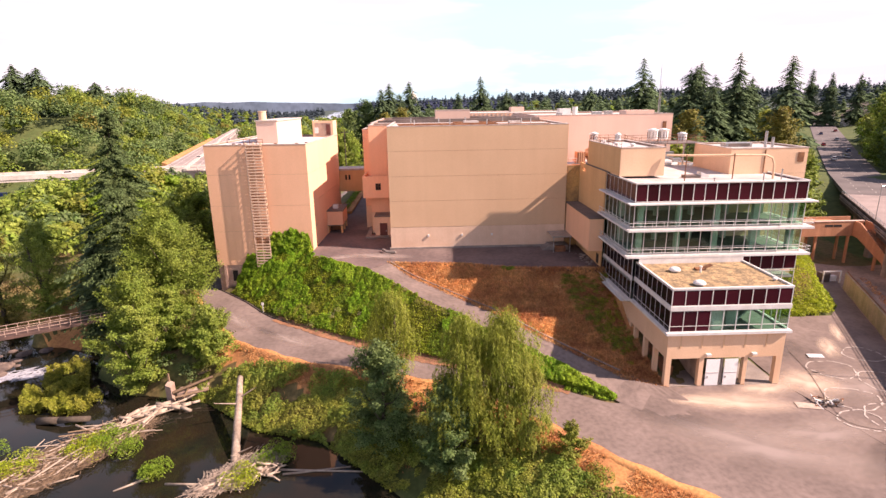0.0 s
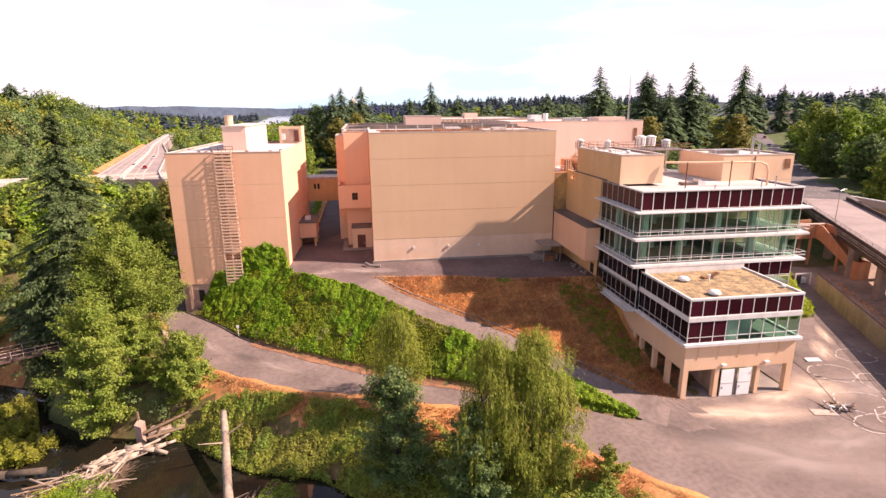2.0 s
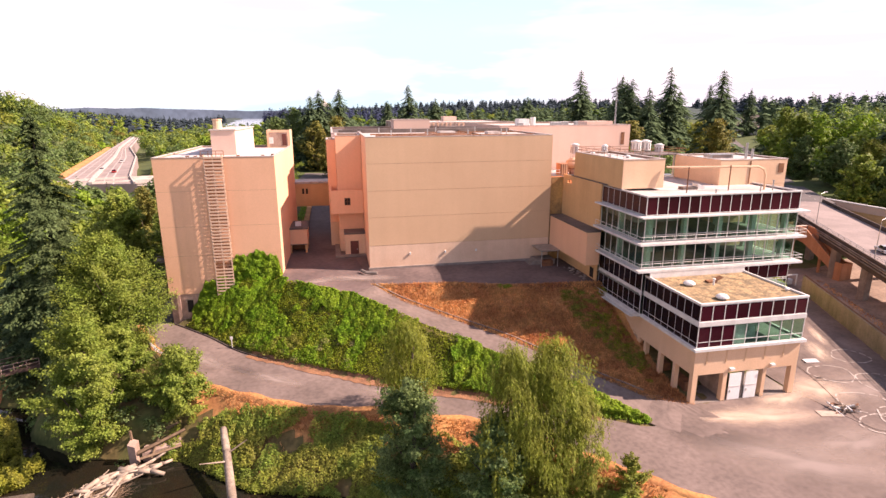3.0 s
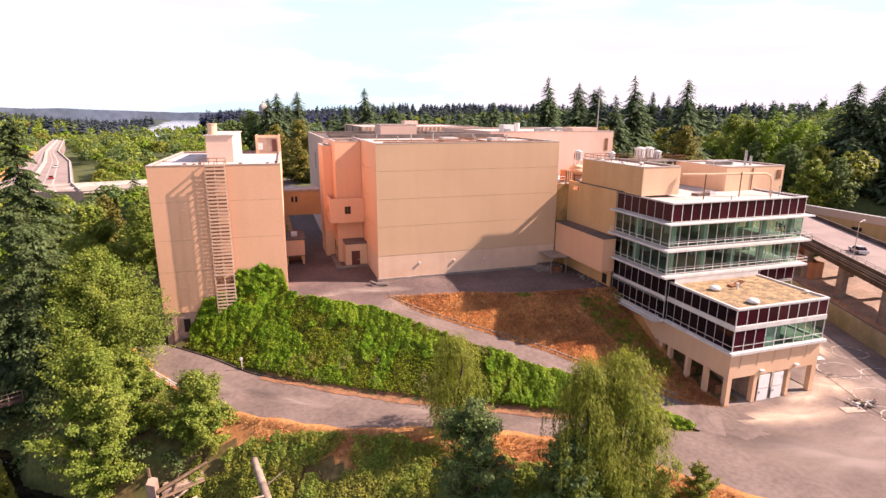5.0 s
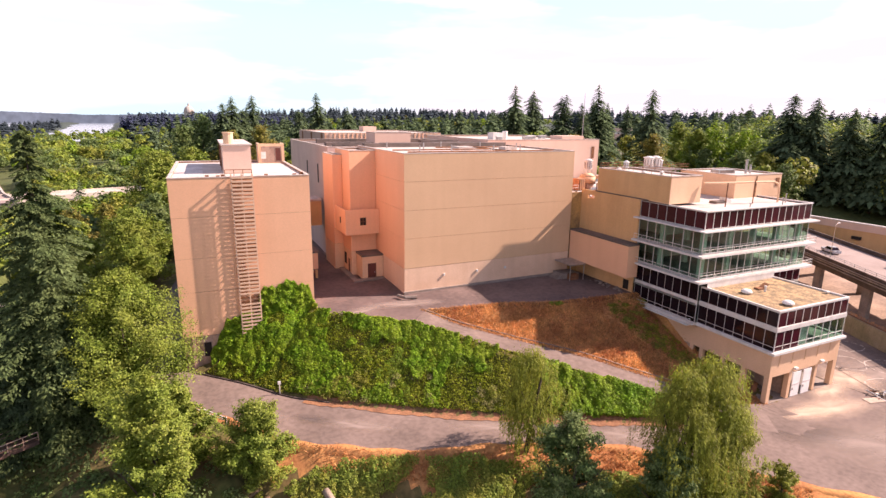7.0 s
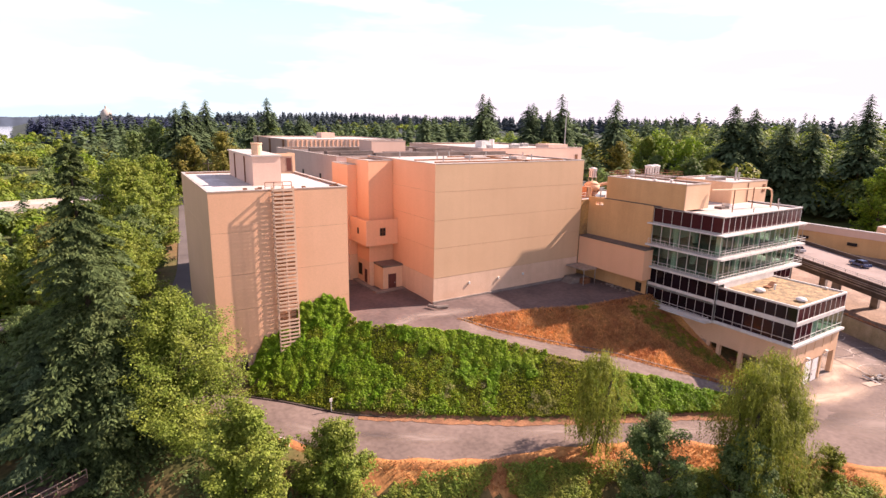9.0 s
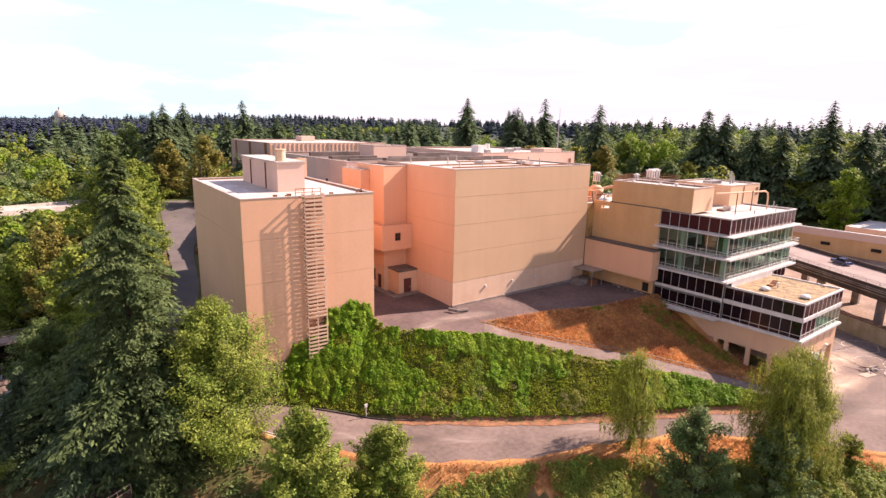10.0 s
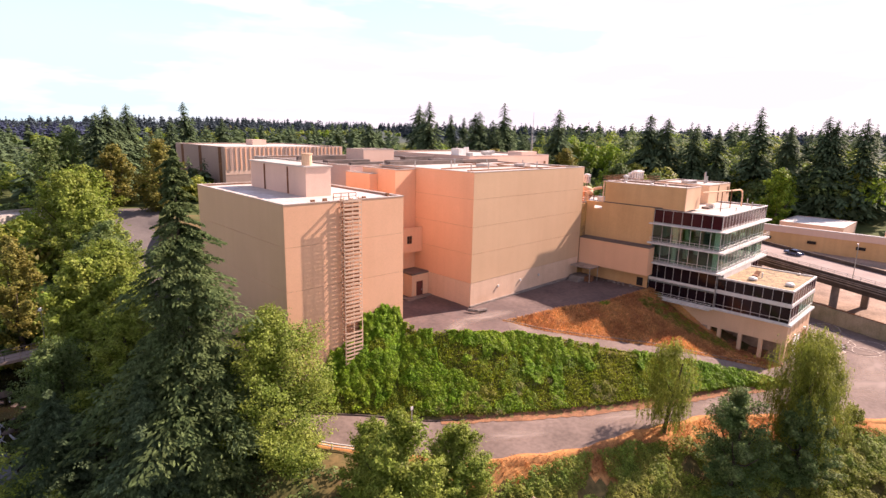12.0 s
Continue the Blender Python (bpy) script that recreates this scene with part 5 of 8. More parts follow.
def fine_fir_quads(x, y, z0, h, rad, rng, arms, per, droop=0.35, start=0.03):
    """A near conifer: many boughs, each set with small flat sprays that hang at the tips."""
    t = start + (1 - start) * rng.uniform(0, 1, arms) ** 1.1
    turn = rng.uniform(0, 6.283, arms)
    lobe = 1 + 0.22 * np.sin(t * 19 + rng.uniform(0, 6)) + 0.16 * np.sin(t * 43 + rng.uniform(0, 6)) + 0.25 * np.sin(2 * turn + 7 * t) * np.cos(turn + 11 * t)
    reach = (rad * (1 - t) ** 0.8 * (0.65 + 0.35 * np.minimum(1, t / 0.2)) * lobe + 0.3) * rng.uniform(0.45, 1.1, arms) * np.where(rng.uniform(0, 1, arms) < 0.1, 1.4, 1.0)
    a = turn
    k = np.repeat(np.arange(arms), per)
    n = len(k)
    f = rng.uniform(0.12, 1, n) ** 0.7
    L = reach[k]
    u = np.stack([np.cos(a[k]), np.sin(a[k]), 0 * f], 1)
    v = np.stack([-np.sin(a[k]), np.cos(a[k]), 0 * f], 1)
    side = rng.normal(size=n) * (0.05 + 0.13 * (1 - f)) * L
    p = np.stack([x + 0 * f, y + 0 * f, z0 + h * t[k]], 1) + u * (L * f)[:, None] + v * side[:, None]
    p[:, 2] += -droop * L * f ** 1.7 + 0.12 * L * np.maximum(0, f - 0.75) - 0.12 * np.abs(side) + rng.normal(size=n) * 0.05
    d = u * rng.uniform(0.4, 1.0, (n, 1)) + v * (np.sign(side) * rng.uniform(0.2, 1.0, n))[:, None] + rng.normal(size=(n, 3)) * 0.25
    d[:, 2] -= droop * (0.4 + 0.8 * f)
    d /= np.linalg.norm(d, axis=1)[:, None]
    w = np.cross(d, np.array([0, 0, 1.0]) + rng.normal(size=(n, 3)) * 0.45)
    w /= np.linalg.norm(w, axis=1)[:, None]
    ln = (0.19 + 0.012 * L)[:, None] * rng.uniform(0.6, 1.4, (n, 1))
    return np.stack([p - d * ln, p + w * ln * 0.40, p + d * ln, p - w * ln * 0.40], 1)


def fir(name, x, y, top, rad, mat, seed, label, levels=26, arms=9, sprays=3, size=1.1, z0=None, gap=0.1, group="", droop=0.35, fine=0):
    rng = np.random.default_rng(seed)
    z0 = land_at(x, y) if z0 is None else z0
    h = top - z0
    t = thing(name, (x, y, z0), label, "tree", group)
    part("trunk", Geo().path([(x, y, z0 - 0.5), (x, y, z0 + h * 0.5), (x, y, z0 + h * 0.95)], 0.013 * h + 0.08, 7, 0.1), BARK, t)
    ob = new("crown", cloud("crown", fine_fir_quads(x, y, z0, h, rad, rng, fine, 150, droop) if fine else fir_quads(x, y, z0, h, rad, rng, levels, arms, sprays, size, gap=gap, droop=droop), mat, (x, y, z0)))
    ob.parent = t
    return t


# beside the river and the lower road
broadleaf("birch_tree", 8.1, 54.6, 14.8, 3.9, BIRCHLEAF, 11, "large drooping olive birch by the lower road", clumps=300, per=150, leaf=0.13, fall=3.6, low=0.2, narrow=0.55)
broadleaf("birch_tree", 10.9, 53.2, 8.6, 2.5, OLIVE, 35, "low olive birch shoots beside the large birch", clumps=120, per=120, leaf=0.12, fall=1.4, low=0.05)
broadleaf("birch_tree", 3.8, 54.6, 14.5, 3.3, BIRCHLEAF, 34, "drooping olive birch beside the larger one", clumps=210, per=130, leaf=0.13, fall=3.2, low=0.2, narrow=0.5)
broadleaf("birch_tree", 1.8, 53.6, 7.6, 4.0, COTTON, 12, "dense dark green tree beside the birch", clumps=150, per=190, leaf=0.15, low=0.05)
broadleaf("birch_tree", -5.2, 68.0, 13.0, 2.9, BIRCHLEAF, 13, "slim drooping olive birch on the road verge", clumps=230, per=90, leaf=0.13, fall=2.8, low=0.18, narrow=0.45)
broadleaf("cottonwood_tree", -5.9, 59.0, 9.8, 4.6, COTTON, 14, "grey-green young cottonwood on the river bank", clumps=150, per=190, leaf=0.15, low=0.02)
broadleaf("maple_tree", -34.4, 78.8, 7.4, 4.7, MAPLE, 15, "round green maple beside the bend of the road", clumps=150, per=190, leaf=0.15, low=0.05)
broadleaf("maple_tree", -47.3, 95.8, 19.4, 8.2, MAPLE, 16, "tall leafy green maple below the tower", clumps=330, per=209, leaf=0.15, low=0.03)
broadleaf("maple_tree", -44.4, 76.8, 13.6, 5.0, MAPLE, 17, "full green maple on the river bank", clumps=230, per=209, leaf=0.15, low=0.03)
broadleaf("maple_tree", -42.0, 83.5, 9.0, 4.2, MAPLE, 18, "green maple at the edge of the road", clumps=150, per=190, leaf=0.15, low=0.03)
fir("cedar_tree", -55.2, 98.8, 36.4, 10.5, CEDAR, 20, "tall grey-green cedar on the river bank", droop=0.38, fine=760)
fir("fir_tree", -60.5, 97.0, 15.0, 5.5, NEEDLE, 21, "dark fir at the water's edge", fine=330)
fir("fir_tree", -66.0, 112.0, 9.5, 6.5, NEEDLE, 220, "low dark fir beside the riverside path", fine=330)
broadleaf("alder_tree", -63.5, 123.0, 12.0, 6.0, COTTON, 221, "dull green alder beside the riverside path", clumps=170, per=190, leaf=0.16, low=0.02)
broadleaf("alder_tree", -56.0, 112.5, 10.5, 4.2, COTTON, 222, "shaded alder below the cedar", clumps=150, per=190, leaf=0.15, low=0.02)
broadleaf("alder_tree", -56.0, 118.0, 17.0, 6.0, MAPLE, 22, "broad green alder behind the cedar", clumps=200, per=209, leaf=0.16, low=0.03)
broadleaf("alder_tree", -58.0, 134.0, 20.0, 7.0, MAPLE, 23, "bright green alder beside the river", clumps=200, per=209, leaf=0.27, low=0.03)
broadleaf("alder_tree", -46.5, 172.0, 19.0, 7.5, COTTON, 243, "dull green alder beside the back road", clumps=150, per=150, leaf=0.3, low=0.03)
broadleaf("alder_tree", -50.4, 153.0, 18.5, 8.6, MAPLE, 24, "broad bright green alder behind the tower", clumps=200, per=190, leaf=0.24, low=0.03)
broadleaf("alder_tree", -45.2, 187.0, 20.5, 7.6, MAPLE, 244, "full green alder beside the back road", clumps=170, per=170, leaf=0.28, low=0.02)
broadleaf("alder_tree", -41.5, 201.0, 19.0, 7.5, MAPLE, 245, "low spreading alder at the bend of the back road", clumps=170, per=170, leaf=0.3, low=0.02)
broadleaf("maple_tree", -60.0, 199.0, 13.5, 5.0, GOLD, 246, "yellowing maple below the highway", clumps=110, per=120, leaf=0.28, low=0.03)
broadleaf("alder_tree", -46.0, 207.0, 27.5, 10.5, MAPLE, 240, "large round alder beside the back road", clumps=220, per=170, leaf=0.34, low=0.03)
broadleaf("maple_tree", -62.5, 165.0, 17.5, 5.5, GOLD, 241, "yellowing maple beside the upper river", clumps=120, per=120, leaf=0.26, low=0.03)
fir("fir_tree", -64.0, 132.0, 8.2, 4.5, NEEDLE, 242, "small dark fir beside the upper footbridge", fine=200)
broadleaf("maple_tree", -85.5, 105.0, 15.5, 5.8, GOLD, 25, "brownish yellowing maple beyond the footbridge", clumps=150, per=190, leaf=0.16, low=0.03)
broadleaf("maple_tree", -75.0, 104.0, 16.0, 6.4, MAPLE, 26, "broad green maple beyond the footbridge", clumps=170, per=190, leaf=0.16, low=0.03)
broadleaf("maple_tree", -78.0, 128.0, 13.0, 6.5, MAPLE, 27, "green maple over the river", clumps=170, per=190, leaf=0.16, low=0.03)
broadleaf("alder_tree", -66.0, 172.0, 14.0, 7.5, MAPLE, 28, "green alder by the upper river", clumps=170, per=190, leaf=0.3, low=0.03)
broadleaf("alder_tree", -84.0, 150.0, 15.0, 8.0, LIME, 29, "bright green alder over the river", clumps=170, per=190, leaf=0.3, low=0.03)
broadleaf("young_tree", 15.0, 50.4, 3.6, 1.9, OLIVE, 30, "small olive sapling on the verge", clumps=60, per=133, leaf=0.10, low=0.02)
tufts_later = [(8, 54.5), (14, 52.5), (18.5, 47), (16, 43), (9, 46), (5, 51)]

broadleaf("maple_tree", 103.0, 157.0, 34.0, 7.0, GOLD, 31, "tall maple turning yellow beside the street", clumps=190, per=90, leaf=0.34, low=0.05)
broadleaf("maple_tree", 98.5, 138.5, 23.5, 5.6, MAPLE, 32, "green maple beside the street", clumps=170, per=90, leaf=0.32, low=0.03)
broadleaf("maple_tree", 88.0, 128.0, 19.0, 5.5, MAPLE, 33, "green maple below the bridge end", clumps=150, per=90, leaf=0.3, low=0.03)
for i, (x, y, top, r, m) in enumerate([(171, 197, 35, 8, MAPLE), (187, 222, 38, 8.5, MAPLE), (178, 207, 29, 6, LIME), (164, 186, 27, 5, COTTON), (156, 163, 27, 7, COTTON), (149.5, 149, 23, 6.5, MAPLE), (165, 160, 27, 7, OLIVE), (157, 146, 24, 6.5, COTTON)]):
    broadleaf("maple_tree", x, y, top, r, m, 140 + i, "full green maple beside the street", clumps=170, per=70, leaf=0.42, low=0.02, group="street trees")
# firs that stand out against the sky
STANDOUT = [(137.7, 278.8, 54.6, 11), (82, 210, 51.4, 10), (108.3, 192, 51.6, 10.5), (108.8, 165, 48.7, 10.5), (-17.4, 285, 46.5, 10), (-7.5, 295, 47.6, 9.5), (-21.5, 283, 43.5, 10), (-12.5, 288, 41, 10), (35.7, 355, 52, 11), (90, 222, 46, 9), (70, 235, 42, 10), 
            (20, 330, 42, 10), (50, 340, 44, 10), (97, 186, 40, 10), (118, 200, 44, 11),
            (183.5, 163.5, 49.5, 11), (186.8, 156.5, 47.7, 11), (191.6, 145.2, 44.0, 11), (195.0, 136.0, 42.6, 11), (199.6, 120.6, 52.9, 11), (203.0, 109.0, 44.5, 11), (205.7, 96.2, 49.3, 11), (206.3, 93.2, 47.7, 11), (207.9, 83.3, 48.2, 11),
            (269.1, 384.9, 55.2, 8), (278.6, 378.2, 52.2, 8), (291.2, 368.6, 51.5, 7),
            (94.0, 193.0, 47.6, 9), (92.3, 193.9, 46.9, 9), (99.4, 190.5, 44.2, 9),
            (-259.8, 370.0, 63.8, 14), (-245.3, 370.0, 61.6, 14), (-250.4, 370.0, 58.6, 14), (-228.8, 370.0, 50.4, 11), (-224.5, 370.0, 47.2, 11), (-210.1, 370.0, 52.2, 11)]
for i, (x, y, top, r) in enumerate(STANDOUT):
    fir("fir_tree", x, y, top, r * 1.12, NEEDLE, 50 + i, "tall dark fir standing above the roofs" if x > -100 else "tall fir on the crest of the wooded hill", levels=74, arms=15, sprays=4, size=1.35, group="firs above the roofs")
for i, (x, y, top, r, m) in enumerate([(178, 104, 27.6, 8, LIME), (205, 86, 28, 8, MAPLE), (199, 108, 25, 7, MAPLE), (-29.6, 288, 38.5, 10, COTTON), (-38, 284, 34, 9, COTTON), (-19, 273, 32, 8, GOLD), (-10, 252, 34.5, 9, GOLD), (-36, 240, 27, 9, MAPLE), (112, 178, 33, 8, OLIVE), (86, 178, 33, 8, GOLD), (72, 190, 30, 9, MAPLE)]):
    broadleaf("maple_tree", x, y, top, r, m, 120 + i, "tall spreading maple among the firs", clumps=170, per=60, leaf=0.45, low=0.03, group="maples among the firs")


def woods(name, spots, mat, label, seed, conifer, leaf=0.9):
    """Far woods as one uncountable growth."""
    rng = np.random.default_rng(seed)
    p = np.array([s[:2] for s in spots])
    z = land(p[:, 0], p[:, 1])
    out = []
    for (x, y, h, r), z0 in zip(spots, z):
        d = math.hypot(x, y)
        if conifer:
            out.append(fir_quads(x, y, z0, h, r, rng, 26 if d < 420 else 13, 9, 2 if d < 420 else 1, 1.15 if d < 420 else 1.7, start=0.05))
            continue
        lumps, per = (24, 28) if d < 300 else ((22, 23) if d < 640 else (8, 12))
        c = rng.normal(size=(lumps, 3))
        c[:, 2] = np.abs(c[:, 2]) * 1.2 - 0.5
        c /= np.linalg.norm(c, axis=1)[:, None]
        c *= rng.uniform(0.55, 1.0, (lumps, 1)) * np.array([r * 0.8, r * 0.8, h * 0.40])
        c += np.array([x, y, z0 + h * 0.55])
        q = rng.normal(size=(lumps, per, 3))
        q[:, :, 2] = np.abs(q[:, :, 2]) * 1.1 - 0.25
        q /= np.linalg.norm(q, axis=2)[:, :, None]
        size = rng.uniform(0.26, 0.5, (lumps, 1, 1)) * r
        pts = (c[:, None, :] + q * size * rng.uniform(0.8, 1.05, (lumps, per, 1))).reshape(-1, 3)
        out.append(leaves_at(pts, leaf * (1.0 if d < 640 else 1.6), rng, lift=0.2, out=q.reshape(-1, 3) * 1.7))
    ob = new(name, cloud(name, np.concatenate(out), mat))
    return tagged(ob, label, "woods", kind="stuff")


def scatter(rng, n, x0, x1, y0, y1, h0, h1, k, keep=lambda x, y: True):
    out = []
    while len(out) < n:
        x, y = rng.uniform(x0, x1), rng.uniform(y0, y1)
        if keep(x, y):
            h = rng.uniform(h0, h1)
            out.append((x, y, h, h * k * rng.uniform(0.8, 1.2)))
    return out


def clear(x, y):
    """Not on a road, roof or lake, nor in the camera's line of view to the street."""
    road = abs((x - 132) - (y - 178) * 0.685) < 22 or abs((x - 76) - (y - 60) * 0.55) < 20
    hwy = -127 - 0.265 * (y - 244) < x < -82 - 0.30 * (y - 244) and y > 225
    hwy2 = abs((y - 204) - 0.5 * (x + 200)) < 16 and x < -20
    roofs = -25 < x < 64 and 60 < y < 236
    gallery = 100 < x < 192 and -10 < y < 140
    sightline = 0.69 * y < x < 0.815 * y and 105 < y < 395
    far = 14 < x < 77 and 236 < y < 340 or -29 < x < -4 and 190 < y < 270
    lake = abs(x - LAKE_X(y) - 8) < 52 + 0.02 * y and 840 < y < 4000
    return not (road or (hwy and y < 700) or hwy2 or roofs or gallery or sightline or far or lake)


rs = np.random.default_rng(7)
near_c = (scatter(rs, 60, 66, 240, 120, 300, 15, 25, 0.30, clear) + scatter(rs, 60, -45, 80, 240, 420, 16, 24, 0.29, clear) + scatter(rs, 75, 192, 330, 20, 260, 18, 27, 0.30, clear)
          + scatter(rs, 5, -100, -62, 200, 300, 10, 17, 0.30, clear) + scatter(rs, 26, -420, -200, 330, 560, 14, 22, 0.30, clear))
mid_c = scatter(rs, 330, -60, 420, 330, 800, 12, 27, 0.30, clear) + scatter(rs, 90, 240, 420, -40, 330, 20, 29, 0.28, clear)
far_c = scatter(rs, 1000, -400, 1500, 800, 2200, 15, 33, 0.36, clear) + scatter(rs, 240, 420, 1500, -100, 900, 20, 32, 0.36, clear) + scatter(rs, 400, -1500, -300, 700, 2600, 16, 24, 0.42, clear) + scatter(rs, 320, -950, -130, 1350, 2400, 14, 24, 0.42, clear)
woods("fir_woods", near_c + mid_c, NEEDLE, "dense dark fir woods behind the brewery", 1, True)
# Heights reach a set skyline, so the band fits the camera's view.
hill_c = [(x, y, 38.5 + 4 * noise.noise((x * 0.03, y * 0.02, 1)) + rs.uniform(-4, 3) - land_at(x, y), rs.uniform(5.5, 8.5)) for x, y in zip(rs.uniform(-125, 115, 230), rs.uniform(850, 960, 230)) if abs(x - LAKE_X(y) - 8) > 60 and x > LAKE_X(y)]
woods("lakeside_fir_woods", hill_c, HAZENEEDLE, "tall firs standing for the far hill, tinted blue with haze", 22, True)
woods("distant_fir_woods", far_c, FARNEEDLE, "distant fir woods along the horizon tinted blue with haze", 2, True)
near_d = (scatter(rs, 110, 64, 230, 110, 330, 10, 19, 0.42, clear) + scatter(rs, 70, -48, 70, 238, 400, 9, 17, 0.45, clear) + scatter(rs, 220, -150, -50, 165, 330, 6, 13, 0.5, clear) + scatter(rs, 90, -200, -40, 290, 480, 7, 14, 0.5, clear)
          + scatter(rs, 130, 190, 290, 20, 260, 13, 23, 0.38, clear) + scatter(rs, 70, -180, -90, 90, 235, 4, 9, 0.6, clear))
hill_d = scatter(rs, 600, -430, -135, 262, 560, 10, 20, 0.46, clear)
west = [q for q in scatter(rs, 520, -720, -120, 560, 1500, 9, 17, 0.5, clear) if q[0] < LAKE_X(q[1]) - 60]
east = scatter(rs, 160, -190, -60, 640, 1500, 14, 26, 0.30, lambda x, y: x > LAKE_X(y) + 75)
woods("shore_fir_woods", east, FARNEEDLE, "dark firs along the lake shore tinted blue with haze", 9, True)
mid_d = west + scatter(rs, 420, -700, 500, 640, 1300, 8, 15, 0.6, clear) + scatter(rs, 380, -420, -60, 480, 1250, 7, 14, 0.6, clear)
HILL_KINDS = [(0.20, MAPLE, "green"), (0.66, COTTON, "dull green"), (0.02, LIME, "bright green"), (0.11, OLIVE, "olive"), (0.01, GOLD, "yellowing")]
KINDS = [(0.46, MAPLE, "green"), (0.26, COTTON, "dull green"), (0.14, LIME, "bright green"), (0.125, OLIVE, "olive"), (0.015, GOLD, "yellowing")]
for name, spots, words, seed, leaf in (("leafy_woods", near_d, "leafy trees behind the roofs and along the valley", 3, 0.76), ("hillside_woods", hill_d, "leafy trees covering the hillside", 30, 0.72), ("distant_leafy_woods", mid_d, "distant leafy trees in the valley", 60, 1.2)):
    pick = np.random.default_rng(seed).uniform(0, 1, len(spots))
    low = 0.0
    for k, (share, mat, hue) in enumerate(HILL_KINDS if name == "hillside_woods" else KINDS):
        woods(name, [s for s, q in zip(spots, pick) if low <= q < low + share], mat, hue + " " + words, seed + k, False, leaf)
        low += share
pop = scatter(rs, 9, 164, 184, 176, 200, 22, 27, 0.13)
woods("poplar_row", pop, LIME, "row of tall bright poplars among the firs", 5, False, 0.6)


def carpet(name, poly, n, size, mat, label, seed, lift=(0.05, 0.5), lumps=0.6, per=1, keep=None):
    """Low growth over a stretch of ground, heaped unevenly."""
    rng = np.random.default_rng(seed)
    p = np.array(poly, float)
    pts = []
    while sum(len(a) for a in pts) < n:
        x, y = rng.uniform(p[:, 0].min(), p[:, 0].max(), n), rng.uniform(p[:, 1].min(), p[:, 1].max(), n)
        m = inside(x, y, np.c_[p, np.zeros(len(p))])
        if keep is not None:
            m &= keep(x, y)
        pts.append(np.stack([x[m], y[m]], 1))
    q = np.concatenate(pts)[:n]
    heap = np.array([noise.noise((a * 0.45, b * 0.45, seed)) + 0.6 * noise.noise((a * 1.3, b * 1.3, seed)) for a, b in q])
    z = land(q[:, 0], q[:, 1]) + np.clip(heap, -0.6, 1) * lumps + lumps * 0.6 + rng.uniform(lift[0], lift[1], n)
    ob = new(name, cloud(name, leaves_at(np.c_[q, z], size, rng, lift=0.5), mat))
    return tagged(ob, label, "plants", kind="stuff")


BANK = [(-38.4, 101.4), (-34.3, 97.4), (-28, 90.9), (-18.6, 83.9), (-11.5, 79.2), (0, 72.8), (13, 66.4), (18.5, 63.0), (23.4, 60.1), (18.7, 65.3), (11.7, 70.5), (4.8, 75.8), (-1.3, 80.3), (-7, 86.1), (-11, 90.1),
        (-17, 94.0), (-22.2, 98.9), (-22.4, 102.2), (-33, 102.2)]


def tufts(name, poly, count, per, rad, leaf, mat, label, seed, gaps=-9.0, grain=0.16, flat=0.75, sink=0.0):
    """Shrubby tufts heaped over a stretch of ground, thick where the growth is thick."""
    rng = np.random.default_rng(seed)
    p = np.array(poly, float)
    got = []
    while len(got) < count:
        x, y = rng.uniform(p[:, 0].min(), p[:, 0].max(), 400), rng.uniform(p[:, 1].min(), p[:, 1].max(), 400)
        for a, b in np.stack([x, y], 1)[inside(x, y, np.c_[p, np.zeros(len(p))])]:
            if noise.noise((a * grain, b * grain, seed * 1.7)) > gaps + rng.normal() * 0.08:
                got.append((a, b))
    q = np.array(got[:count])
    z = land(q[:, 0], q[:, 1])
    pts, outs = [], []
    for (a, b), h in zip(q, z):
        r = rng.uniform(*rad)
        c = rng.normal(size=(max(12, int(per * (2 * r / (rad[0] + rad[1])) ** 2)), 3))
        c[:, 2] = np.abs(c[:, 2])
        c /= np.linalg.norm(c, axis=1)[:, None]
        outs.append(c * 0.8)
        c = c * r * rng.uniform(0.7, 1.05, (len(c), 1))
        c[:, 2] *= flat
        pts.append(c + np.array([a, b, h - sink]))
    ob = new(name, cloud(name, leaves_at(np.concatenate(pts), leaf, rng, lift=0.2, out=np.concatenate(outs)), mat))
    return tagged(ob, label, "plants", kind="stuff")


def mounds(x, y, cell, seed):
    """Rounded heaps of many sizes, close together: their height over the ground, 0 to 1."""
    best = np.zeros_like(x)
    i0, j0 = np.floor(x / cell).astype(int), np.floor(y / cell).astype(int)
    for di in (-1, 0, 1):
        for dj in (-1, 0, 1):
            i, j = i0 + di, j0 + dj
            h = np.sin(i * 127.1 + j * 311.7 + seed * 17.3) * 43758.5453
            a = h - np.floor(h)
            b = (h * 7.13) - np.floor(h * 7.13)
            c = (h * 3.71) - np.floor(h * 3.71)
            r = 0.55 + 0.5 * c
            d2 = (x / cell - i - a) ** 2 + (y / cell - j - b) ** 2
            best = np.maximum(best, np.sqrt(np.maximum(0, r * r - d2)) * (0.55 + 0.45 * b))
    return best


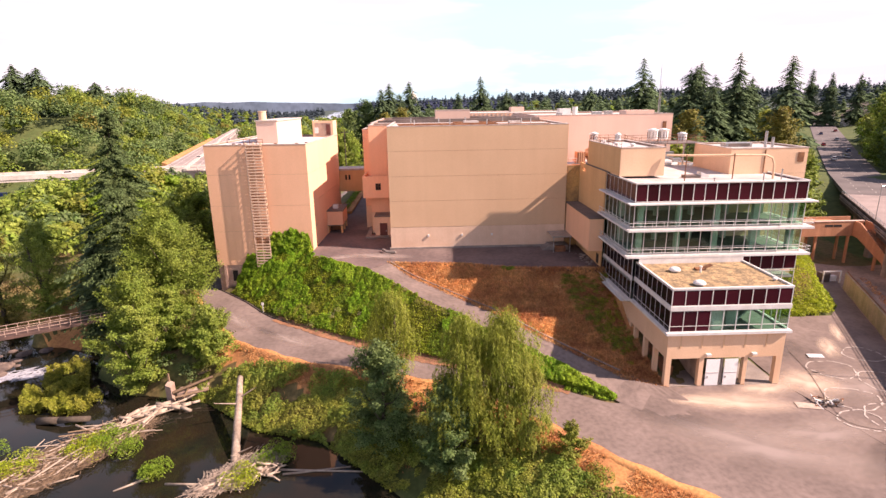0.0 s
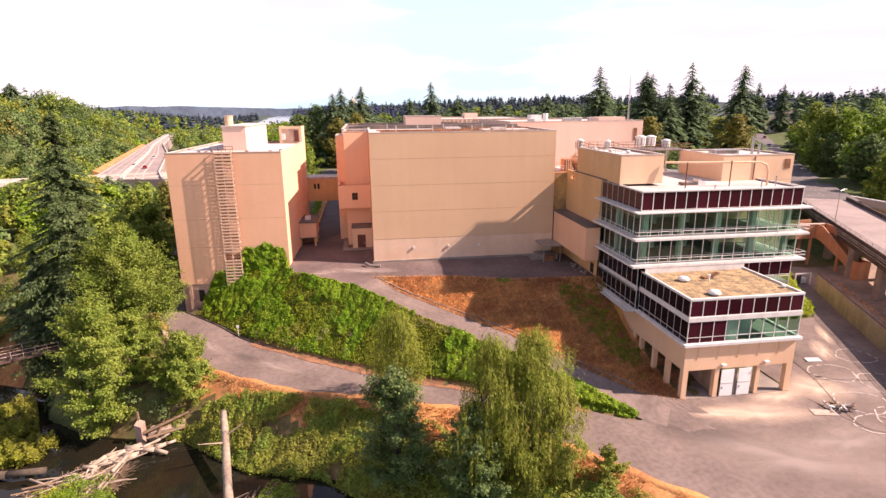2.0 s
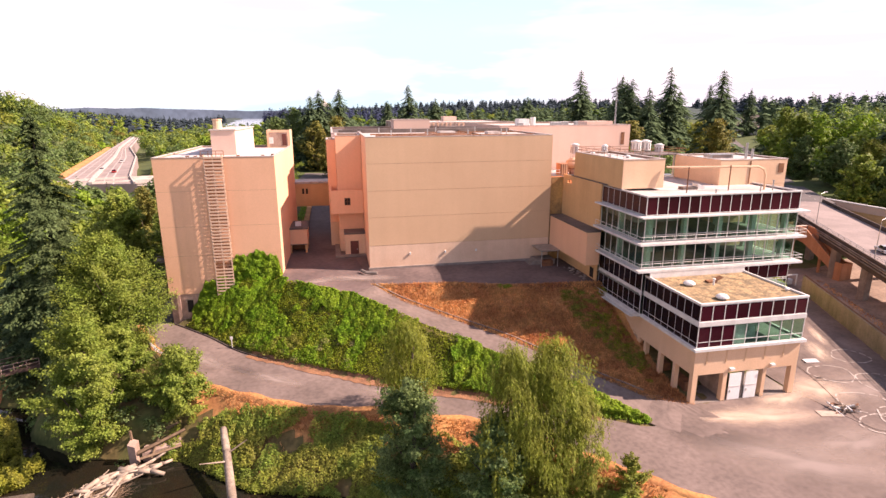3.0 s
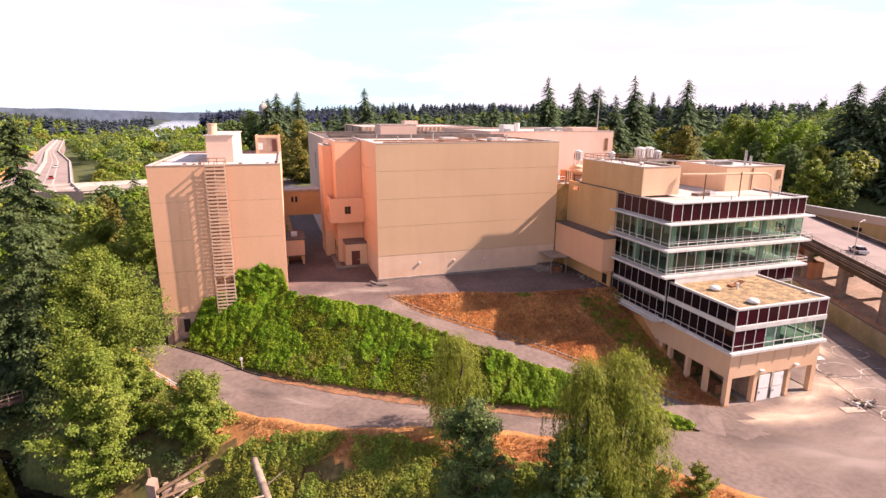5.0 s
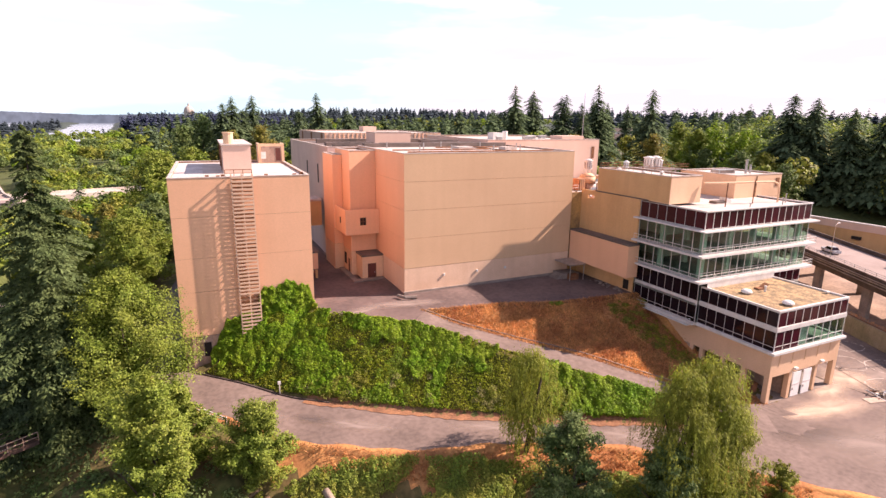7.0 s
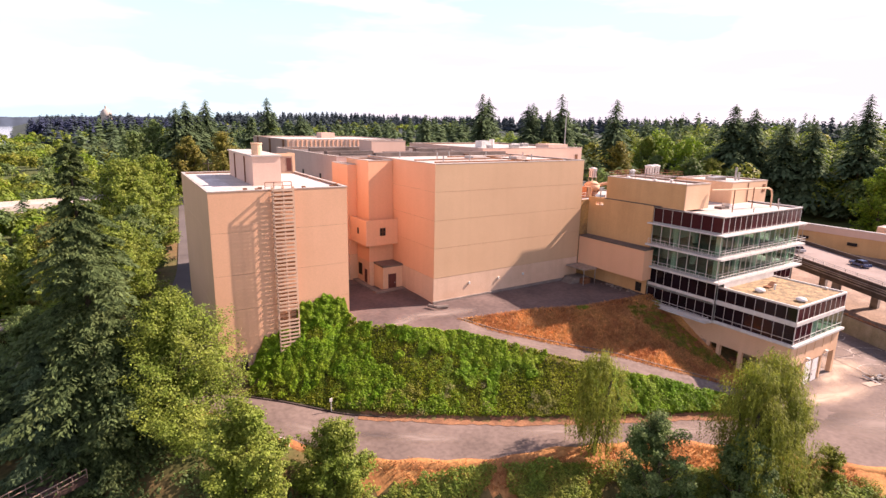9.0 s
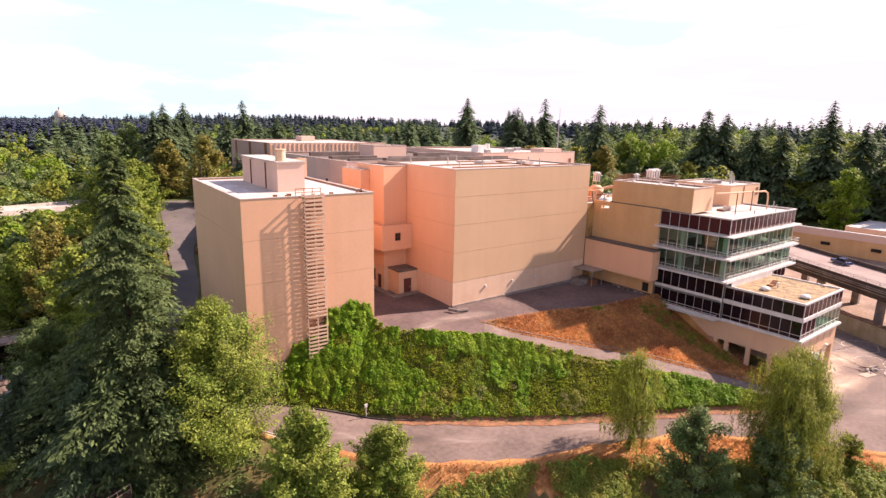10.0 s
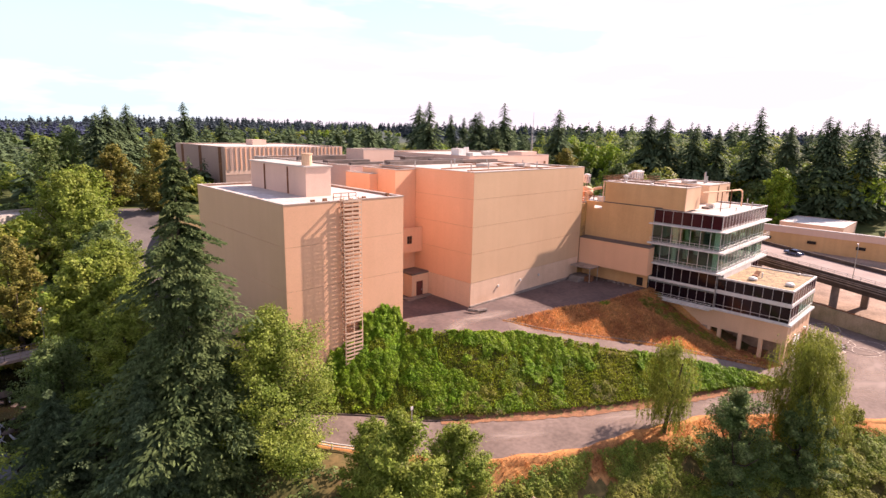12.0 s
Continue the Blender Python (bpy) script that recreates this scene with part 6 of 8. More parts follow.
def heaped(name, poly, n, size, mat, label, seed, tall=0.8, cell=2.2, fine=0.8, gaps=-9.0, grain=0.25, deep=0.35, weight=None):
    """Leafy growth heaped over a stretch of ground, its leaves facing out of the heaps."""
    rng = np.random.default_rng(seed)
    p = np.array(poly, float)
    got, count = [], 0
    while count < n:
        x, y = rng.uniform(p[:, 0].min(), p[:, 0].max(), n), rng.uniform(p[:, 1].min(), p[:, 1].max(), n)
        m = inside(x, y, np.c_[p, np.zeros(len(p))])
        if weight is not None:
            m &= rng.uniform(0, 1, n) < weight(x, y)
        x, y = x[m], y[m]
        if gaps > -9:
            k = np.array([noise.noise((u * grain, v * grain, seed * 1.7)) + 0.5 * noise.noise((u * grain * 3, v * grain * 3, seed)) for u, v in zip(x, y)]) > gaps
            x, y = x[k], y[k]
        got.append(np.stack([x, y], 1))
        count += len(x)
    q = np.concatenate(got)[:n]
    x, y = q.T

    def height(u, v):
        return tall * (0.7 * mounds(u, v, cell, seed) + 0.45 * mounds(u + 40, v + 9, fine, seed + 1))

    e = 0.12
    h = height(x, y)
    g = land(x, y)
    slope_x = (height(x + e, y) - h + land(x + e, y) - g) / e
    slope_y = (height(x, y + e) - h + land(x, y + e) - g) / e
    out = np.stack([-slope_x, -slope_y, np.ones(n)], 1)
    out /= np.linalg.norm(out, axis=1)[:, None]
    z = g + h - rng.uniform(0, 1, n) ** 2 * deep + 0.04
    ob = new(name, cloud(name, leaves_at(np.c_[q, z] + rng.normal(size=(n, 3)) * 0.03, size, rng, lift=0.2, out=out * 1.1), mat))
    return tagged(ob, label, "plants", kind="stuff")


def upper(x, y):
    """Thicker towards the crest of the bank and along its tail."""
    d0, _ = nearest(x, y, BANK_LOW)
    d1, _ = nearest(x, y, BANK_HIGH)
    return np.clip(0.15 + 1.15 * d0 / (d0 + d1 + 1e-6) + 0.6 * smooth(-4, 8, x), 0, 1)


carpet("ivy_bank", BANK, 60000, 0.14, GROUNDIVY, "low yellow-green creeper covering the bank", 41, lumps=0.3, lift=(0.02, 0.3))
heaped("ivy_heaps", BANK, 80000, 0.15, IVY, "heaped glossy green ivy and brambles on the bank", 42, tall=1.05, cell=1.6, fine=0.65, gaps=-0.08, grain=0.22, deep=0.4, weight=upper)
LOWBANK = [(-30, 93), (-27, 90.2), (-18.6, 84.1), (-11.5, 79.4), (-2, 74.2), (-3, 77), (-12, 84), (-20, 88.5)]
TIP = [(17.5, 63.4), (20.5, 61.6), (23.0, 60.0), (23.7, 60.6), (22.6, 62.0), (19.5, 64.4)]
tufts("hedge_tip", TIP, 60, 90, (0.3, 0.6), 0.12, IVY, "low ivy at the tip of the hedge", 38)
TAIL = [(6, 69.6), (13, 66.3), (18.5, 63.0), (23.4, 60.1), (18.7, 65.2), (11.7, 70.4), (4.8, 75.4)]
heaped("hedge_tail", TAIL, 16000, 0.13, IVY, "low trimmed ivy hedge tapering beside the drive", 40, tall=1.15, cell=1.5, fine=0.6)
heaped("green_brambles", BANK, 15000, 0.11, LIME, "bright young bramble shoots among the ivy", 39, tall=0.75, cell=1.4, fine=0.5, gaps=0.16)
tufts("dry_brambles", LOWBANK, 70, 90, (0.4, 0.9), 0.12, OLIVE, "olive brambles along the foot of the bank", 43, gaps=0.1)
tufts("pale_weeds", LOWBANK, 46, 80, (0.35, 0.8), 0.10, PALEWEED, "pale seeding weeds at the foot of the bank", 36, gaps=0.15, grain=0.3)
# ivy climbing the foot of the tower
rng = np.random.default_rng(44)
wx = rng.uniform(-37.6, -22.2, 30000)
top_z = np.interp(wx, [-37.6, -36.5, -35, -33.4, -30.5, -30.2, -28, -25.5, -23, -22.2], [3.5, 5.5, 8.2, 9.0, 9.4, 12.4, 12.9, 13.5, 12.2, 9.4]) + 0.25 * np.sin(wx * 2.1) + 0.2 * np.sin(wx * 5.7)
low_z = land(wx, 0 * wx + 101.8) - 0.2
f = rng.uniform(0, 1, len(wx))
wz = low_z + (top_z - low_z) * f
lump = np.array([noise.noise((a * 1.4, b * 1.4, 3.3)) for a, b in zip(wx, wz)])
depth = rng.uniform(0.3, 1, len(wx)) * (0.65 * (1 - f) + 0.25) * np.clip(1 + 1.1 * lump, 0.2, 2)
ok = top_z > low_z
wall_ivy = new("wall_ivy", cloud("wall_ivy", leaves_at(np.stack([wx, 102.7 - 0.035 * (wx + 22) - depth, wz], 1)[ok], 0.15, rng, lift=0.1, out=np.stack([0.5 * np.sin(wx * 3.1), -0.9 + 0 * wx, 0.45 + 0.3 * np.sin(wz * 2.7 + wx)], 1)[ok]), IVY))
tagged(wall_ivy, "green ivy climbing the foot of the tower wall", "plants", kind="stuff")

# dry grass on the slope and verges, with its green patches
def blades(name, pts, mat, label, seed, tall=0.3):
    rng = np.random.default_rng(seed)
    n = len(pts)
    z = land(pts[:, 0], pts[:, 1])
    p = np.c_[pts, z]
    a = rng.uniform(0, 6.283, n)
    s = np.stack([np.cos(a), np.sin(a), 0 * a], 1) * (0.05 * rng.uniform(0.6, 1.5, (n, 1)))
    hgt = tall * rng.uniform(0.5, 1.3, (n, 1))
    tip = p + np.array([0, 0, 1.0]) * hgt + rng.normal(size=(n, 3)) * np.array([0.2, 0.2, 0])
    ob = new(name, cloud(name, np.stack([p - s, p + s, tip + s * 0.3, tip - s * 0.3], 1), mat))
    return tagged(ob, label, "grass", kind="stuff")


def spread_in(poly, n, seed, gaps=-9.0, grain=0.2):
    rng = np.random.default_rng(seed)
    p = np.array([q[:2] for q in poly], float)
    x, y = rng.uniform(p[:, 0].min(), p[:, 0].max(), n * 3), rng.uniform(p[:, 1].min(), p[:, 1].max(), n * 3)
    m = inside(x, y, np.c_[p, np.zeros(len(p))])
    q = np.stack([x[m], y[m]], 1)[:n]
    if gaps > -9:
        q = q[[noise.noise((a * grain, b * grain, seed)) > gaps for a, b in q]]
    return q


blades("dry_slope_grass", spread_in(DRYBANK, 52000, 45), DRYBLADE, "dry rust-orange grass over the slope", 45)
GREENPATCH = [(22, 86.5), (30, 86.5), (30.2, 67), (27, 68), (24.5, 76), (22, 82)]
tufts("slope_grass", GREENPATCH, 170, 70, (0.35, 0.8), 0.11, OLIVE, "low olive grass on the slope beside the office wall", 35, gaps=-0.05, flat=0.5)
tufts("slope_weeds", GREENPATCH, 90, 60, (0.3, 0.6), 0.10, GROUNDIVY, "green weeds on the dry slope beside the office wall", 46, gaps=0.05)
tufts("terrace_weed", [(13, 88.0), (14.5, 88.0), (14.5, 89), (13, 89)], 5, 90, (0.4, 0.8), 0.14, LIME, "single green bush at the edge of the terrace", 47)
VERGEBAND = [(-32, 82), (-24, 76.3), (-16, 72.1), (-8.8, 70), (3.5, 64.6), (11.2, 57.4), (15, 53), (20, 48), (24, 44), (33, 35), (30, 31), (20, 42), (12, 50), (6, 57), (-2, 62.5), (-12, 67.5), (-22, 72), (-31, 78)]
WASH = [(x, y) for x, y in wash_out[::3]] + [(x, y) for x, y in wash_in[::3]][::-1]
blades("road_edge_grass", spread_in(WASH, 16000, 58, gaps=-0.05, grain=0.5), DRYBLADE, "short dry grass at the edge of the road", 58, tall=0.18)
blades("verge_grass", spread_in(VERGEBAND, 44000, 48, gaps=-0.2), DRYBLADE, "dry orange grass along the road verge", 48)
RIVERBANK = [(-33, 79), (-22, 73.5), (-12, 69.5), (-2, 64.5), (7, 57), (13, 50.5), (19, 44), (26, 36), (20, 30), (8, 36), (2, 44), (-5, 53), (-14, 61.5), (-23, 64.5), (-32, 72), (-37, 75)]
tufts("sapling_shrubs", tufts_later, 70, 130, (0.5, 1.2), 0.11, OLIVE, "olive shrubs round the sapling on the verge", 55)
heaped("bank_shrubs", RIVERBANK, 80000, 0.14, OLIVE, "olive green shrubs on the river bank", 49, tall=1.5, cell=3.0, fine=0.9, gaps=-0.36, grain=0.16, deep=0.5)
heaped("bank_brambles", RIVERBANK, 34000, 0.14, MAPLE, "green brambles on the river bank", 50, tall=1.7, cell=2.4, fine=0.8, gaps=0.08, grain=0.13, deep=0.5)
blades("bank_grass", spread_in(RIVERBANK, 7000, 51, gaps=0.1), DRYBLADE, "dry grass between the shrubs of the bank", 51, tall=0.4)
WOODBANK = [(-38, 80), (-34, 75), (-44, 74), (-54, 80), (-62, 90), (-64, 130), (-64, 175), (-50, 175), (-48.5, 105), (-44, 92)]
tufts("wooded_bank_growth", WOODBANK, 420, 70, (0.6, 1.6), 0.22, COTTON, "shaded undergrowth below the bank trees", 52)
SIDEBANK = [(47, 81), (62, 85.3), (69.3, 85.4), (72.9, 89.2), (76.2, 96), (79, 104), (74, 106), (60, 98), (52, 95), (47, 92)]
carpet("yard_ivy", SIDEBANK, 42000, 0.14, CREEPER, "bright green creeper on the bank behind the yard", 53, lumps=0.5)
tufts("yard_hedge", [(62, 85.6), (69.2, 86), (72.6, 90), (75.8, 97), (73, 97), (69.5, 90.5), (62, 87.8)], 75, 110, (0.7, 1.3), 0.2, CREEPER, "rounded green hedge at the edge of the yard", 54)


heaped("alley_hedge", [(-21.95, 137), (-20.4, 137), (-20.4, 196), (-21.95, 196)], 9000, 0.16, LIME, "low green hedge along the alley beside the tower", 56, tall=1.6, cell=2.0)


# ---- roads and bridges beyond ----
def slab_road(pts, w, th, parent, mat, name="deck"):
    """A deck along a line of (x, y, z), w wide."""
    g = Geo()
    for (ax, ay, az), (bx, by, bz) in zip(pts, pts[1:]):
        n = Vector((-(by - ay), bx - ax, 0)).normalized() * w / 2
        g.prism([(ax - n.x, ay - n.y), (bx - n.x, by - n.y), (bx + n.x, by + n.y), (ax + n.x, ay + n.y)], [az - th, bz - th, bz - th, az - th], [az, bz, bz, az])
    return part(name, g, mat, parent)


viaduct = thing("road_bridge", (85, 80, 2), "concrete road bridge on tall piers beside the yard", "bridge")
V = [(62.0, 30, 8.8), (77.6, 60, 9.0), (119.2, 140, 10.5)]
u = (Vector(V[2]) - Vector(V[1])).normalized()
nrm = Vector((-u.y, u.x, 0)).normalized()


def along(s, off, z=0.0):
    """A place s metres along the bridge from its second mark, off metres to its near side."""
    p = Vector(V[1]) + u * s + nrm * off
    return (p.x, p.y, p.z + z)


def strip(o0, o1, z0, z1, s0=-34, s1=92):
    a, b, c, d = along(s0, o0), along(s1, o0), along(s1, o1), along(s0, o1)
    return Geo().prism([d[:2], c[:2], b[:2], a[:2]], [d[2] + z0, c[2] + z0, b[2] + z0, a[2] + z0], [d[2] + z1, c[2] + z1, b[2] + z1, a[2] + z1])


part("deck", strip(6.2, -6.2, -0.4, 0), ROADWAY, viaduct)
for off, h in ((6.75, -0.35), (6.75, -0.75), (6.72, -1.3)):
    part("conduit", Geo().tube(along(-34, off, h), along(92, off, h), 0.13, n=6), CONCRETE, viaduct, "grey conduit pipe along the girder")
# Deeper than the far girder so its dark face takes in the shade below.
part("girder", strip(6.45, 5.7, -2.5, -0.405), CONCRETE_DK, viaduct)
part("girder", strip(-5.7, -6.45, -1.9, -0.405), CONCRETE_DK, viaduct)
part("parapet", strip(6.5, 6.21, -0.8, 0.35), CONCRETE_DK, viaduct)
part("parapet", strip(-6.21, -6.5, -0.8, 0.9), CONCRETE_DK, viaduct)
rails = Geo()
for h in (0.75, 1.1):
    rails.tube(along(-34, 6.35, h), along(92, 6.35, h), 0.05, n=5)
for i in range(43):
    rails.tube(along(-34 + 3 * i, 6.35, 0.3), along(-34 + 3 * i, 6.35, 1.1), 0.05, n=5)
part("railing", rails, STEEL, viaduct)
for i in range(8):
    s = -28 + 15 * i
    for off in (5.0, -5.0):
        x, y, z = along(s, off, -1.9)
        part("pier", Geo().box(x - 0.7, y - 0.7, land_at(x, y) - 0.3, x + 0.7, y + 0.7, z), CONCRETE, viaduct)
    a, b = along(s, 5.7, -1.9), along(s, -5.7, -1.9)
    part("crossbeam", Geo().tube(a, b, 0.55, n=4), CONCRETE_DK, viaduct)


def street_lamp(x, y, z, h=7.5, arm=(1.6, 0.4)):
    t = thing("street_lamp", (x, y, z), "slender grey street lamp with a curved arm", "lamp", "street lamps")
    part("pole", Geo().tube((x, y, z), (x, y, z + h), 0.09, 0.06, 6), STEEL, t)
    a = part("arm", Geo().tube((x, y, z + h), (x + arm[0], y + arm[1], z + h + 0.3), 0.05, n=5), STEEL, t)
    part("lamp_head", Geo().box(x + arm[0] - 0.3, y + arm[1] - 0.15, z + h + 0.2, x + arm[0] + 0.4, y + arm[1] + 0.15, z + h + 0.38), WHITE, a)


for s in (-2, 28, 58):
    street_lamp(*along(s, 6.0, 0.0))

avenue = Geo()
AV = [(float(x), float(y), float(z)) for x, y, z in zip(AV_X, AV_Y, AV_Z)]


def on_avenue(y):
    return Vector((float(np.interp(y, AV_Y, AV_X)), y, float(np.interp(y, AV_Y, AV_Z))))


for (ax, ay, az), (bx, by, bz) in zip(AV, AV[1:]):
    n = Vector((-(by - ay), bx - ax, 0)).normalized() * 7.4
    avenue.prism([(ax - n.x, ay - n.y), (bx - n.x, by - n.y), (bx + n.x, by + n.y), (ax + n.x, ay + n.y)], [az - 1.2, bz - 1.2, bz - 1.2, az - 1.2], [az, bz, bz, az])
solid("avenue", avenue, STREET, "wide pale street running off between the trees", "road", kind="structure")


def car(x, y, z, turn, paint, label):
    t = thing("car", (x, y, z), label, "car", "cars on the roads")
    body = new("body", Geo().box(-2.2, -0.88, 0.28, 2.2, 0.88, 0.85).mesh("body", paint))
    g = Geo()
    g.v = [(-1.7, -0.8, 0.85), (1.1, -0.8, 0.85), (1.1, 0.8, 0.85), (-1.7, 0.8, 0.85), (-1.1, -0.65, 1.42), (0.4, -0.65, 1.42), (0.4, 0.65, 1.42), (-1.1, 0.65, 1.42)]
    g.f = [[3, 2, 1, 0], [4, 5, 6, 7], [0, 1, 5, 4], [1, 2, 6, 5], [2, 3, 7, 6], [3, 0, 4, 7]]
    cab = new("cabin", g.mesh("cabin", DARKPANE))
    roof = new("roof", Geo().box(-1.1, -0.66, 1.42, 0.4, 0.66, 1.47).mesh("roof", paint))
    wheel = Geo().tube((0, -0.1, 0), (0, 0.1, 0), 0.33, n=10).mesh("wheel", DARK)
    rim_mesh = Geo().tube((0, -0.11, 0), (0, 0.11, 0), 0.19, n=8).mesh("rim", STEEL)
    for dy in (-0.6, 0.6):
        lamp = new("headlight", Geo().box(2.19, dy - 0.2, 0.55, 2.23, dy + 0.2, 0.72).mesh("headlight", WHITE))
        lamp.parent = body
    for ob in (body, cab, roof):
        ob.parent = t
    for dx in (-1.35, 1.35):
        for dy in (-0.82, 0.82):
            w = new("wheel", wheel)
            w.parent, w.location = t, (dx, dy, 0.33)
            rim = new("rim", rim_mesh)
            rim.parent = w
    t.rotation_euler = (0, 0, turn)


BLUE = material("blue_car_paint", (0.05, 0.08, 0.18), rough=0.25, bump=0, spec=0.5)
SILVER = material("silver_car_paint", (0.5, 0.52, 0.55), rough=0.25, bump=0, spec=0.5)
REDPAINT = material("red_car_paint", (0.4, 0.03, 0.03), rough=0.3, bump=0, spec=0.5)
turn_v = math.atan2(u.y, u.x)
x, y, z = along(20, -2.5, 0.02)
car(x, y, z, turn_v, BLUE, "dark blue car on the road bridge")
x, y, z = along(34, 2.0, 0.02)
car(x, y, z, turn_v, SILVER, "silver car on the road bridge")
c = on_avenue(222)
car(c.x + 1.5, c.y, c.z + 0.1, turn_v, SILVER, "silver car far along the street")

for i, (s, off) in enumerate([(0.15, -3), (0.3, 3), (0.42, -4), (0.55, 2), (0.7, -3), (0.8, 4)]):
    c = on_avenue(186 + 187 * s)
    car(c.x + off, c.y - off * 0.6, c.z + 0.1, math.atan2(69, 44), (SILVER, BLUE, REDPAINT)[i % 3], "small car far along the street")
marks = Geo()
for (ax, ay, az), (bx, by, bz) in zip(AV, AV[1:]):
    n = 2
    d = Vector((bx - ax, by - ay, bz - az))
    w = Vector((-d.y, d.x, 0)).normalized() * 0.07
    for k in range(n):
        for off in (0.0, 3.8, -3.8):
            p, q = Vector((ax, ay, az)) + d * (k / n), Vector((ax, ay, az)) + d * ((k + 0.25) / n)
            o = Vector((-d.y, d.x, 0)).normalized() * off
            p, q = p + o, q + o
            marks.prism([(p.x - w.x, p.y - w.y), (q.x - w.x, q.y - w.y), (q.x + w.x, q.y + w.y), (p.x + w.x, p.y + w.y)], [p.z, q.z, q.z, p.z], [p.z + 0.02, q.z + 0.02, q.z + 0.02, p.z + 0.02])
solid("lane_marks", marks, PALECON, "dashed white lane marks on the street", "marking", kind="stuff")



def house(x, y, turn, w, d, h, roof_mat, label):
    z = land_at(x, y)
    t = thing("house", (x, y, z), label, "house", "houses along the street")
    def put(name, g, m, under=t):
        ob = new(name, g.mesh(name, m))
        ob.parent = under
        return ob
    put("wall", Geo().box(-w / 2, -d / 2, -1.0, w / 2, d / 2, h), WHITE)
    g = Geo()
    r, o = d * 0.33, 0.5
    g.v = [(-w / 2 - o, -d / 2 - o, h), (w / 2 + o, -d / 2 - o, h), (w / 2 + o, d / 2 + o, h), (-w / 2 - o, d / 2 + o, h), (-w / 2 - o, 0, h + r), (w / 2 + o, 0, h + r)]
    g.f = [[0, 1, 5, 4], [2, 3, 4, 5], [0, 4, 3], [1, 2, 5], [3, 2, 1, 0]]
    put("roof", g, roof_mat)
    for k in (-0.3, 0.05, 0.3):
        put("window", Geo().box(w * k - 0.7, -d / 2 - 0.06, h * 0.45, w * k + 0.7, -d / 2 - 0.01, h * 0.8), DARK)
    put("chimney", Geo().box(w * 0.2, -0.4, h, w * 0.2 + 0.8, 0.4, h + r + 0.9), BARE)
    t.rotation_euler = (0, 0, turn)


for hx, hy, hr, hw_, hd, hh, hm in ((294, 372, -0.7, 15, 9, 5.5, CONCRETE), (316, 398, -0.7, 13, 9, 6.0, ROOF_DARK), (300, 412, -0.5, 14, 9, 5.0, CONCRETE), (337, 420, -0.7, 15, 10, 6.5, ROOF_DARK), (276, 420, -0.6, 12, 8, 5.0, ROOF_DARK)):
    house(hx, hy, hr, hw_, hd, hh, hm, "pale house with a pitched roof at the end of the street")

# terracotta gallery over the tracks beyond the road bridge
gal = thing("terracotta_gallery", (140, 95, 4), "long terracotta concrete gallery beyond the road bridge", "building")
ga, gb = Vector((137.5, 168, 0)), Vector((142, 10, 0))
gu = (gb - ga).normalized()
gn = Vector((-gu.y, gu.x, 0))
L = (gb - ga).length


def gstrip(o0, o1, z0, z1):
    p = [ga + gn * o0, gb + gn * o0, gb + gn * o1, ga + gn * o1]
    return Geo().prism([q[:2] for q in p], z0, z1)


part("wall", gstrip(-5, 5, 1, 8.2), PEACH_DARK, gal)
part("parapet", gstrip(-5.2, -4.7, 8.2, 10.2), PINK_PALE, gal)
part("roof", gstrip(-4.7, 5, 8.2, 8.6), ROADWAY, gal)
part("coping", gstrip(-5.35, -4.55, 10.2, 10.5), WHITE, gal)
for i in range(11):
    c = ga + gu * (8 + 13 * i) + gn * -5.05
    part("opening", Geo().box(c.x - 0.5, c.y - 1.2, 5.6, c.x + 0.3, c.y + 1.2, 6.5), DARK, gal)
for i, (x0, y0, x1, y1, z) in enumerate([(156, 40, 182, 66, 9.4), (160, 78, 184, 98, 8.6), (154, 6, 186, 34, 9.2)]):
    block("white_roofed_shed", x0, y0, x1, y1, [3, z], [PINK_PALE], "low pale shed with a white roof", roof=WHITE, parapet=0.1)

# terracotta gallery from behind the office to the road bridge, with its stair
def slab_x(x0, x1, poly):
    """A solid between x0 and x1 with the outline poly in (y, z)."""
    g = Geo()
    n = len(poly)
    g.v = [(x0, y, z) for y, z in poly] + [(x1, y, z) for y, z in poly]
    g.f = [list(range(n)), list(range(n, 2 * n))[::-1]] + [[i, i + n, (i + 1) % n + n, (i + 1) % n] for i in range(n)]
    return g


ramp = thing("terracotta_walkway", (78, 115, 0.2), "terracotta concrete walkway with a stair down beside the road bridge", "walkway")
part("wall", Geo().box(60, 114, 6.6, 96.4, 114.35, 9.9), RAMP, ramp)
part("wall", Geo().box(60, 118, 6.6, 96.4, 118.35, 10.1), RAMP, ramp)
part("floor", Geo().box(60, 114.35, 6.6, 96.4, 118, 7.2), RAMP, ramp)
part("roof", Geo().box(60, 114.36, 9.3, 91.5, 117.99, 9.6), RAMP, ramp)
part("coping", Geo().box(60, 113.9, 9.903, 96.4, 114.5, 10.05), PINK_PALE, ramp)
for x in (83.6, 88.6, 90.6):
    part("slot", Geo().box(x - 0.9, 113.96, 8.7, x + 0.9, 113.997, 9.2), DARK, ramp)
flank = [(114.0, 10.0), (112.2, 9.8), (105.0, 5.0), (103.5, 4.2), (101.6, 4.2), (101.6, 0.1), (104.0, 0.1), (104.3, 1.6), (105.2, 2.8), (112.4, 6.4), (114.0, 6.7)]
part("stair_side", slab_x(94.2, 94.5, flank), RAMP, ramp)
part("stair_side", slab_x(96.7, 97.0, flank), RAMP, ramp)
part("stair_front", Geo().box(94.5, 101.6, 0.1, 96.7, 101.95, 4.2), RAMP, ramp)
step = Geo().box(-1.09, -0.2, -0.28, 1.09, 0.2, 0.0).mesh("step", RAMP)
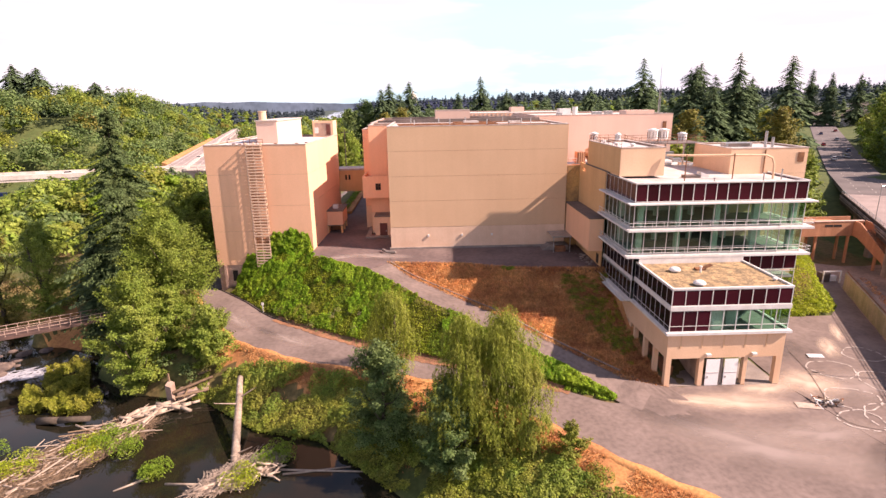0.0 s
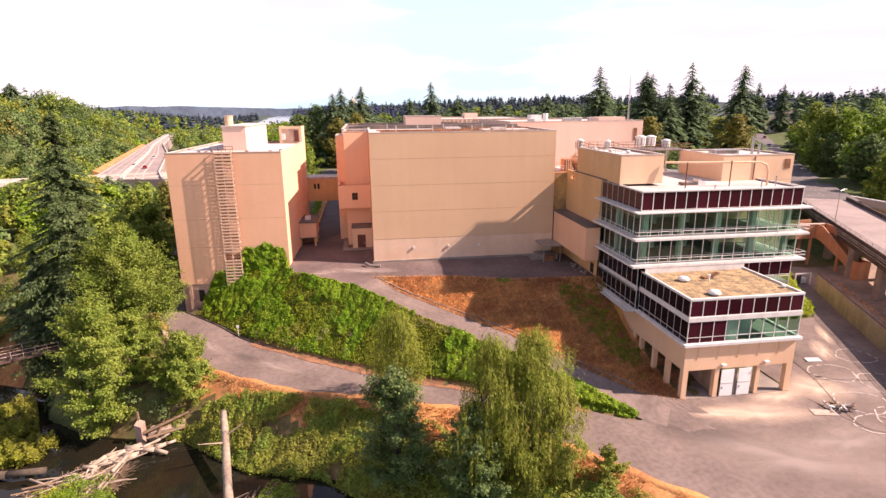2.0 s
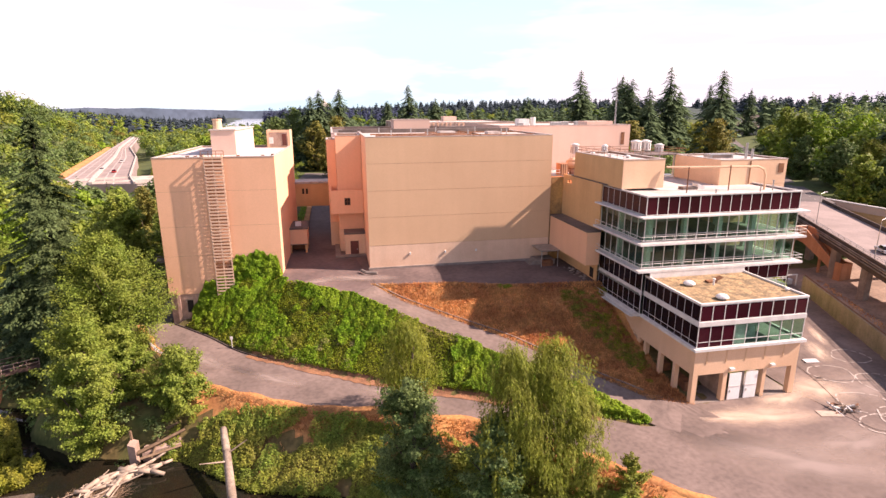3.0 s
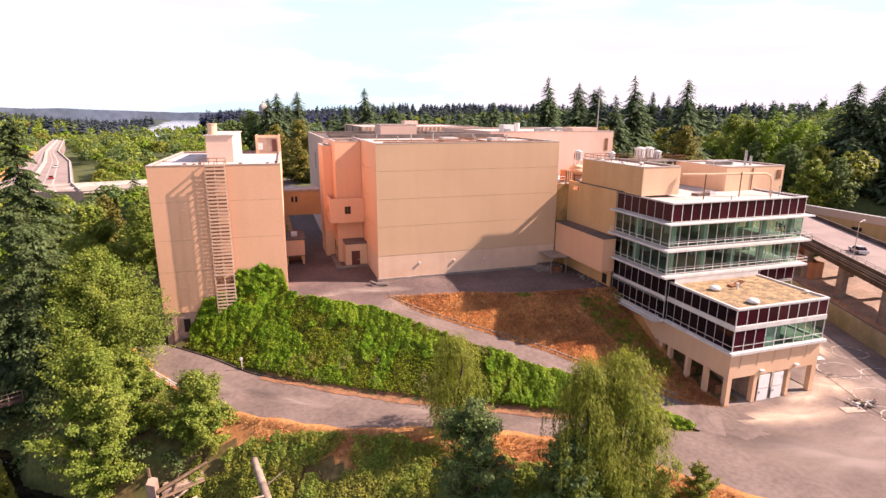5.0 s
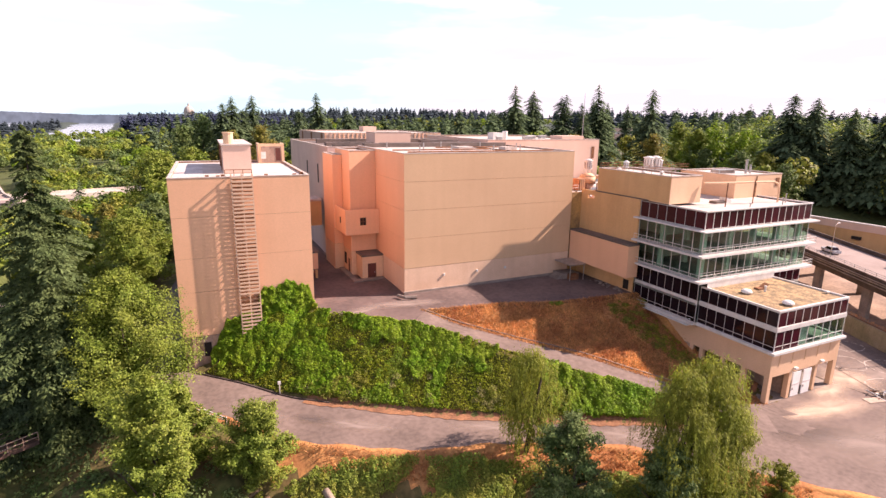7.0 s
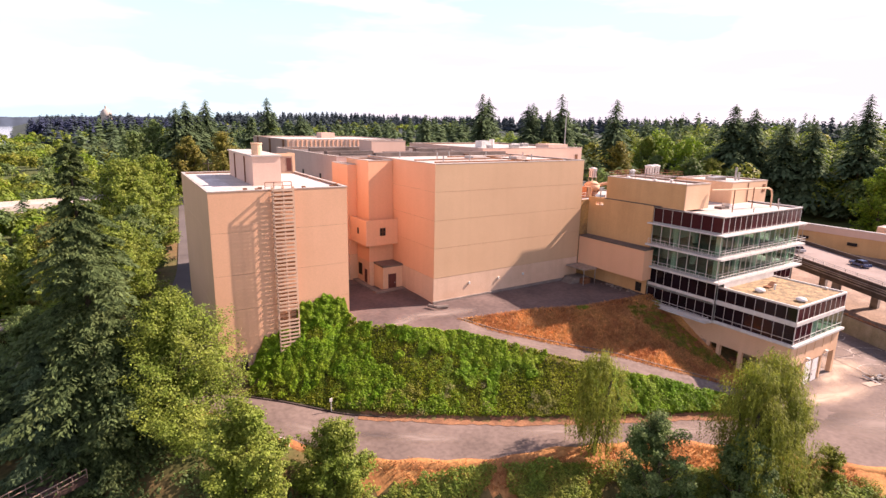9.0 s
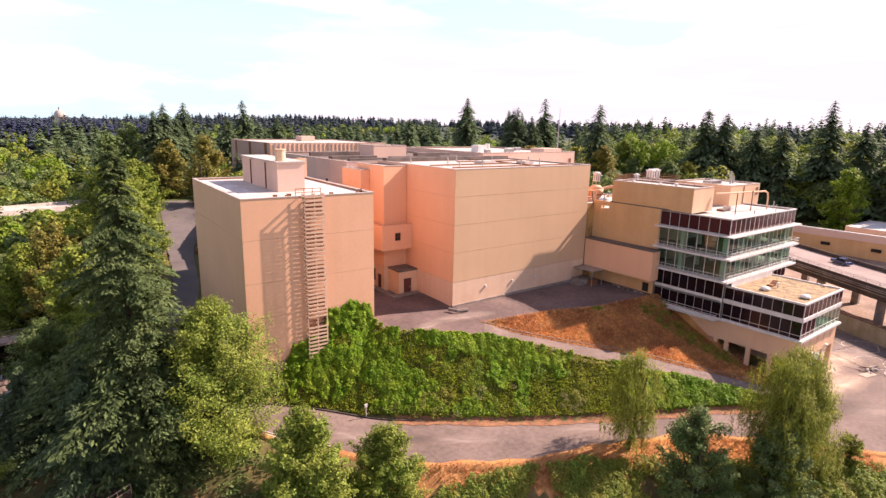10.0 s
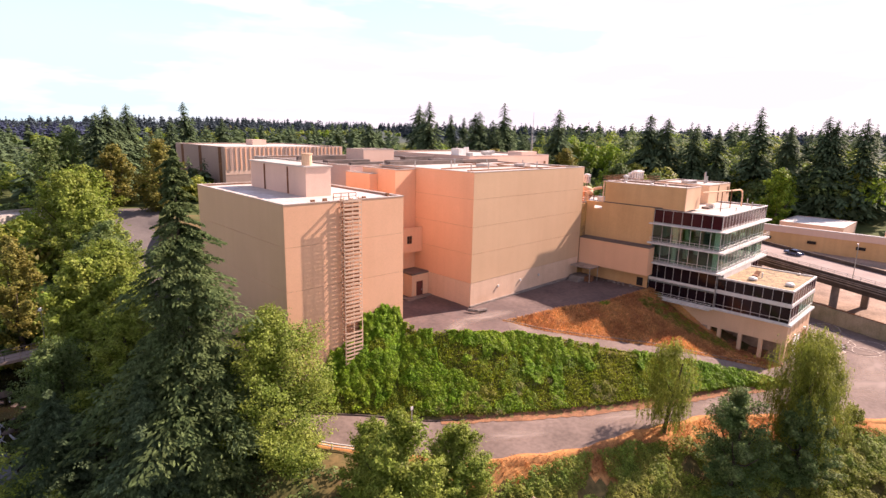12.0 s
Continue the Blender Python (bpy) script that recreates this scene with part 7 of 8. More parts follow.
for i in range(22):
    piece("step", step, ramp, (95.6, 103.6 + 0.4 * i, 3.3 + 0.24 * i))
part("landing", Geo().box(94.5, 101.95, 2.9, 96.7, 103.4, 3.1), RAMP, ramp)
for x, y in ((86.5, 114.6), (93.8, 114.6), (86.5, 117.6), (93.8, 117.6), (95.6, 108.5)):
    part("post", Geo().box(x - 0.22, y - 0.22, land_at(x, y) - 0.4, x + 0.22, y + 0.22, 6.6 if y > 110 else 4.4), RAMP, ramp)

# retaining wall along the yard
rw = Geo()
RW = [(56.2, 36), (58.2, 48), (62.6, 58), (67.3, 68.2), (80.6, 96.6), (81.6, 98.6)]
for (ax, ay), (bx, by) in zip(RW, RW[1:]):
    n = Vector((by - ay, -(bx - ax), 0)).normalized() * 0.45
    rw.prism([(ax, ay), (ax + n.x, ay + n.y), (bx + n.x, by + n.y), (bx, by)], -0.3, 3.3)
MOSSY = material("mossy_pale_concrete", (0.46, 0.38, 0.28), (0.30, 0.27, 0.17), rough=0.95, scale=0.3, fine=5, bump=0.2, streak=0.35)
solid("retaining_wall", rw, MOSSY, "pale mossy concrete retaining wall beside the yard", "wall", kind="structure")
rail_cap = Geo().path([(x + 0.3, y - 0.1, 3.42) for x, y in RW], 0.09, 6)
solid("wall_pipe", rail_cap, RUST, "rusty pipe lying along the retaining wall", "pipe")
dock_ = thing("loading_rack", (81, 102, 0.07), "small steel loading rack at the end of the lane", "rack")
part("box", Geo().box(79.9, 102.3, 0.07, 81.6, 103.8, 1.9), CONCRETE_DK, dock_)
for x in (79.7, 83.2):
    part("post", Geo().box(x - 0.1, 101.6, 0.07, x + 0.1, 101.8, 2.4), WHITE, dock_)
part("beam", Geo().box(79.6, 101.6, 2.4, 83.3, 101.8, 2.6), WHITE, dock_)
part("plate", Geo().box(81.9, 102.6, 0.07, 83.2, 103.4, 1.2), WHITE, dock_)
soil_ = np.array([[62.2, 50], [66.5, 58], [71, 68], [84.4, 96.6], [83.4, 97.5], [69.8, 69.2], [65.2, 59.2], [61, 51]])
blades("wall_top_grass", spread_in(soil_, 5000, 57), DRYBLADE, "dry grass on the soil behind the retaining wall", 57)

# highway bridge on the left
hw = thing("highway_bridge", (-120, 244, 0), "pale concrete highway bridge crossing the valley", "bridge")
HB = [(-330, 140, 14), (-200, 204, 11.4), (-40, 284, 7.2), (-20, 294, 6.8)]
slab_road(HB, 14, 1.6, hw, PALECON)
n2 = Vector((80, -160, 0)).normalized() * 7.1
for s in (1, -1):
    g = Geo()
    for (ax, ay, az), (bx, by, bz) in zip(HB, HB[1:]):
        a, b = Vector((ax, ay, 0)) + n2 * s, Vector((bx, by, 0)) + n2 * s
        w = n2.normalized() * 0.2
        g.prism([(a.x, a.y), (a.x + w.x, a.y + w.y), (b.x + w.x, b.y + w.y), (b.x, b.y)], [az - 0.7, az - 0.7, bz - 0.7, bz - 0.7], [az + 1.0, az + 1.0, bz + 1.0, bz + 1.0])
    part("parapet", g, PALECON, hw)
for x, y, z in ((-180, 214, 10.8), (-130, 239, 9.4), (-85, 261.5, 8.2)):
    part("pier", Geo().box(x - 1, y - 1, -6, x + 1, y + 1, z - 1.6), CONCRETE_DK, hw)
hwy = Geo()
HW_L = [(-119, 244, 9.2), (-126, 272, 9.0), (-154, 380, 9.0), (-182, 485, 8.6), (-255, 760, 7.0)]
HW_R = [(-88, 240, 9.2), (-98, 266, 9.0), (-131, 380, 9.0), (-167, 481, 8.6), (-243, 756, 7.0)]
for a, b, c, d in zip(HW_L, HW_R, HW_R[1:], HW_L[1:]):
    hwy.prism([a[:2], b[:2], c[:2], d[:2]], [z[2] - 16 for z in (a, b, c, d)], [z[2] for z in (a, b, c, d)])
hl = Geo()
for f, w, mz in ((0.04, 0.3, 0.03), (0.16, 0.15, 0.03), (0.30, 0.15, 0.03), (0.44, 0.8, 0.8), (0.60, 0.15, 0.03), (0.72, 0.3, 0.03), (0.97, 0.3, 0.8)):
    line = [Vector(p).lerp(Vector(q), f) for p, q in zip(HW_L, HW_R)]
    for p, q in zip(line, line[1:]):
        hl.prism([(p.x - w, p.y), (p.x + w, p.y), (q.x + w, q.y), (q.x - w, q.y)], [p.z - 0.2, p.z - 0.2, q.z - 0.2, q.z - 0.2], [p.z + mz, p.z + mz, q.z + mz, q.z + mz])
cut = Geo()
for p, q in zip(HW_L[1:4], HW_L[2:4]):
    cut.prism([(p[0] - 3, p[1]), (p[0] - 0.4, p[1]), (q[0] - 0.4, q[1]), (q[0] - 3, q[1])], [0, 0, 0, 0], [p[2] + 0.9, p[2] + 0.2, q[2] + 0.2, q[2] + 0.9])
solid("cut_slope", cut, DRYSOIL, "bare sandy cut slope beside the highway", "dirt", kind="structure")
solid("highway_marks", hl, PALECON, "pale edge lines and median barrier of the highway", "marking", kind="stuff")
solid("highway", hwy, ROADWAY, "sunlit pale highway leading off along the valley", "road", kind="structure")

# van on the bridge, green signs below it, trucks parked under it
car(-122.0, 300.0, 9.0, 1.83, WHITE, "white van driving on the highway")
car(-112.5, 288.0, 9.0, 1.83, REDPAINT, "dull red car driving on the highway")
car(-128.0, 345.0, 9.0, 1.83, WHITE, "white car driving on the highway")
car(-146.5, 228.5, 10.05, math.atan2(80, 160), WHITE, "white van on the highway bridge")
SIGN = material("green_road_sign", (0.02, 0.30, 0.16), (0.02, 0.24, 0.13), rough=0.4, bump=0)
for x, y, z, w in ((-150.0, 219.0, 8.2, 5.0), (-136.5, 225.5, 7.2, 5.5)):
    t = thing("road_sign", (x, y, -2), "green highway sign on a steel post", "sign", "road signs")
    part("post", Geo().tube((x, y, land_at(x, y) - 0.3), (x, y, z + 1.2), 0.16, n=6), STEEL, t)
    part("panel", Geo().box(x - w / 2, y - 0.4, z - 1.3, x + w / 2, y - 0.25, z + 1.3), SIGN, t)
    for k, l_ in ((0.5, 0.6), (-0.2, 0.75)):
        part("text_bar", Geo().box(x - w / 2 * l_, y - 0.44, z + k - 0.16, x + w / 2 * l_, y - 0.403, z + k + 0.16), WHITE, t)
park = Geo().prism([(-205, 196), (-150, 203), (-160, 232), (-215, 232)], -3.0, [0.6, 0.6, 0.6, 0.6])
solid("parking_lot", park, ROADWAY, "pale parking lot below the highway bridge", "pavement", kind="structure")
BLUETARP = material("bright_blue_cover", (0.05, 0.12, 0.42), (0.04, 0.09, 0.34), rough=0.5, bump=0)
for x, y in ((-166, 221), (-172, 224.5), (-160, 223), (-178, 221)):
    t = thing("box_truck", (x, y, 0.6), "blue covered truck parked below the highway bridge", "truck", "parked trucks")
    part("body", Geo().box(x - 2.6, y - 1.1, 1.3, x + 2.6, y + 1.1, 3.6), BLUETARP, t)
    part("cab", Geo().box(x + 2.65, y - 1.0, 1.0, x + 4.2, y + 1.0, 2.9), WHITE, t)
    for dx in (-1.6, 3.3):
        for dy in (-1.12, 0.9):
            part("wheel", Geo().tube((x + dx, y + dy, 1.05), (x + dx, y + dy + 0.22, 1.05), 0.45, n=10), DARK, t)

# low bridges over the river
FOOTBROWN = material("dark_brown_bridge_steel", (0.13, 0.075, 0.06), (0.08, 0.05, 0.042), rough=0.8, scale=0.8, bump=0.1)
for (ax, ay, bx, by, z, lab) in ((-84, 79, -58, 94.5, 0.0, "brown steel footbridge over the river"), (-92, 152, -50, 154, 0.0, "pale concrete footbridge over the upper river")):
    fb = thing("footbridge", ((ax + bx) / 2, (ay + by) / 2, z - 2), lab, "bridge", "footbridges")
    slab_road([(ax, ay, z), (bx, by, z)], 3, 0.5, fb, ROADWAY if ay > 100 else FOOTBROWN)
    d = Vector((bx - ax, by - ay, 0))
    n = Vector((-d.y, d.x, 0)).normalized() * 1.45
    for s in (1, -1):
        g = Geo()
        for k in range(21):
            p = Vector((ax, ay, z)) + d * k / 20 + n * s
            g.tube(p, p + Vector((0, 0, 1.1)), 0.05, n=5)
        for h in (0.5, 1.1):
            g.tube(Vector((ax, ay, z + h)) + n * s, Vector((bx, by, z + h)) + n * s, 0.06, n=5)
        part("railing", g, BARE if ay < 100 else CONCRETE, fb)
car(-26.5, 196.0, land_at(-26.5, 196.0) + 0.12, 1.3, REDPAINT, "red car parked on the road behind the tower")


# ---- on the roofs ----
def mushroom_vent(x, y, z, r=0.55):
    t = thing("roof_vent", (x, y, z), "white domed roof vent on a short collar", "vent", "roof vents")
    part("collar", Geo().tube((x, y, z - 0.02), (x, y, z + 0.35), r * 0.6, n=12), STEEL, t)
    part("cap", Geo().dome((x, y, z + 0.35), r, r * 0.5, 14), WHITE, t)
    part("rim", Geo().tube((x, y, z + 0.25), (x, y, z + 0.36), r * 1.05, n=14), WHITE, t)


mushroom_vent(34.0, 70.4, 13.5, 0.75)
mushroom_vent(34.6, 64.6, 13.5, 0.75)
mushroom_vent(45.0, 65.6, 13.5, 0.3)
box = thing("roof_hatch", (37.9, 71, 13.5), "small rusty roof hatch with its lid raised", "hatch")
part("curb", Geo().box(37.2, 70.6, 13.5, 38.5, 71.5, 13.75), RUST, box)
part("lid", Geo().prism([(38.4, 70.6), (39.4, 70.6), (39.4, 71.5), (38.4, 71.5)], [13.74, 14.2, 14.2, 13.74], [13.8, 14.26, 14.26, 13.8]), RUST, box)
vp = thing("vent_pipe", (37.3, 69.8, 13.5), "short pale vent pipe on the low roof", "pipe")
part("pipe", Geo().tube((37.3, 69.8, 13.48), (37.3, 69.8, 14.3), 0.13), WHITE, vp)
part("hood", Geo().tube((37.3, 69.8, 14.3), (37.3, 69.8, 14.45), 0.2), WHITE, vp)

# pipe frame on the office roof
pf = thing("pipe_frame", (42, 80, 24.8), "pale pipe rail carried on posts across the office roof", "pipe frame")
for x, y in ((38.2, 78.9), (45.8, 79.7)):
    part("post", Geo().tube((x, y, 24.78), (x, y, 28.6), 0.09), RUST, pf)
part("pipe", Geo().path([(36.6, 82, 28.3), (40, 81, 28.3), (45.8, 79.9, 28.35), (50.4, 79.5, 28.3), (51.3, 79.4, 27.9), (51.7, 79.4, 27.0), (51.8, 79.4, 24.8)], 0.16, 8), PEACH_PALE, pf)
for x, y, h in ((48.5, 76.4, 1.2), (52.5, 78.5, 1.4), (41.8, 77.2, 0.5)):
    t = thing("vent_pipe", (x, y, 24.8), "thin pale vent pipe on the office roof", "pipe", "vent pipes")
    part("pipe", Geo().tube((x, y, 24.78), (x, y, 24.8 + h), 0.09), STEEL, t)
    part("hood", Geo().tube((x, y, 24.8 + h), (x, y, 24.95 + h), 0.15), STEEL, t)
hood = thing("roof_exhaust", (41.2, 82.3, 24.8), "low white exhaust hood on the office roof", "vent")
part("duct", Geo().box(39.6, 81.6, 24.8, 42, 83, 25.2), ROOF_DARK, hood)
part("cowl", Geo().prism([(42, 81.6), (43.2, 81.6), (43.2, 83), (42, 83)], 24.8, [25.7, 25.2, 25.2, 25.7]), WHITE, hood)


def tank_vent(x, y, z, r=0.7, h=1.5, lift=0.7):
    t = thing("ventilator_drum", (x, y, z), "white ribbed ventilator drum on a steel stand", "ventilator", "ventilator drums")
    d = part("drum", Geo().tube((x, y, z + lift), (x, y, z + lift + h), r, n=14), WHITE, t)
    part("cap", Geo().tube((x, y, z + lift + h), (x, y, z + lift + h + 0.12), r * 1.15, n=14).dome((x, y, z + lift + h + 0.12), r * 0.8, 0.25, 12, 3), WHITE, t)
    slot = Geo().box(-0.05, -0.03, 0, 0.05, 0.03, h * 0.7).mesh("slot", ROOF_DARK)
    for k in range(10):
        a = 2 * math.pi * k / 10
        piece("slot", slot, d, (x + math.cos(a) * r, y + math.sin(a) * r, z + lift + 0.2), a + math.pi / 2)
    for k in range(4):
        a = math.pi / 4 + k * math.pi / 2
        part("leg", Geo().tube((x + math.cos(a) * r, y + math.sin(a) * r, z - 0.02), (x + math.cos(a) * r, y + math.sin(a) * r, z + lift), 0.05, n=5), STEEL, t)
    return t


tank_vent(32.4, 105.2, 27.75, 0.75, 1.6, 0.9)
tank_vent(40.9, 98.2, 28.9, 0.9, 1.5)
tank_vent(42.9, 98.4, 28.9, 0.9, 1.5)
tank_vent(48.6, 103, 27.6, 0.8, 1.8)
tank_vent(34.2, 97.0, 29.2, 0.5, 0.9, 0.4)
stands = thing("roof_platform", (41.5, 99, 22.5), "steel platform with railings behind the bulkhead", "platform")
part("deck", Geo().box(38, 96.8, 28.75, 50, 104.5, 28.88), ROOF_DARK, stands)
for x in (38.3, 44, 49.7):
    for y in (99.6, 104.2):
        part("post", Geo().box(x - 0.12, y - 0.12, 22.2, x + 0.12, y + 0.12, 28.7), STEEL, stands)
railing([(38, 96.8), (50, 96.8), (50, 104.5), (38, 104.5), (38, 96.8)], 28.88, stands, 1.0, 1.6, RUST)
cyc = thing("dust_hopper", (32.4, 105.2, 22.5), "pale dust hopper with an orange casing on a steel platform", "hopper")
part("body", Geo().tube((32.4, 105.2, 26.0), (32.4, 105.2, 27.2), 1.55, n=18).tube((32.4, 105.2, 27.2), (32.4, 105.2, 27.8), 1.55, 0.8, 18), PEACH_PALE, cyc, smooth=True)
part("rim", Geo().tube((32.4, 105.2, 25.92), (32.4, 105.2, 26.06), 1.68, n=18), RUST, cyc)
part("cone", Geo().tube((32.4, 105.2, 24.2), (32.4, 105.2, 25.95), 0.4, 1.5, 18), PINK_PALE, cyc, smooth=True)
for dx, dy in ((-1.3, -1.3), (1.3, -1.3), (-1.3, 1.3), (1.3, 1.3)):
    part("leg", Geo().tube((32.4 + dx, 105.2 + dy, 21.8), (32.4 + dx, 105.2 + dy, 26.0), 0.09), RUST, cyc)
casing = part("casing", Geo().box(28.9, 103.3, 24.9, 30.4, 105.4, 27.0), RAMP, cyc, "orange painted steel casing")
for x in (29.25, 29.65, 30.05):
    part("casing_rib", Geo().box(x - 0.06, 103.22, 24.95, x + 0.06, 103.298, 26.95), PEACH_PALE, casing)
part("platform", Geo().box(27.2, 103.2, 24.75, 34.4, 106.6, 24.88), STEEL, cyc)
for x in (27.4, 30.6, 34.2):
    part("platform_post", Geo().box(x - 0.1, 106.2, 21.8, x + 0.1, 106.4, 24.75), STEEL, cyc)
part("duct", Geo().path([(33.4, 104.8, 26.9), (34.4, 104.0, 27.3), (35.2, 102.9, 27.6)], 0.35, 10), PEACH_PALE, cyc)
railing([(27.3, 106.5), (27.3, 103.3), (28.8, 103.3)], 24.88, cyc, 1.0, 1.3, WHITE)
railing([(29.75, 82.5), (29.75, 98.8)], 29.5, bulk, 0.9, 2.0, RUST)
railing([(36.2, 98.8), (30, 98.8)], 29.5, bulk, 0.9, 1.5, RUST)
for x, y in ((31.5, 90), (33.5, 88), (31.2, 95.5)):
    mushroom_vent(x, y, 29.2, 0.4)
ac = thing("air_conditioner", (52, 94, 28.6), "low grey air conditioner on the penthouse roof", "air conditioner")
part("casing", Geo().box(50, 90, 28.6, 54.4, 91.8, 29.3), STEEL, ac)
part("grille", Geo().box(50.4, 89.94, 28.75, 54.0, 89.99, 29.2), ROOF_DARK, ac)
for x, h in ((56.0, 2.6), (57.2, 1.6)):
    t = thing("flue_pipe", (x, 89, 28.6), "grey flue pipe on the penthouse roof", "pipe", "flue pipes")
    part("pipe", Geo().tube((x, 89, 28.58), (x, 89, 28.6 + h), 0.22, n=10), STEEL, t)
mast = thing("radio_mast", (59.4, 140.5, 33), "thin radio mast on the rear roof", "mast")
part("pole", Geo().tube((59.4, 140.5, 32.6), (59.4, 140.5, 45), 0.12, 0.05), STEEL, mast)
part("pole", Geo().tube((60.2, 141.5, 32.6), (60.2, 141.5, 41), 0.08, 0.05), STEEL, mast)
part("bracket", Geo().tube((59.4, 140.5, 38), (60.2, 141.5, 38), 0.05), STEEL, mast)

# pipes, curbs and dark strips on the main roof
mr = thing("roof_piping", (8, 112, 32.1), "low rusty pipe runs and curbs on the main roof", "pipe")
for (x0, y0, x1, y1) in ((-5, 106, 24, 105.5), (-5.5, 112, 14, 112), (6, 119, 26, 118), (14, 104, 14.5, 126)):
    part("pipe", Geo().tube((x0, y0, 32.35), (x1, y1, 32.35), 0.14, n=6), RUST, mr)
for x, y in ((-2, 108), (5, 110), (12, 107), (19, 109), (22, 115), (3, 118), (9, 123), (-3, 122), (17, 121)):
    part("stub", Geo().tube((x, y, 32.08), (x, y, 33.3), 0.12), STEEL, mr)
part("curb", Geo().box(8, 113, 32.1, 11, 116, 32.75), ROOFING, mr)
part("curb", Geo().box(17, 111, 32.1, 19.5, 113.5, 32.7), CAP, mr)
part("parapet_strip", Geo().box(-6.4, 125.5, 32.1, 26, 127, 32.9), ROOF_DARK, mr)
rr = thing("rear_roof_plant", (0, 140, 31.7), "dark curbs and plant on the rear roof", "plant")
for (x0, y0, x1, y1, h) in ((-11, 132, -3, 133, 0.8), (0, 134, 9, 135.5, 0.9), (12, 133, 22, 134.5, 1.0), (-10, 142, 1, 144, 0.7), (14, 145, 24, 147, 1.0), (-9, 156, 18, 157, 0.9)):
    part("curb", Geo().box(x0, y0, 31.6, x1, y1, 31.7 + h), ROOF_DARK, rr)
fan = thing("roof_fan", (38, 150, 32.6), "white exhaust fan on the rear block roof", "fan")
part("housing", Geo().box(36, 148, 32.6, 39, 151, 34.4), WHITE, fan)
part("stack", Geo().tube((40.5, 149.5, 32.6), (40.5, 149.5, 34.8), 0.7, n=12), WHITE, fan)
for x, y, w in ((44, 145, 2.5), (49, 150, 2), (34, 142, 1.2), (54, 152, 2)):
    t = thing("roof_unit", (x, y, 32.6), "low grey roof unit on the rear block", "roof unit", "roof units")
    part("casing", Geo().box(x, y, 32.6, x + w, y + 1.4, 33.5), STEEL, t)
    part("lid", Geo().box(x - 0.1, y - 0.1, 33.5, x + w + 0.1, y + 1.5, 33.6), WHITE, t)
clutter = np.random.default_rng(61)
for k in range(16):
    x, y = clutter.uniform(38, 58), clutter.uniform(105, 133)
    w, d, h = clutter.uniform(0.8, 3.2), clutter.uniform(0.8, 2.6), clutter.uniform(0.5, 2.2)
    t = thing("roof_plant_unit", (x, y, 22.2), "pale plant casing on the low rear roof", "plant unit", "rear roof plant")
    part("casing", Geo().box(x, y, 22.2, x + w, y + d, 22.2 + h), (WHITE, STEEL, PEACH_PALE)[k % 3], t)
    part("cap", Geo().box(x - 0.08, y - 0.08, 22.2 + h, x + w + 0.08, y + d + 0.08, 22.32 + h), STEEL, t)
tr = thing("tower_roof_junk", (-33.8, 104.5, 29.2), "small rusty fittings on the tower roof", "fittings")
for x, y in ((-36, 105), (-34.6, 104.2), (-33.9, 105.4), (-28, 104.5), (-24, 104), (-22.6, 106)):
    part("fitting", Geo().box(x - 0.25, y - 0.2, 29.13, x + 0.25, y + 0.2, 29.6), RUST, tr)

# ---- loading dock at the foot of the main block ----
dock = thing("loading_dock", (25.5, 99, 8.9), "small steel loading dock with steps against the block", "dock")
part("platform", Geo().box(23.2, 99.2, 8.95, 26.9, 102.15, 9.9), CONCRETE, dock)
part("canopy", Geo().box(23.4, 97.4, 11.9, 27.0, 102.1, 12.1), STEEL, dock)
for x in (23.6, 26.7):
    part("post", Geo().tube((x, 97.6, 8.9), (x, 97.6, 11.9), 0.08), STEEL, dock)
for k in range(4):
    part("step", Geo().box(22.0 + 0.3 * k, 99.4, 8.95, 22.3 + 0.3 * k, 101.8, 9.14 + 0.19 * k), CONCRETE, dock)
part("bin", Geo().box(24.2, 98, 8.95, 26, 99.1, 10.0), RUST, dock)
rub = thing("rubble_heap", (28, 94, 8.9), "pale rubble heap against the wall foot", "rubble")
rg = np.random.default_rng(62)
for k in range(26):
    x, y, s = 27.3 + rg.uniform(0, 2), rg.uniform(88, 97), rg.uniform(0.12, 0.4)
    part("chunk", Geo().dome((x, y, 8.93), s, s * 0.8, 6, 2), CONCRETE, rub)
for x in (0.3, 6.8, 12.6):
    t = thing("wall_lamp", (x, 102.5, 11.4), "small white wall lamp on the plinth", "lamp", "wall lamps")
    part("lamp_head", Geo().box(x - 0.15, 102.35, 11.4, x + 0.15, 102.598, 11.8), WHITE, t)
for x in (35.9, 41.9):
    t = thing("wall_lamp", (x, 62.9, 4.5), "small white wall lamp over the garage bays", "lamp", "wall lamps")
    part("lamp_head", Geo().box(x - 0.3, 62.6, 4.5, x + 0.3, 62.998, 4.75), WHITE, t)
ledge = thing("window_platform", (29.2, 82, 6.8), "thin white steel platform below the side windows", "platform")
part("deck", Geo().box(28.75, 75.6, 7.40, 29.38, 88.4, 7.5), WHITE, ledge)
railing([(28.8, 88.4), (28.8, 75.6), (29.3, 75.6)], 7.5, ledge, 1.0, 1.6)

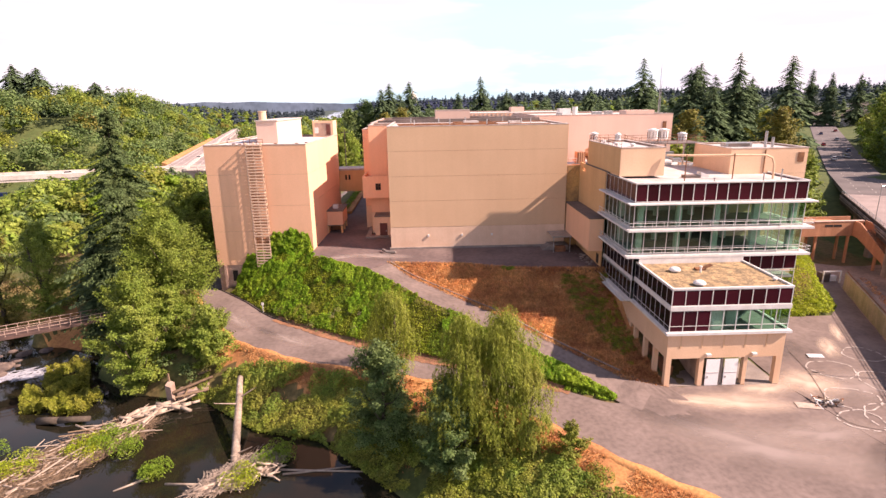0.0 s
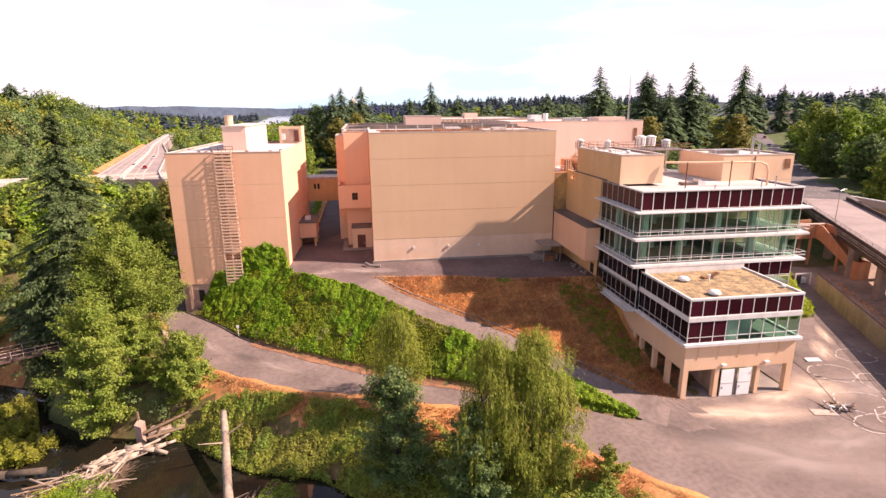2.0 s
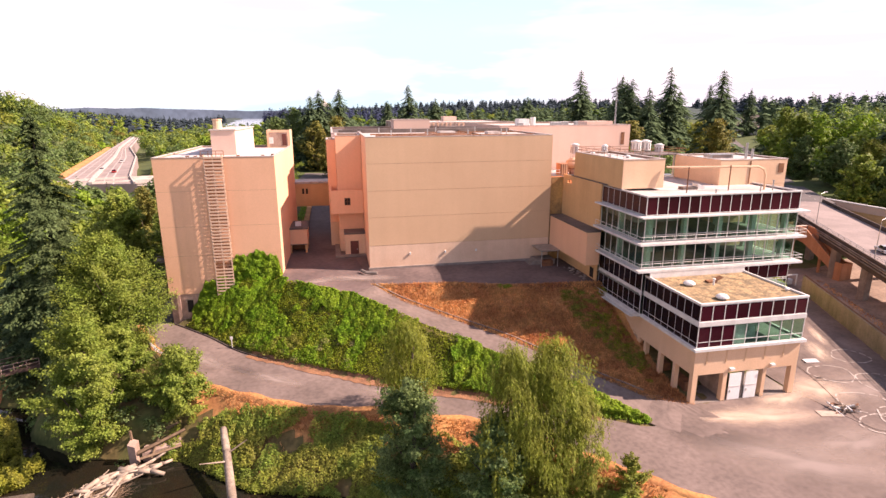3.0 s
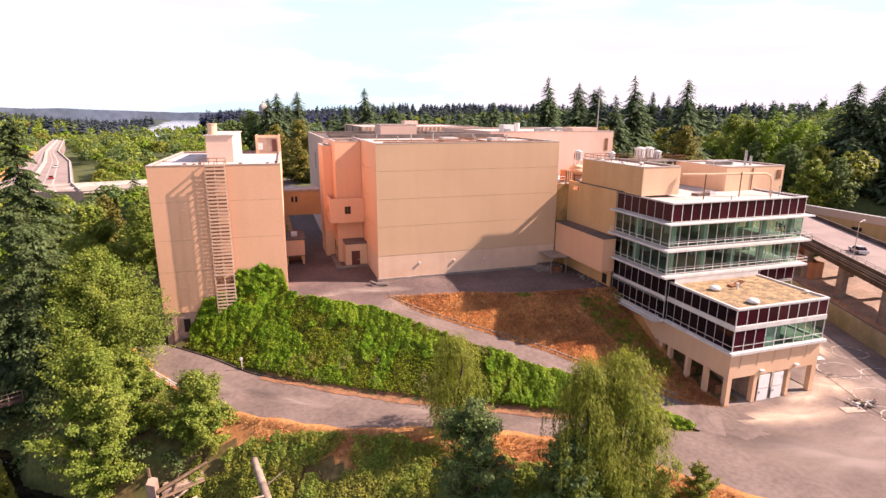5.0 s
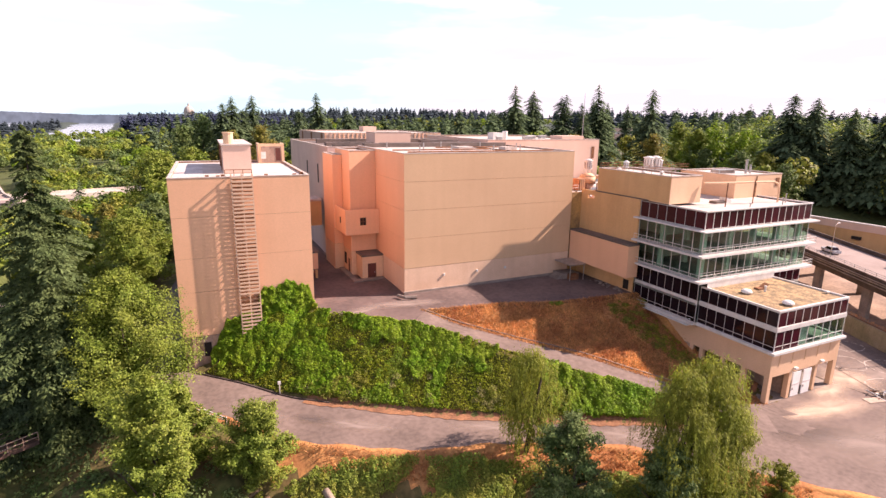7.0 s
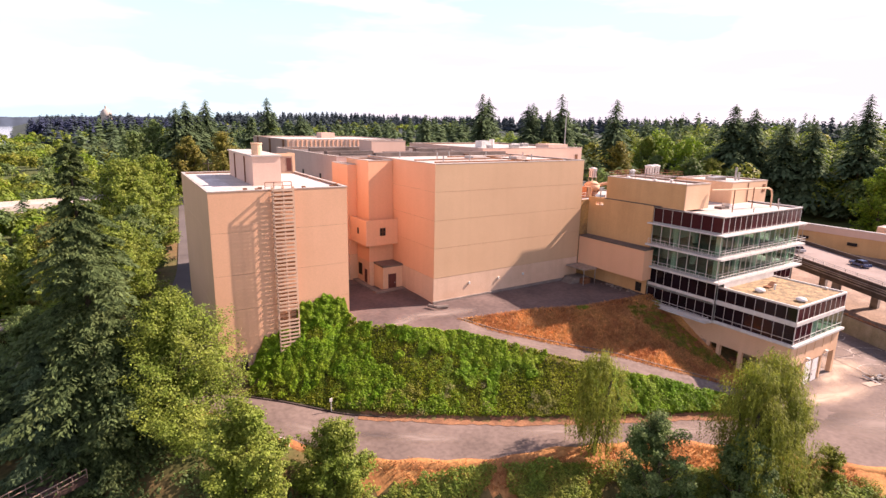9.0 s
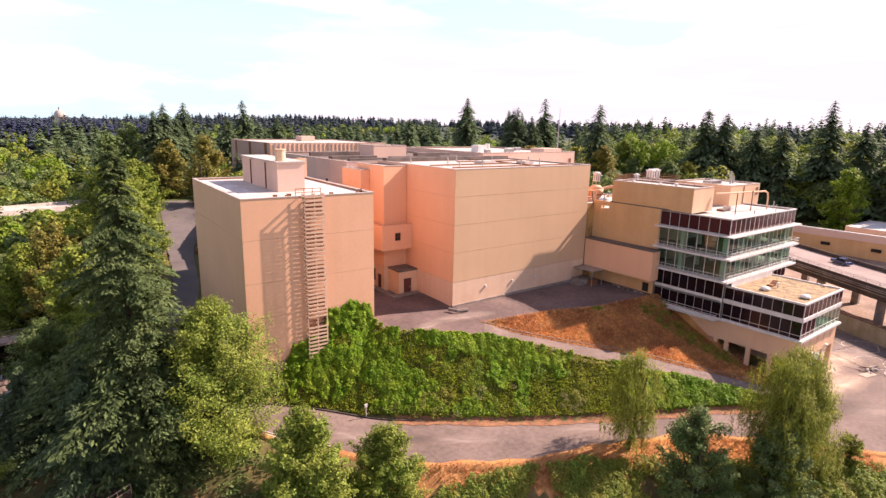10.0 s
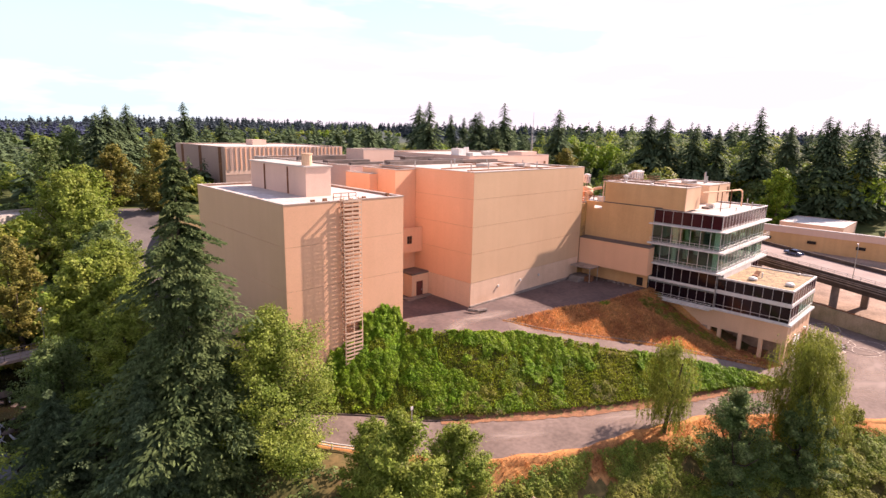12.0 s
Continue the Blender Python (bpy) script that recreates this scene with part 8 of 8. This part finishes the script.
# ---- yard ----
def dust_material(name, a, b):
    m = material(name, a, b, rough=1, scale=0.5, fine=3, bump=0)
    n, l = m.node_tree.nodes, m.node_tree.links
    p = n["Principled BSDF"]
    co, gr, ns, mu, rp, tr, mx = (n.new("ShaderNode" + s) for s in ("TexCoord", "TexGradient", "TexNoise", "Math", "ValToRGB", "BsdfTransparent", "MixShader"))
    gr.gradient_type = "SPHERICAL"
    ns.inputs["Scale"].default_value, ns.inputs["Detail"].default_value = 2.2, 6.0
    l.new(co.outputs["Object"], gr.inputs["Vector"])
    l.new(co.outputs["Object"], ns.inputs["Vector"])
    mu.operation = "MULTIPLY"
    l.new(gr.outputs["Fac"], mu.inputs[0])
    l.new(ns.outputs["Fac"], mu.inputs[1])
    rp.color_ramp.elements[0].position, rp.color_ramp.elements[1].position = 0.05, 0.48
    l.new(mu.outputs[0], rp.inputs["Fac"])
    l.new(rp.outputs["Color"], mx.inputs[0])
    l.new(tr.outputs[0], mx.inputs[1])
    l.new(p.outputs[0], mx.inputs[2])
    l.new(mx.outputs[0], n["Material Output"].inputs["Surface"])
    return m


SAND = dust_material("pale_sand_and_sunlight", (0.56, 0.43, 0.33), (0.46, 0.35, 0.27))
STAIN = dust_material("dark_tyre_stain", (0.09, 0.07, 0.065), (0.12, 0.095, 0.085))
PALE = dust_material("worn_pale_asphalt", (0.29, 0.23, 0.20), (0.25, 0.195, 0.172))
LINE = material("chalky_white_mark", (0.62, 0.54, 0.48), (0.34, 0.28, 0.245), rough=1, scale=1.2, bump=0)
disc = {}
# The narrow drifts at (60, 73) and (65, 78) paint a sunlit edge.
for i, (x, y, rx, ry, turn, mm, z) in enumerate([
        (38, 58.8, 9, 3.2, -8, SAND, 0.085), (43.5, 62, 6, 3, 15, SAND, 0.089), (33, 59.5, 6, 1.8, -14, SAND, 0.093), (50, 63, 5, 5, 0, SAND, 0.097), (60, 73, 5, 2, 62, SAND, 0.10),
        (65, 78, 5, 1.2, 64, SAND, 0.104), (56, 62, 8, 6, 30, PALE, 0.079), (36, 50, 14, 6, -20, PALE, 0.081), (30, 55, 8, 4, -30, STAIN, 0.075), (44, 52, 9, 4, 10, PALE, 0.083),
        (49, 47, 8, 4, 30, STAIN, 0.077), (-22, 80.3, 6, 1.6, -33, PALE, 0.42), (-33, 88.5, 6, 1.8, -48, PALE, 0.62), (-6, 73, 8, 1.6, -25, PALE, 0.27), (8, 64.8, 7, 2, -30, PALE, 0.16),
        (-27, 84, 4, 1.2, -38, STAIN, 0.50), (52, 74, 5, 7, 0, STAIN, 0.087), (-9, 97.5, 8, 2.5, -10, PALE, 9.12), (-16, 97, 4, 2, 20, PALE, 9.14)]):
    if mm.name not in disc:
        disc[mm.name] = Geo()
        disc[mm.name].v = [(math.cos(a), math.sin(a), 0) for a in np.linspace(0, 2 * math.pi, 24, endpoint=False).tolist()]
        disc[mm.name].f = [list(range(24))]
    ob = new("stain", disc[mm.name].mesh("stain", mm))
    ob.location, ob.scale, ob.rotation_euler = (x, y, z), (rx, ry, 1), (0, 0, radians(turn))
    ob.visible_shadow = False
    tagged(ob, "pale tone of sand, wear and sun on the asphalt" if mm is not STAIN else "dark oily stain on the asphalt", "stain", kind="structure")
for i, (x, y, r) in enumerate([(55.6, 66.4, 2.9), (52.8, 58.9, 3.0), (60.2, 62.6, 3.2), (54.5, 54.5, 3.3), (63.2, 70.5, 2.6), (50.2, 54.2, 2.4)]):
    g = Geo()
    k = 40
    rr2 = [r * (1 + 0.07 * math.sin(3 * a + i) + 0.03 * math.sin(7 * a)) for a in np.linspace(0, 2 * math.pi, k, endpoint=False).tolist()]
    for w in (0.0, 0.2):
        g.v += [(x + (q + w) * math.cos(2 * math.pi * j / k), y + (q + w) * 0.85 * math.sin(2 * math.pi * j / k), 0.110 + 0.002 * i) for j, q in enumerate(rr2)]
    g.f = [[j, j + k, (j + 1) % k + k, (j + 1) % k] for j in range(k) if (j * 7 + i * 5) % 11 > 1]
    solid("chalk_ring", g, LINE, "worn white ring swept on the yard asphalt", "marking", kind="structure")
hose = thing("yard_hose", (50, 60, 0.07), "dark hose and cable trailing across the yard", "hose")
part("hose", Geo().path(curve([(53.2, 72, 0.14), (52.4, 68, 0.14), (51.6, 65, 0.14), (50.3, 61.5, 0.14), (49.2, 58.6, 0.14), (48.2, 54, 0.14), (51, 52, 0.14)], 0.8), 0.025, 5), CONCRETE_DK, hose)
pile = thing("scrap_pile", (48.9, 57.8, 0.07), "tangled pale scrap pile on the yard", "scrap")
sp = np.random.default_rng(63)
for k in range(30):
    a, r = sp.uniform(0, 6.28), sp.uniform(0, 1.7)
    p = Vector((48.9 + r * math.cos(a), 57.9 + 0.8 * r * math.sin(a), 0.12 + sp.uniform(0, 0.5)))
    d = Vector(sp.normal(size=3)) * 0.6
    d.z *= 0.25
    part("scrap", Geo().tube(p - d, p + d, sp.uniform(0.04, 0.13), n=5), (WHITE, DEADWOOD, RUST, ROOF_DARK)[k % 4], pile)
plate = thing("pale_board", (56, 70.3, 0.07), "pale flat board lying on the yard", "board")
part("board", Geo().prism([(54.8, 69.9), (56.9, 69.6), (57.2, 70.7), (55.1, 71)], 0.10, 0.22), WHITE, plate)
mat_ = thing("faded_mat", (46, 57.6, 0.07), "faded pink mat on the asphalt", "mat")
part("mat", Geo().prism([(44.6, 57.2), (47.2, 56.6), (47.5, 57.9), (44.9, 58.5)], 0.10, 0.14), PATCH, mat_)

# guard rail on the outer bend and the white marker post
rail = thing("guard_rail", (-39, 90.5, 0.6), "white painted guard rail on the outer bend of the road", "rail")
gp = [(-43.4, 97.0), (-41.2, 93.4), (-38.9, 90.1), (-36.8, 87.3)]
for (ax, ay), (bx, by) in zip(gp, gp[1:]):
    part("beam", Geo().tube((ax, ay, 1.2), (bx, by, 1.2), 0.1, n=6), WHITE, rail)
    part("beam", Geo().tube((ax, ay, 0.85), (bx, by, 0.85), 0.08, n=6), WHITE, rail)
for x, y in gp:
    part("post", Geo().tube((x, y, 0.0), (x, y, 1.35), 0.09, n=6), WHITE, rail)
post = thing("marker_post", (-29.6, 91.9, 0.6), "small white marker post at the foot of the ivy", "post")
part("post", Geo().tube((-29.6, 91.9, 0.3), (-29.6, 91.9, 2.4), 0.06), WHITE, post)
part("plate", Geo().box(-29.8, 91.85, 2.1, -29.4, 91.95, 2.55), WHITE, post)
slab = thing("plaza_kerb", (-7.6, 98, 9), "low pale concrete kerb end on the service yard", "kerb")
part("kerb", Geo().path([(-8.6, 101.6, 9.2), (-7.9, 100.2, 9.2), (-6.0, 99.6, 9.2)], 0.28, 6), CONCRETE, slab)
edge = Geo()
el = curve([(-6.7, 94.6), (-2.7, 90.4), (3.9, 84.6), (11.2, 78.1), (17.6, 71.6), (25.6, 65.8)], 1.5)
for a, b in zip(el, el[1:]):
    za, zb = land_at(*a), land_at(*b)
    d = np.array(b) - np.array(a)
    n = np.array([-d[1], d[0]]) / np.linalg.norm(d) * 0.2
    edge.prism([tuple(a), tuple(b), tuple(b + n), tuple(a + n)], [za - 0.3, zb - 0.3, zb - 0.3, za - 0.3], [za + 0.28, zb + 0.28, zb + 0.28, za + 0.28])
solid("drive_kerb", edge, CONCRETE, "low pale kerb between drive and dry slope", "kerb", kind="structure")

# ---- river: driftwood, rocks, rapids ----
rv = np.random.default_rng(71)


def driftwood(name, corners, count, lens, rads, base, label, lean=0.06, mat=DEADWOOD):
    """A jam of bleached logs lying over one another."""
    c = np.array(corners, float)
    mid = c.mean(0)
    t = thing(name, (mid[0], mid[1], base), label, "driftwood")
    shapes = []
    for k in range(5):
        g = Geo()
        b = rv.normal(size=2) * 0.05
        g.path([(-0.5, 0, 0), (-0.15, b[0], 0.01), (0.2, b[1], -0.01), (0.5, 0, 0.02)], 0.045 + 0.008 * k, 7, 0.55)
        shapes.append(g.mesh("log", mat, smooth=True))
    for k in range(count):
        a, b = rv.uniform(0, 1, 2)
        p = c[0] * (1 - a) * (1 - b) + c[1] * a * (1 - b) + c[2] * a * b + c[3] * (1 - a) * b
        ln = rv.uniform(*lens)
        d = c[1] - c[0]
        turn = math.atan2(d[1], d[0]) + rv.normal() * 0.6
        ob = piece("log", shapes[k % 5], t, (p[0], p[1], base + rv.uniform(0.1, 0.9)), turn)
        ob.rotation_euler = (rv.uniform(0, 6), rv.normal() * lean, turn)
        r = rv.uniform(*rads) / 0.05
        ob.scale = (ln, r, r)
    return t


for k, bar in enumerate(([(-57, 53), (-47, 66), (-42, 71), (-38.5, 69), (-38, 65), (-42, 60), (-46, 54), (-50, 51)], [(-28, 53.6), (-24, 59.5), (-20, 60.6), (-18, 59), (-22, 55), (-25.5, 52.8)])):
    me_ = np.array(bar)
    c_ = me_.mean(0)
    g = Geo()
    n_ = len(bar)
    for f_, z_ in ((1.0, RIVER_Z - 0.4), (0.85, RIVER_Z + 0.05), (0.45, RIVER_Z + 0.22)):
        g.v += [(float(c_[0] + (x - c_[0]) * f_), float(c_[1] + (y - c_[1]) * f_), z_) for x, y in bar]
    g.v.append((float(c_[0]), float(c_[1]), RIVER_Z + 0.3))
    for r_ in (0, 1):
        g.f += [[r_ * n_ + i, r_ * n_ + n_ + i, r_ * n_ + n_ + (i + 1) % n_, r_ * n_ + (i + 1) % n_] for i in range(n_)]
    g.f += [[2 * n_ + i, 3 * n_, 2 * n_ + (i + 1) % n_] for i in range(n_)]
    solid("silt_bar", g, DRIFTBROWN, "low brown bar of silt and rotten wood in the river", "ground", kind="structure", smooth=True)
    q_ = spread_in(me_, 2600 if k == 0 else 900, 75 + k)
    rt = np.random.default_rng(76 + k)
    p_ = np.c_[q_, np.full(len(q_), RIVER_Z + 0.1) + rt.uniform(0, 0.7, len(q_))]
    d_ = rt.normal(size=p_.shape) * np.array([0.5, 0.75, 0.16]) + np.array([0.5, 0.5, 0])
    w_ = np.cross(d_, [0, 0, 1.0])
    w_ *= 0.035 / (np.linalg.norm(w_, axis=1)[:, None] + 1e-6)
    ob = new("twigs", cloud("twigs", np.stack([p_ - d_ - w_, p_ - d_ + w_, p_ + d_ + w_ * 0.5, p_ + d_ - w_ * 0.5], 1), DRIFTBROWN if k == 0 else DEADWOOD))
    tagged(ob, "matted brown twigs and sticks on the driftwood", "driftwood", kind="stuff")
driftwood("log_jam", [(-55, 56.5), (-43, 70.5), (-39.0, 67), (-47, 53.5)], 105, (1.5, 9.5), (0.03, 0.15), -6.35, "tangled jam of bleached driftwood logs in the river")
driftwood("log_jam", [(-54, 58), (-44, 70.0), (-39.5, 66), (-48, 54.5)], 90, (1.0, 5.5), (0.03, 0.10), -6.3, "brown rotting branches tangled in the driftwood", lean=0.16, mat=DRIFTBROWN)
driftwood("log_jam", [(-28, 53.8), (-19, 59), (-18, 57), (-24, 53.4)], 34, (1.2, 4), (0.05, 0.18), -6.35, "small heap of bleached driftwood in the pool")
driftwood("log_jam", [(-43, 70), (-37, 73.5), (-36, 72), (-41, 68)], 22, (2, 6), (0.1, 0.3), -6.2, "bleached logs stranded at the water's edge")
big = thing("fallen_trunk", (-26, 66, -5), "pale barkless trunk lying from the bank into the pool", "log")
part("trunk", Geo().path([(-24.6, 59.4, -6.5), (-25.6, 63.5, -5.0), (-27.0, 69.5, -3.0), (-27.9, 73, -2.0)], 0.55, 10, 0.75), DEADWOOD, big, smooth=True)
for p, q in (((-26.6, 68, -3.4), (-29.4, 66.6, -2.4)), ((-26.8, 69, -3.0), (-24.6, 69.6, -1.8)), ((-24.8, 60.4, -6.0), (-22.6, 60.2, -4.9))):
    part("branch", Geo().tube(p, q, 0.12, 0.04, 6), DEADWOOD, big)
for (a, b) in (((-20, 57.6), (-8.4, 56.6)), ((-18, 56.6), (-10, 57.6)), ((-31.5, 55.6), (-26, 55.2)), ((-34, 56.8), (-37, 54.6))):
    t = thing("floating_log", (a[0], a[1], -6.5), "thin grey log floating in the pool", "log", "floating logs")
    part("log", Geo().tube((*a, -6.38), (*b, -6.34), 0.17, 0.10, 7), DEADWOOD, t, smooth=True)
for i, (x, y, r, n) in enumerate([(-44.5, 62.3, 2.2, 16), (-41.5, 64.3, 2.4, 18), (-39.2, 62.0, 1.4, 9), (-51.3, 59.1, 2.4, 16), (-53.5, 57, 1.6, 9), (-33.6, 57.5, 1.3, 12), (-22.8, 55.6, 1.6, 12), (-19.5, 59.7, 1.8, 12), (-56.5, 62, 1.5, 7)]):
    rngb = np.random.default_rng(300 + i)
    pts = []
    for _ in range(n):
        c = rngb.normal(size=(190, 3))
        c[:, 2] = np.abs(c[:, 2])
        c /= np.linalg.norm(c, axis=1)[:, None]
        o = rngb.uniform(-1, 1, 2) * r * 0.85
        pts.append(c * rngb.uniform(0.8, 1.5) + np.array([x + o[0], y + o[1], -5.9]))
    ob = new("river_bush", cloud("river_bush", leaves_at(np.concatenate(pts), 0.10, rngb, lift=0.6), LIME if i % 3 else CREEPER, (x, y, -6.3)))
    ob.location = (x, y, -6.3)
    tagged(ob, "low bright green bush growing on the driftwood", "bush", "river bushes")
heaped("reed_bank", [(-66, 88), (-58, 86.5), (-53.5, 78.5), (-57, 75.5), (-62, 80)], 16000, 0.14, WILLOW, "yellow-green grass and scrub along the water", 73, tall=4.0, cell=2.6, fine=0.9, deep=1.0)
heaped("reed_bank", [(-61.5, 76.5), (-60, 72), (-51, 71), (-49, 74.5), (-54, 78)], 20000, 0.14, WILLOW, "yellow-green willow scrub at the water's edge", 72, tall=4.6, cell=2.6, fine=0.9, deep=1.2)
solid("stranded_trunk", Geo().path([(-55.5, 69.6, -6.1), (-52, 68.8, -5.6), (-48, 69.2, -5.7)], 0.55, 9, 0.7), BARK, "dark stranded trunk beside the willow scrub", "log", smooth=True)


def boulders(name, spots, label):
    for x, y, z, r in spots:
        me = bpy.data.meshes.new(name)
        bm = bmesh.new()
        bmesh.ops.create_icosphere(bm, subdivisions=2, radius=r)
        for v in bm.verts:
            v.co *= 1 + 0.28 * noise.noise(v.co * (1.3 / r) + Vector((x, y, 0)))
            v.co.z *= 0.6
        bm.to_mesh(me)
        bm.free()
        me.materials.append(ROCK)
        ob = new(name, me)
        ob.location = (x, y, z)
        tagged(ob, label, "rock", "river rocks")


boulders("boulder", [(-77 + rv.uniform(-8, 8), 88 + rv.uniform(-6, 6), -6.6, rv.uniform(0.6, 1.7)) for _ in range(30)], "wet brown boulder in the rapids")
boulders("boulder", [(-69 + rv.uniform(-4, 4), 140 + rv.uniform(-18, 18), -6.6, rv.uniform(0.5, 1.4)) for _ in range(22)], "wet brown boulder in the upper rapids")
foam = Geo()
for k in range(170):
    a = rv.uniform(0, 1)
    if k % 9:
        x, y = -74 + 9 * a + rv.normal() * 1.6, 82 + 3.5 * a + rv.normal() * 0.9
    else:
        x, y = -69 + rv.normal() * 1.6, 138 + rv.uniform(-14, 14)
    g, l = rv.uniform(0.06, 0.2), rv.uniform(0.5, 2.2)
    t = rv.normal() * 0.22 + (0.37 if k % 3 else 1.45)
    ux, uy = math.cos(t), math.sin(t)
    rim = [(math.cos(a), math.sin(a)) for a in (0, 0.9, 1.8, 2.7, 3.6, 4.5, 5.4)]
    foam.prism([(x + ux * l * c - uy * g * q, y + uy * l * c + ux * g * q) for c, q in rim], RIVER_Z - 0.05, RIVER_Z + 0.02 + 0.04 * rv.uniform())
ob = solid("rapids_foam", foam, FOAM, "white foam streaks on the rapids", "water", kind="stuff")
ruin = thing("concrete_ruin", (-34.9, 74, -5), "broken concrete footing with rusty beams on the bank", "ruin")
part("footing", Geo().prism([(-39.6, 74.2), (-38.7, 74.0), (-38.5, 75.0), (-39.4, 75.2)], -6.6, [-3.6, -3.9, -3.5, -3.3]), BARE, ruin, "leaning stained concrete stump")
part("footing", Geo().prism([(-38.2, 74.6), (-33.8, 75.4), (-34.0, 77.0), (-38.2, 76.4)], -6.6, [-5.2, -4.9, -4.4, -4.6]), BARE, ruin)
for p, q, r in (((-38.6, 74.3, -4.9), (-33.4, 76.6, -3.6), 0.28), ((-38.2, 73.9, -5.5), (-33.6, 75.0, -4.9), 0.22), ((-38.0, 76.5, -4.0), (-34.0, 77.6, -3.0), 0.22), ((-37.0, 74.0, -5.6), (-36.2, 77.2, -3.2), 0.18), ((-39.2, 75.0, -5.0), (-39.4, 75.2, -2.2), 0.2)):
    part("timber", Geo().tube(p, q, r, r * 0.8, 5), DRIFTBROWN, ruin)
path_ = Geo()
pc = [(-61, 98), (-60.5, 106), (-59.8, 114), (-58.5, 122)]
for (ax, ay), (bx, by) in zip(pc, pc[1:]):
    za, zb = land_at(ax, ay) + 0.3, land_at(bx, by) + 0.3
    path_.prism([(ax - 1.6, ay), (ax + 1.6, ay), (bx + 1.6, by), (bx - 1.6, by)], [za - 0.6, za - 0.6, zb - 0.6, zb - 0.6], [za, za, zb, zb])
solid("dirt_path", path_, ROCK, "reddish dirt path under the bank trees", "path", kind="structure")
lampp = thing("park_lamp", (-61, 148, 0), "white globe park lamp on the footbridge", "lamp")
part("pole", Geo().tube((-61, 152.2, 0), (-61, 152.2, 7.6), 0.09), STEEL, lampp)
part("globe", Geo().dome((-61, 152.2, 7.6), 0.4, 0.5, 10), WHITE, lampp)
for x, y, h in ((-26.8, 186, 24), (-153, 270, 30.8 - land_at(-153, 270)), (-95, 230, 12)):
    t = thing("utility_pole", (x, y, land_at(x, y)), "weathered wooden utility pole", "pole", "utility poles")
    z0 = land_at(x, y)
    part("pole", Geo().tube((x, y, z0 - 0.3), (x, y, z0 + h), 0.2, 0.13), BARK, t)
    part("crossarm", Geo().box(x - 1.2, y - 0.08, z0 + h - 1.0, x + 1.2, y + 0.08, z0 + h - 0.8), BARK, t)
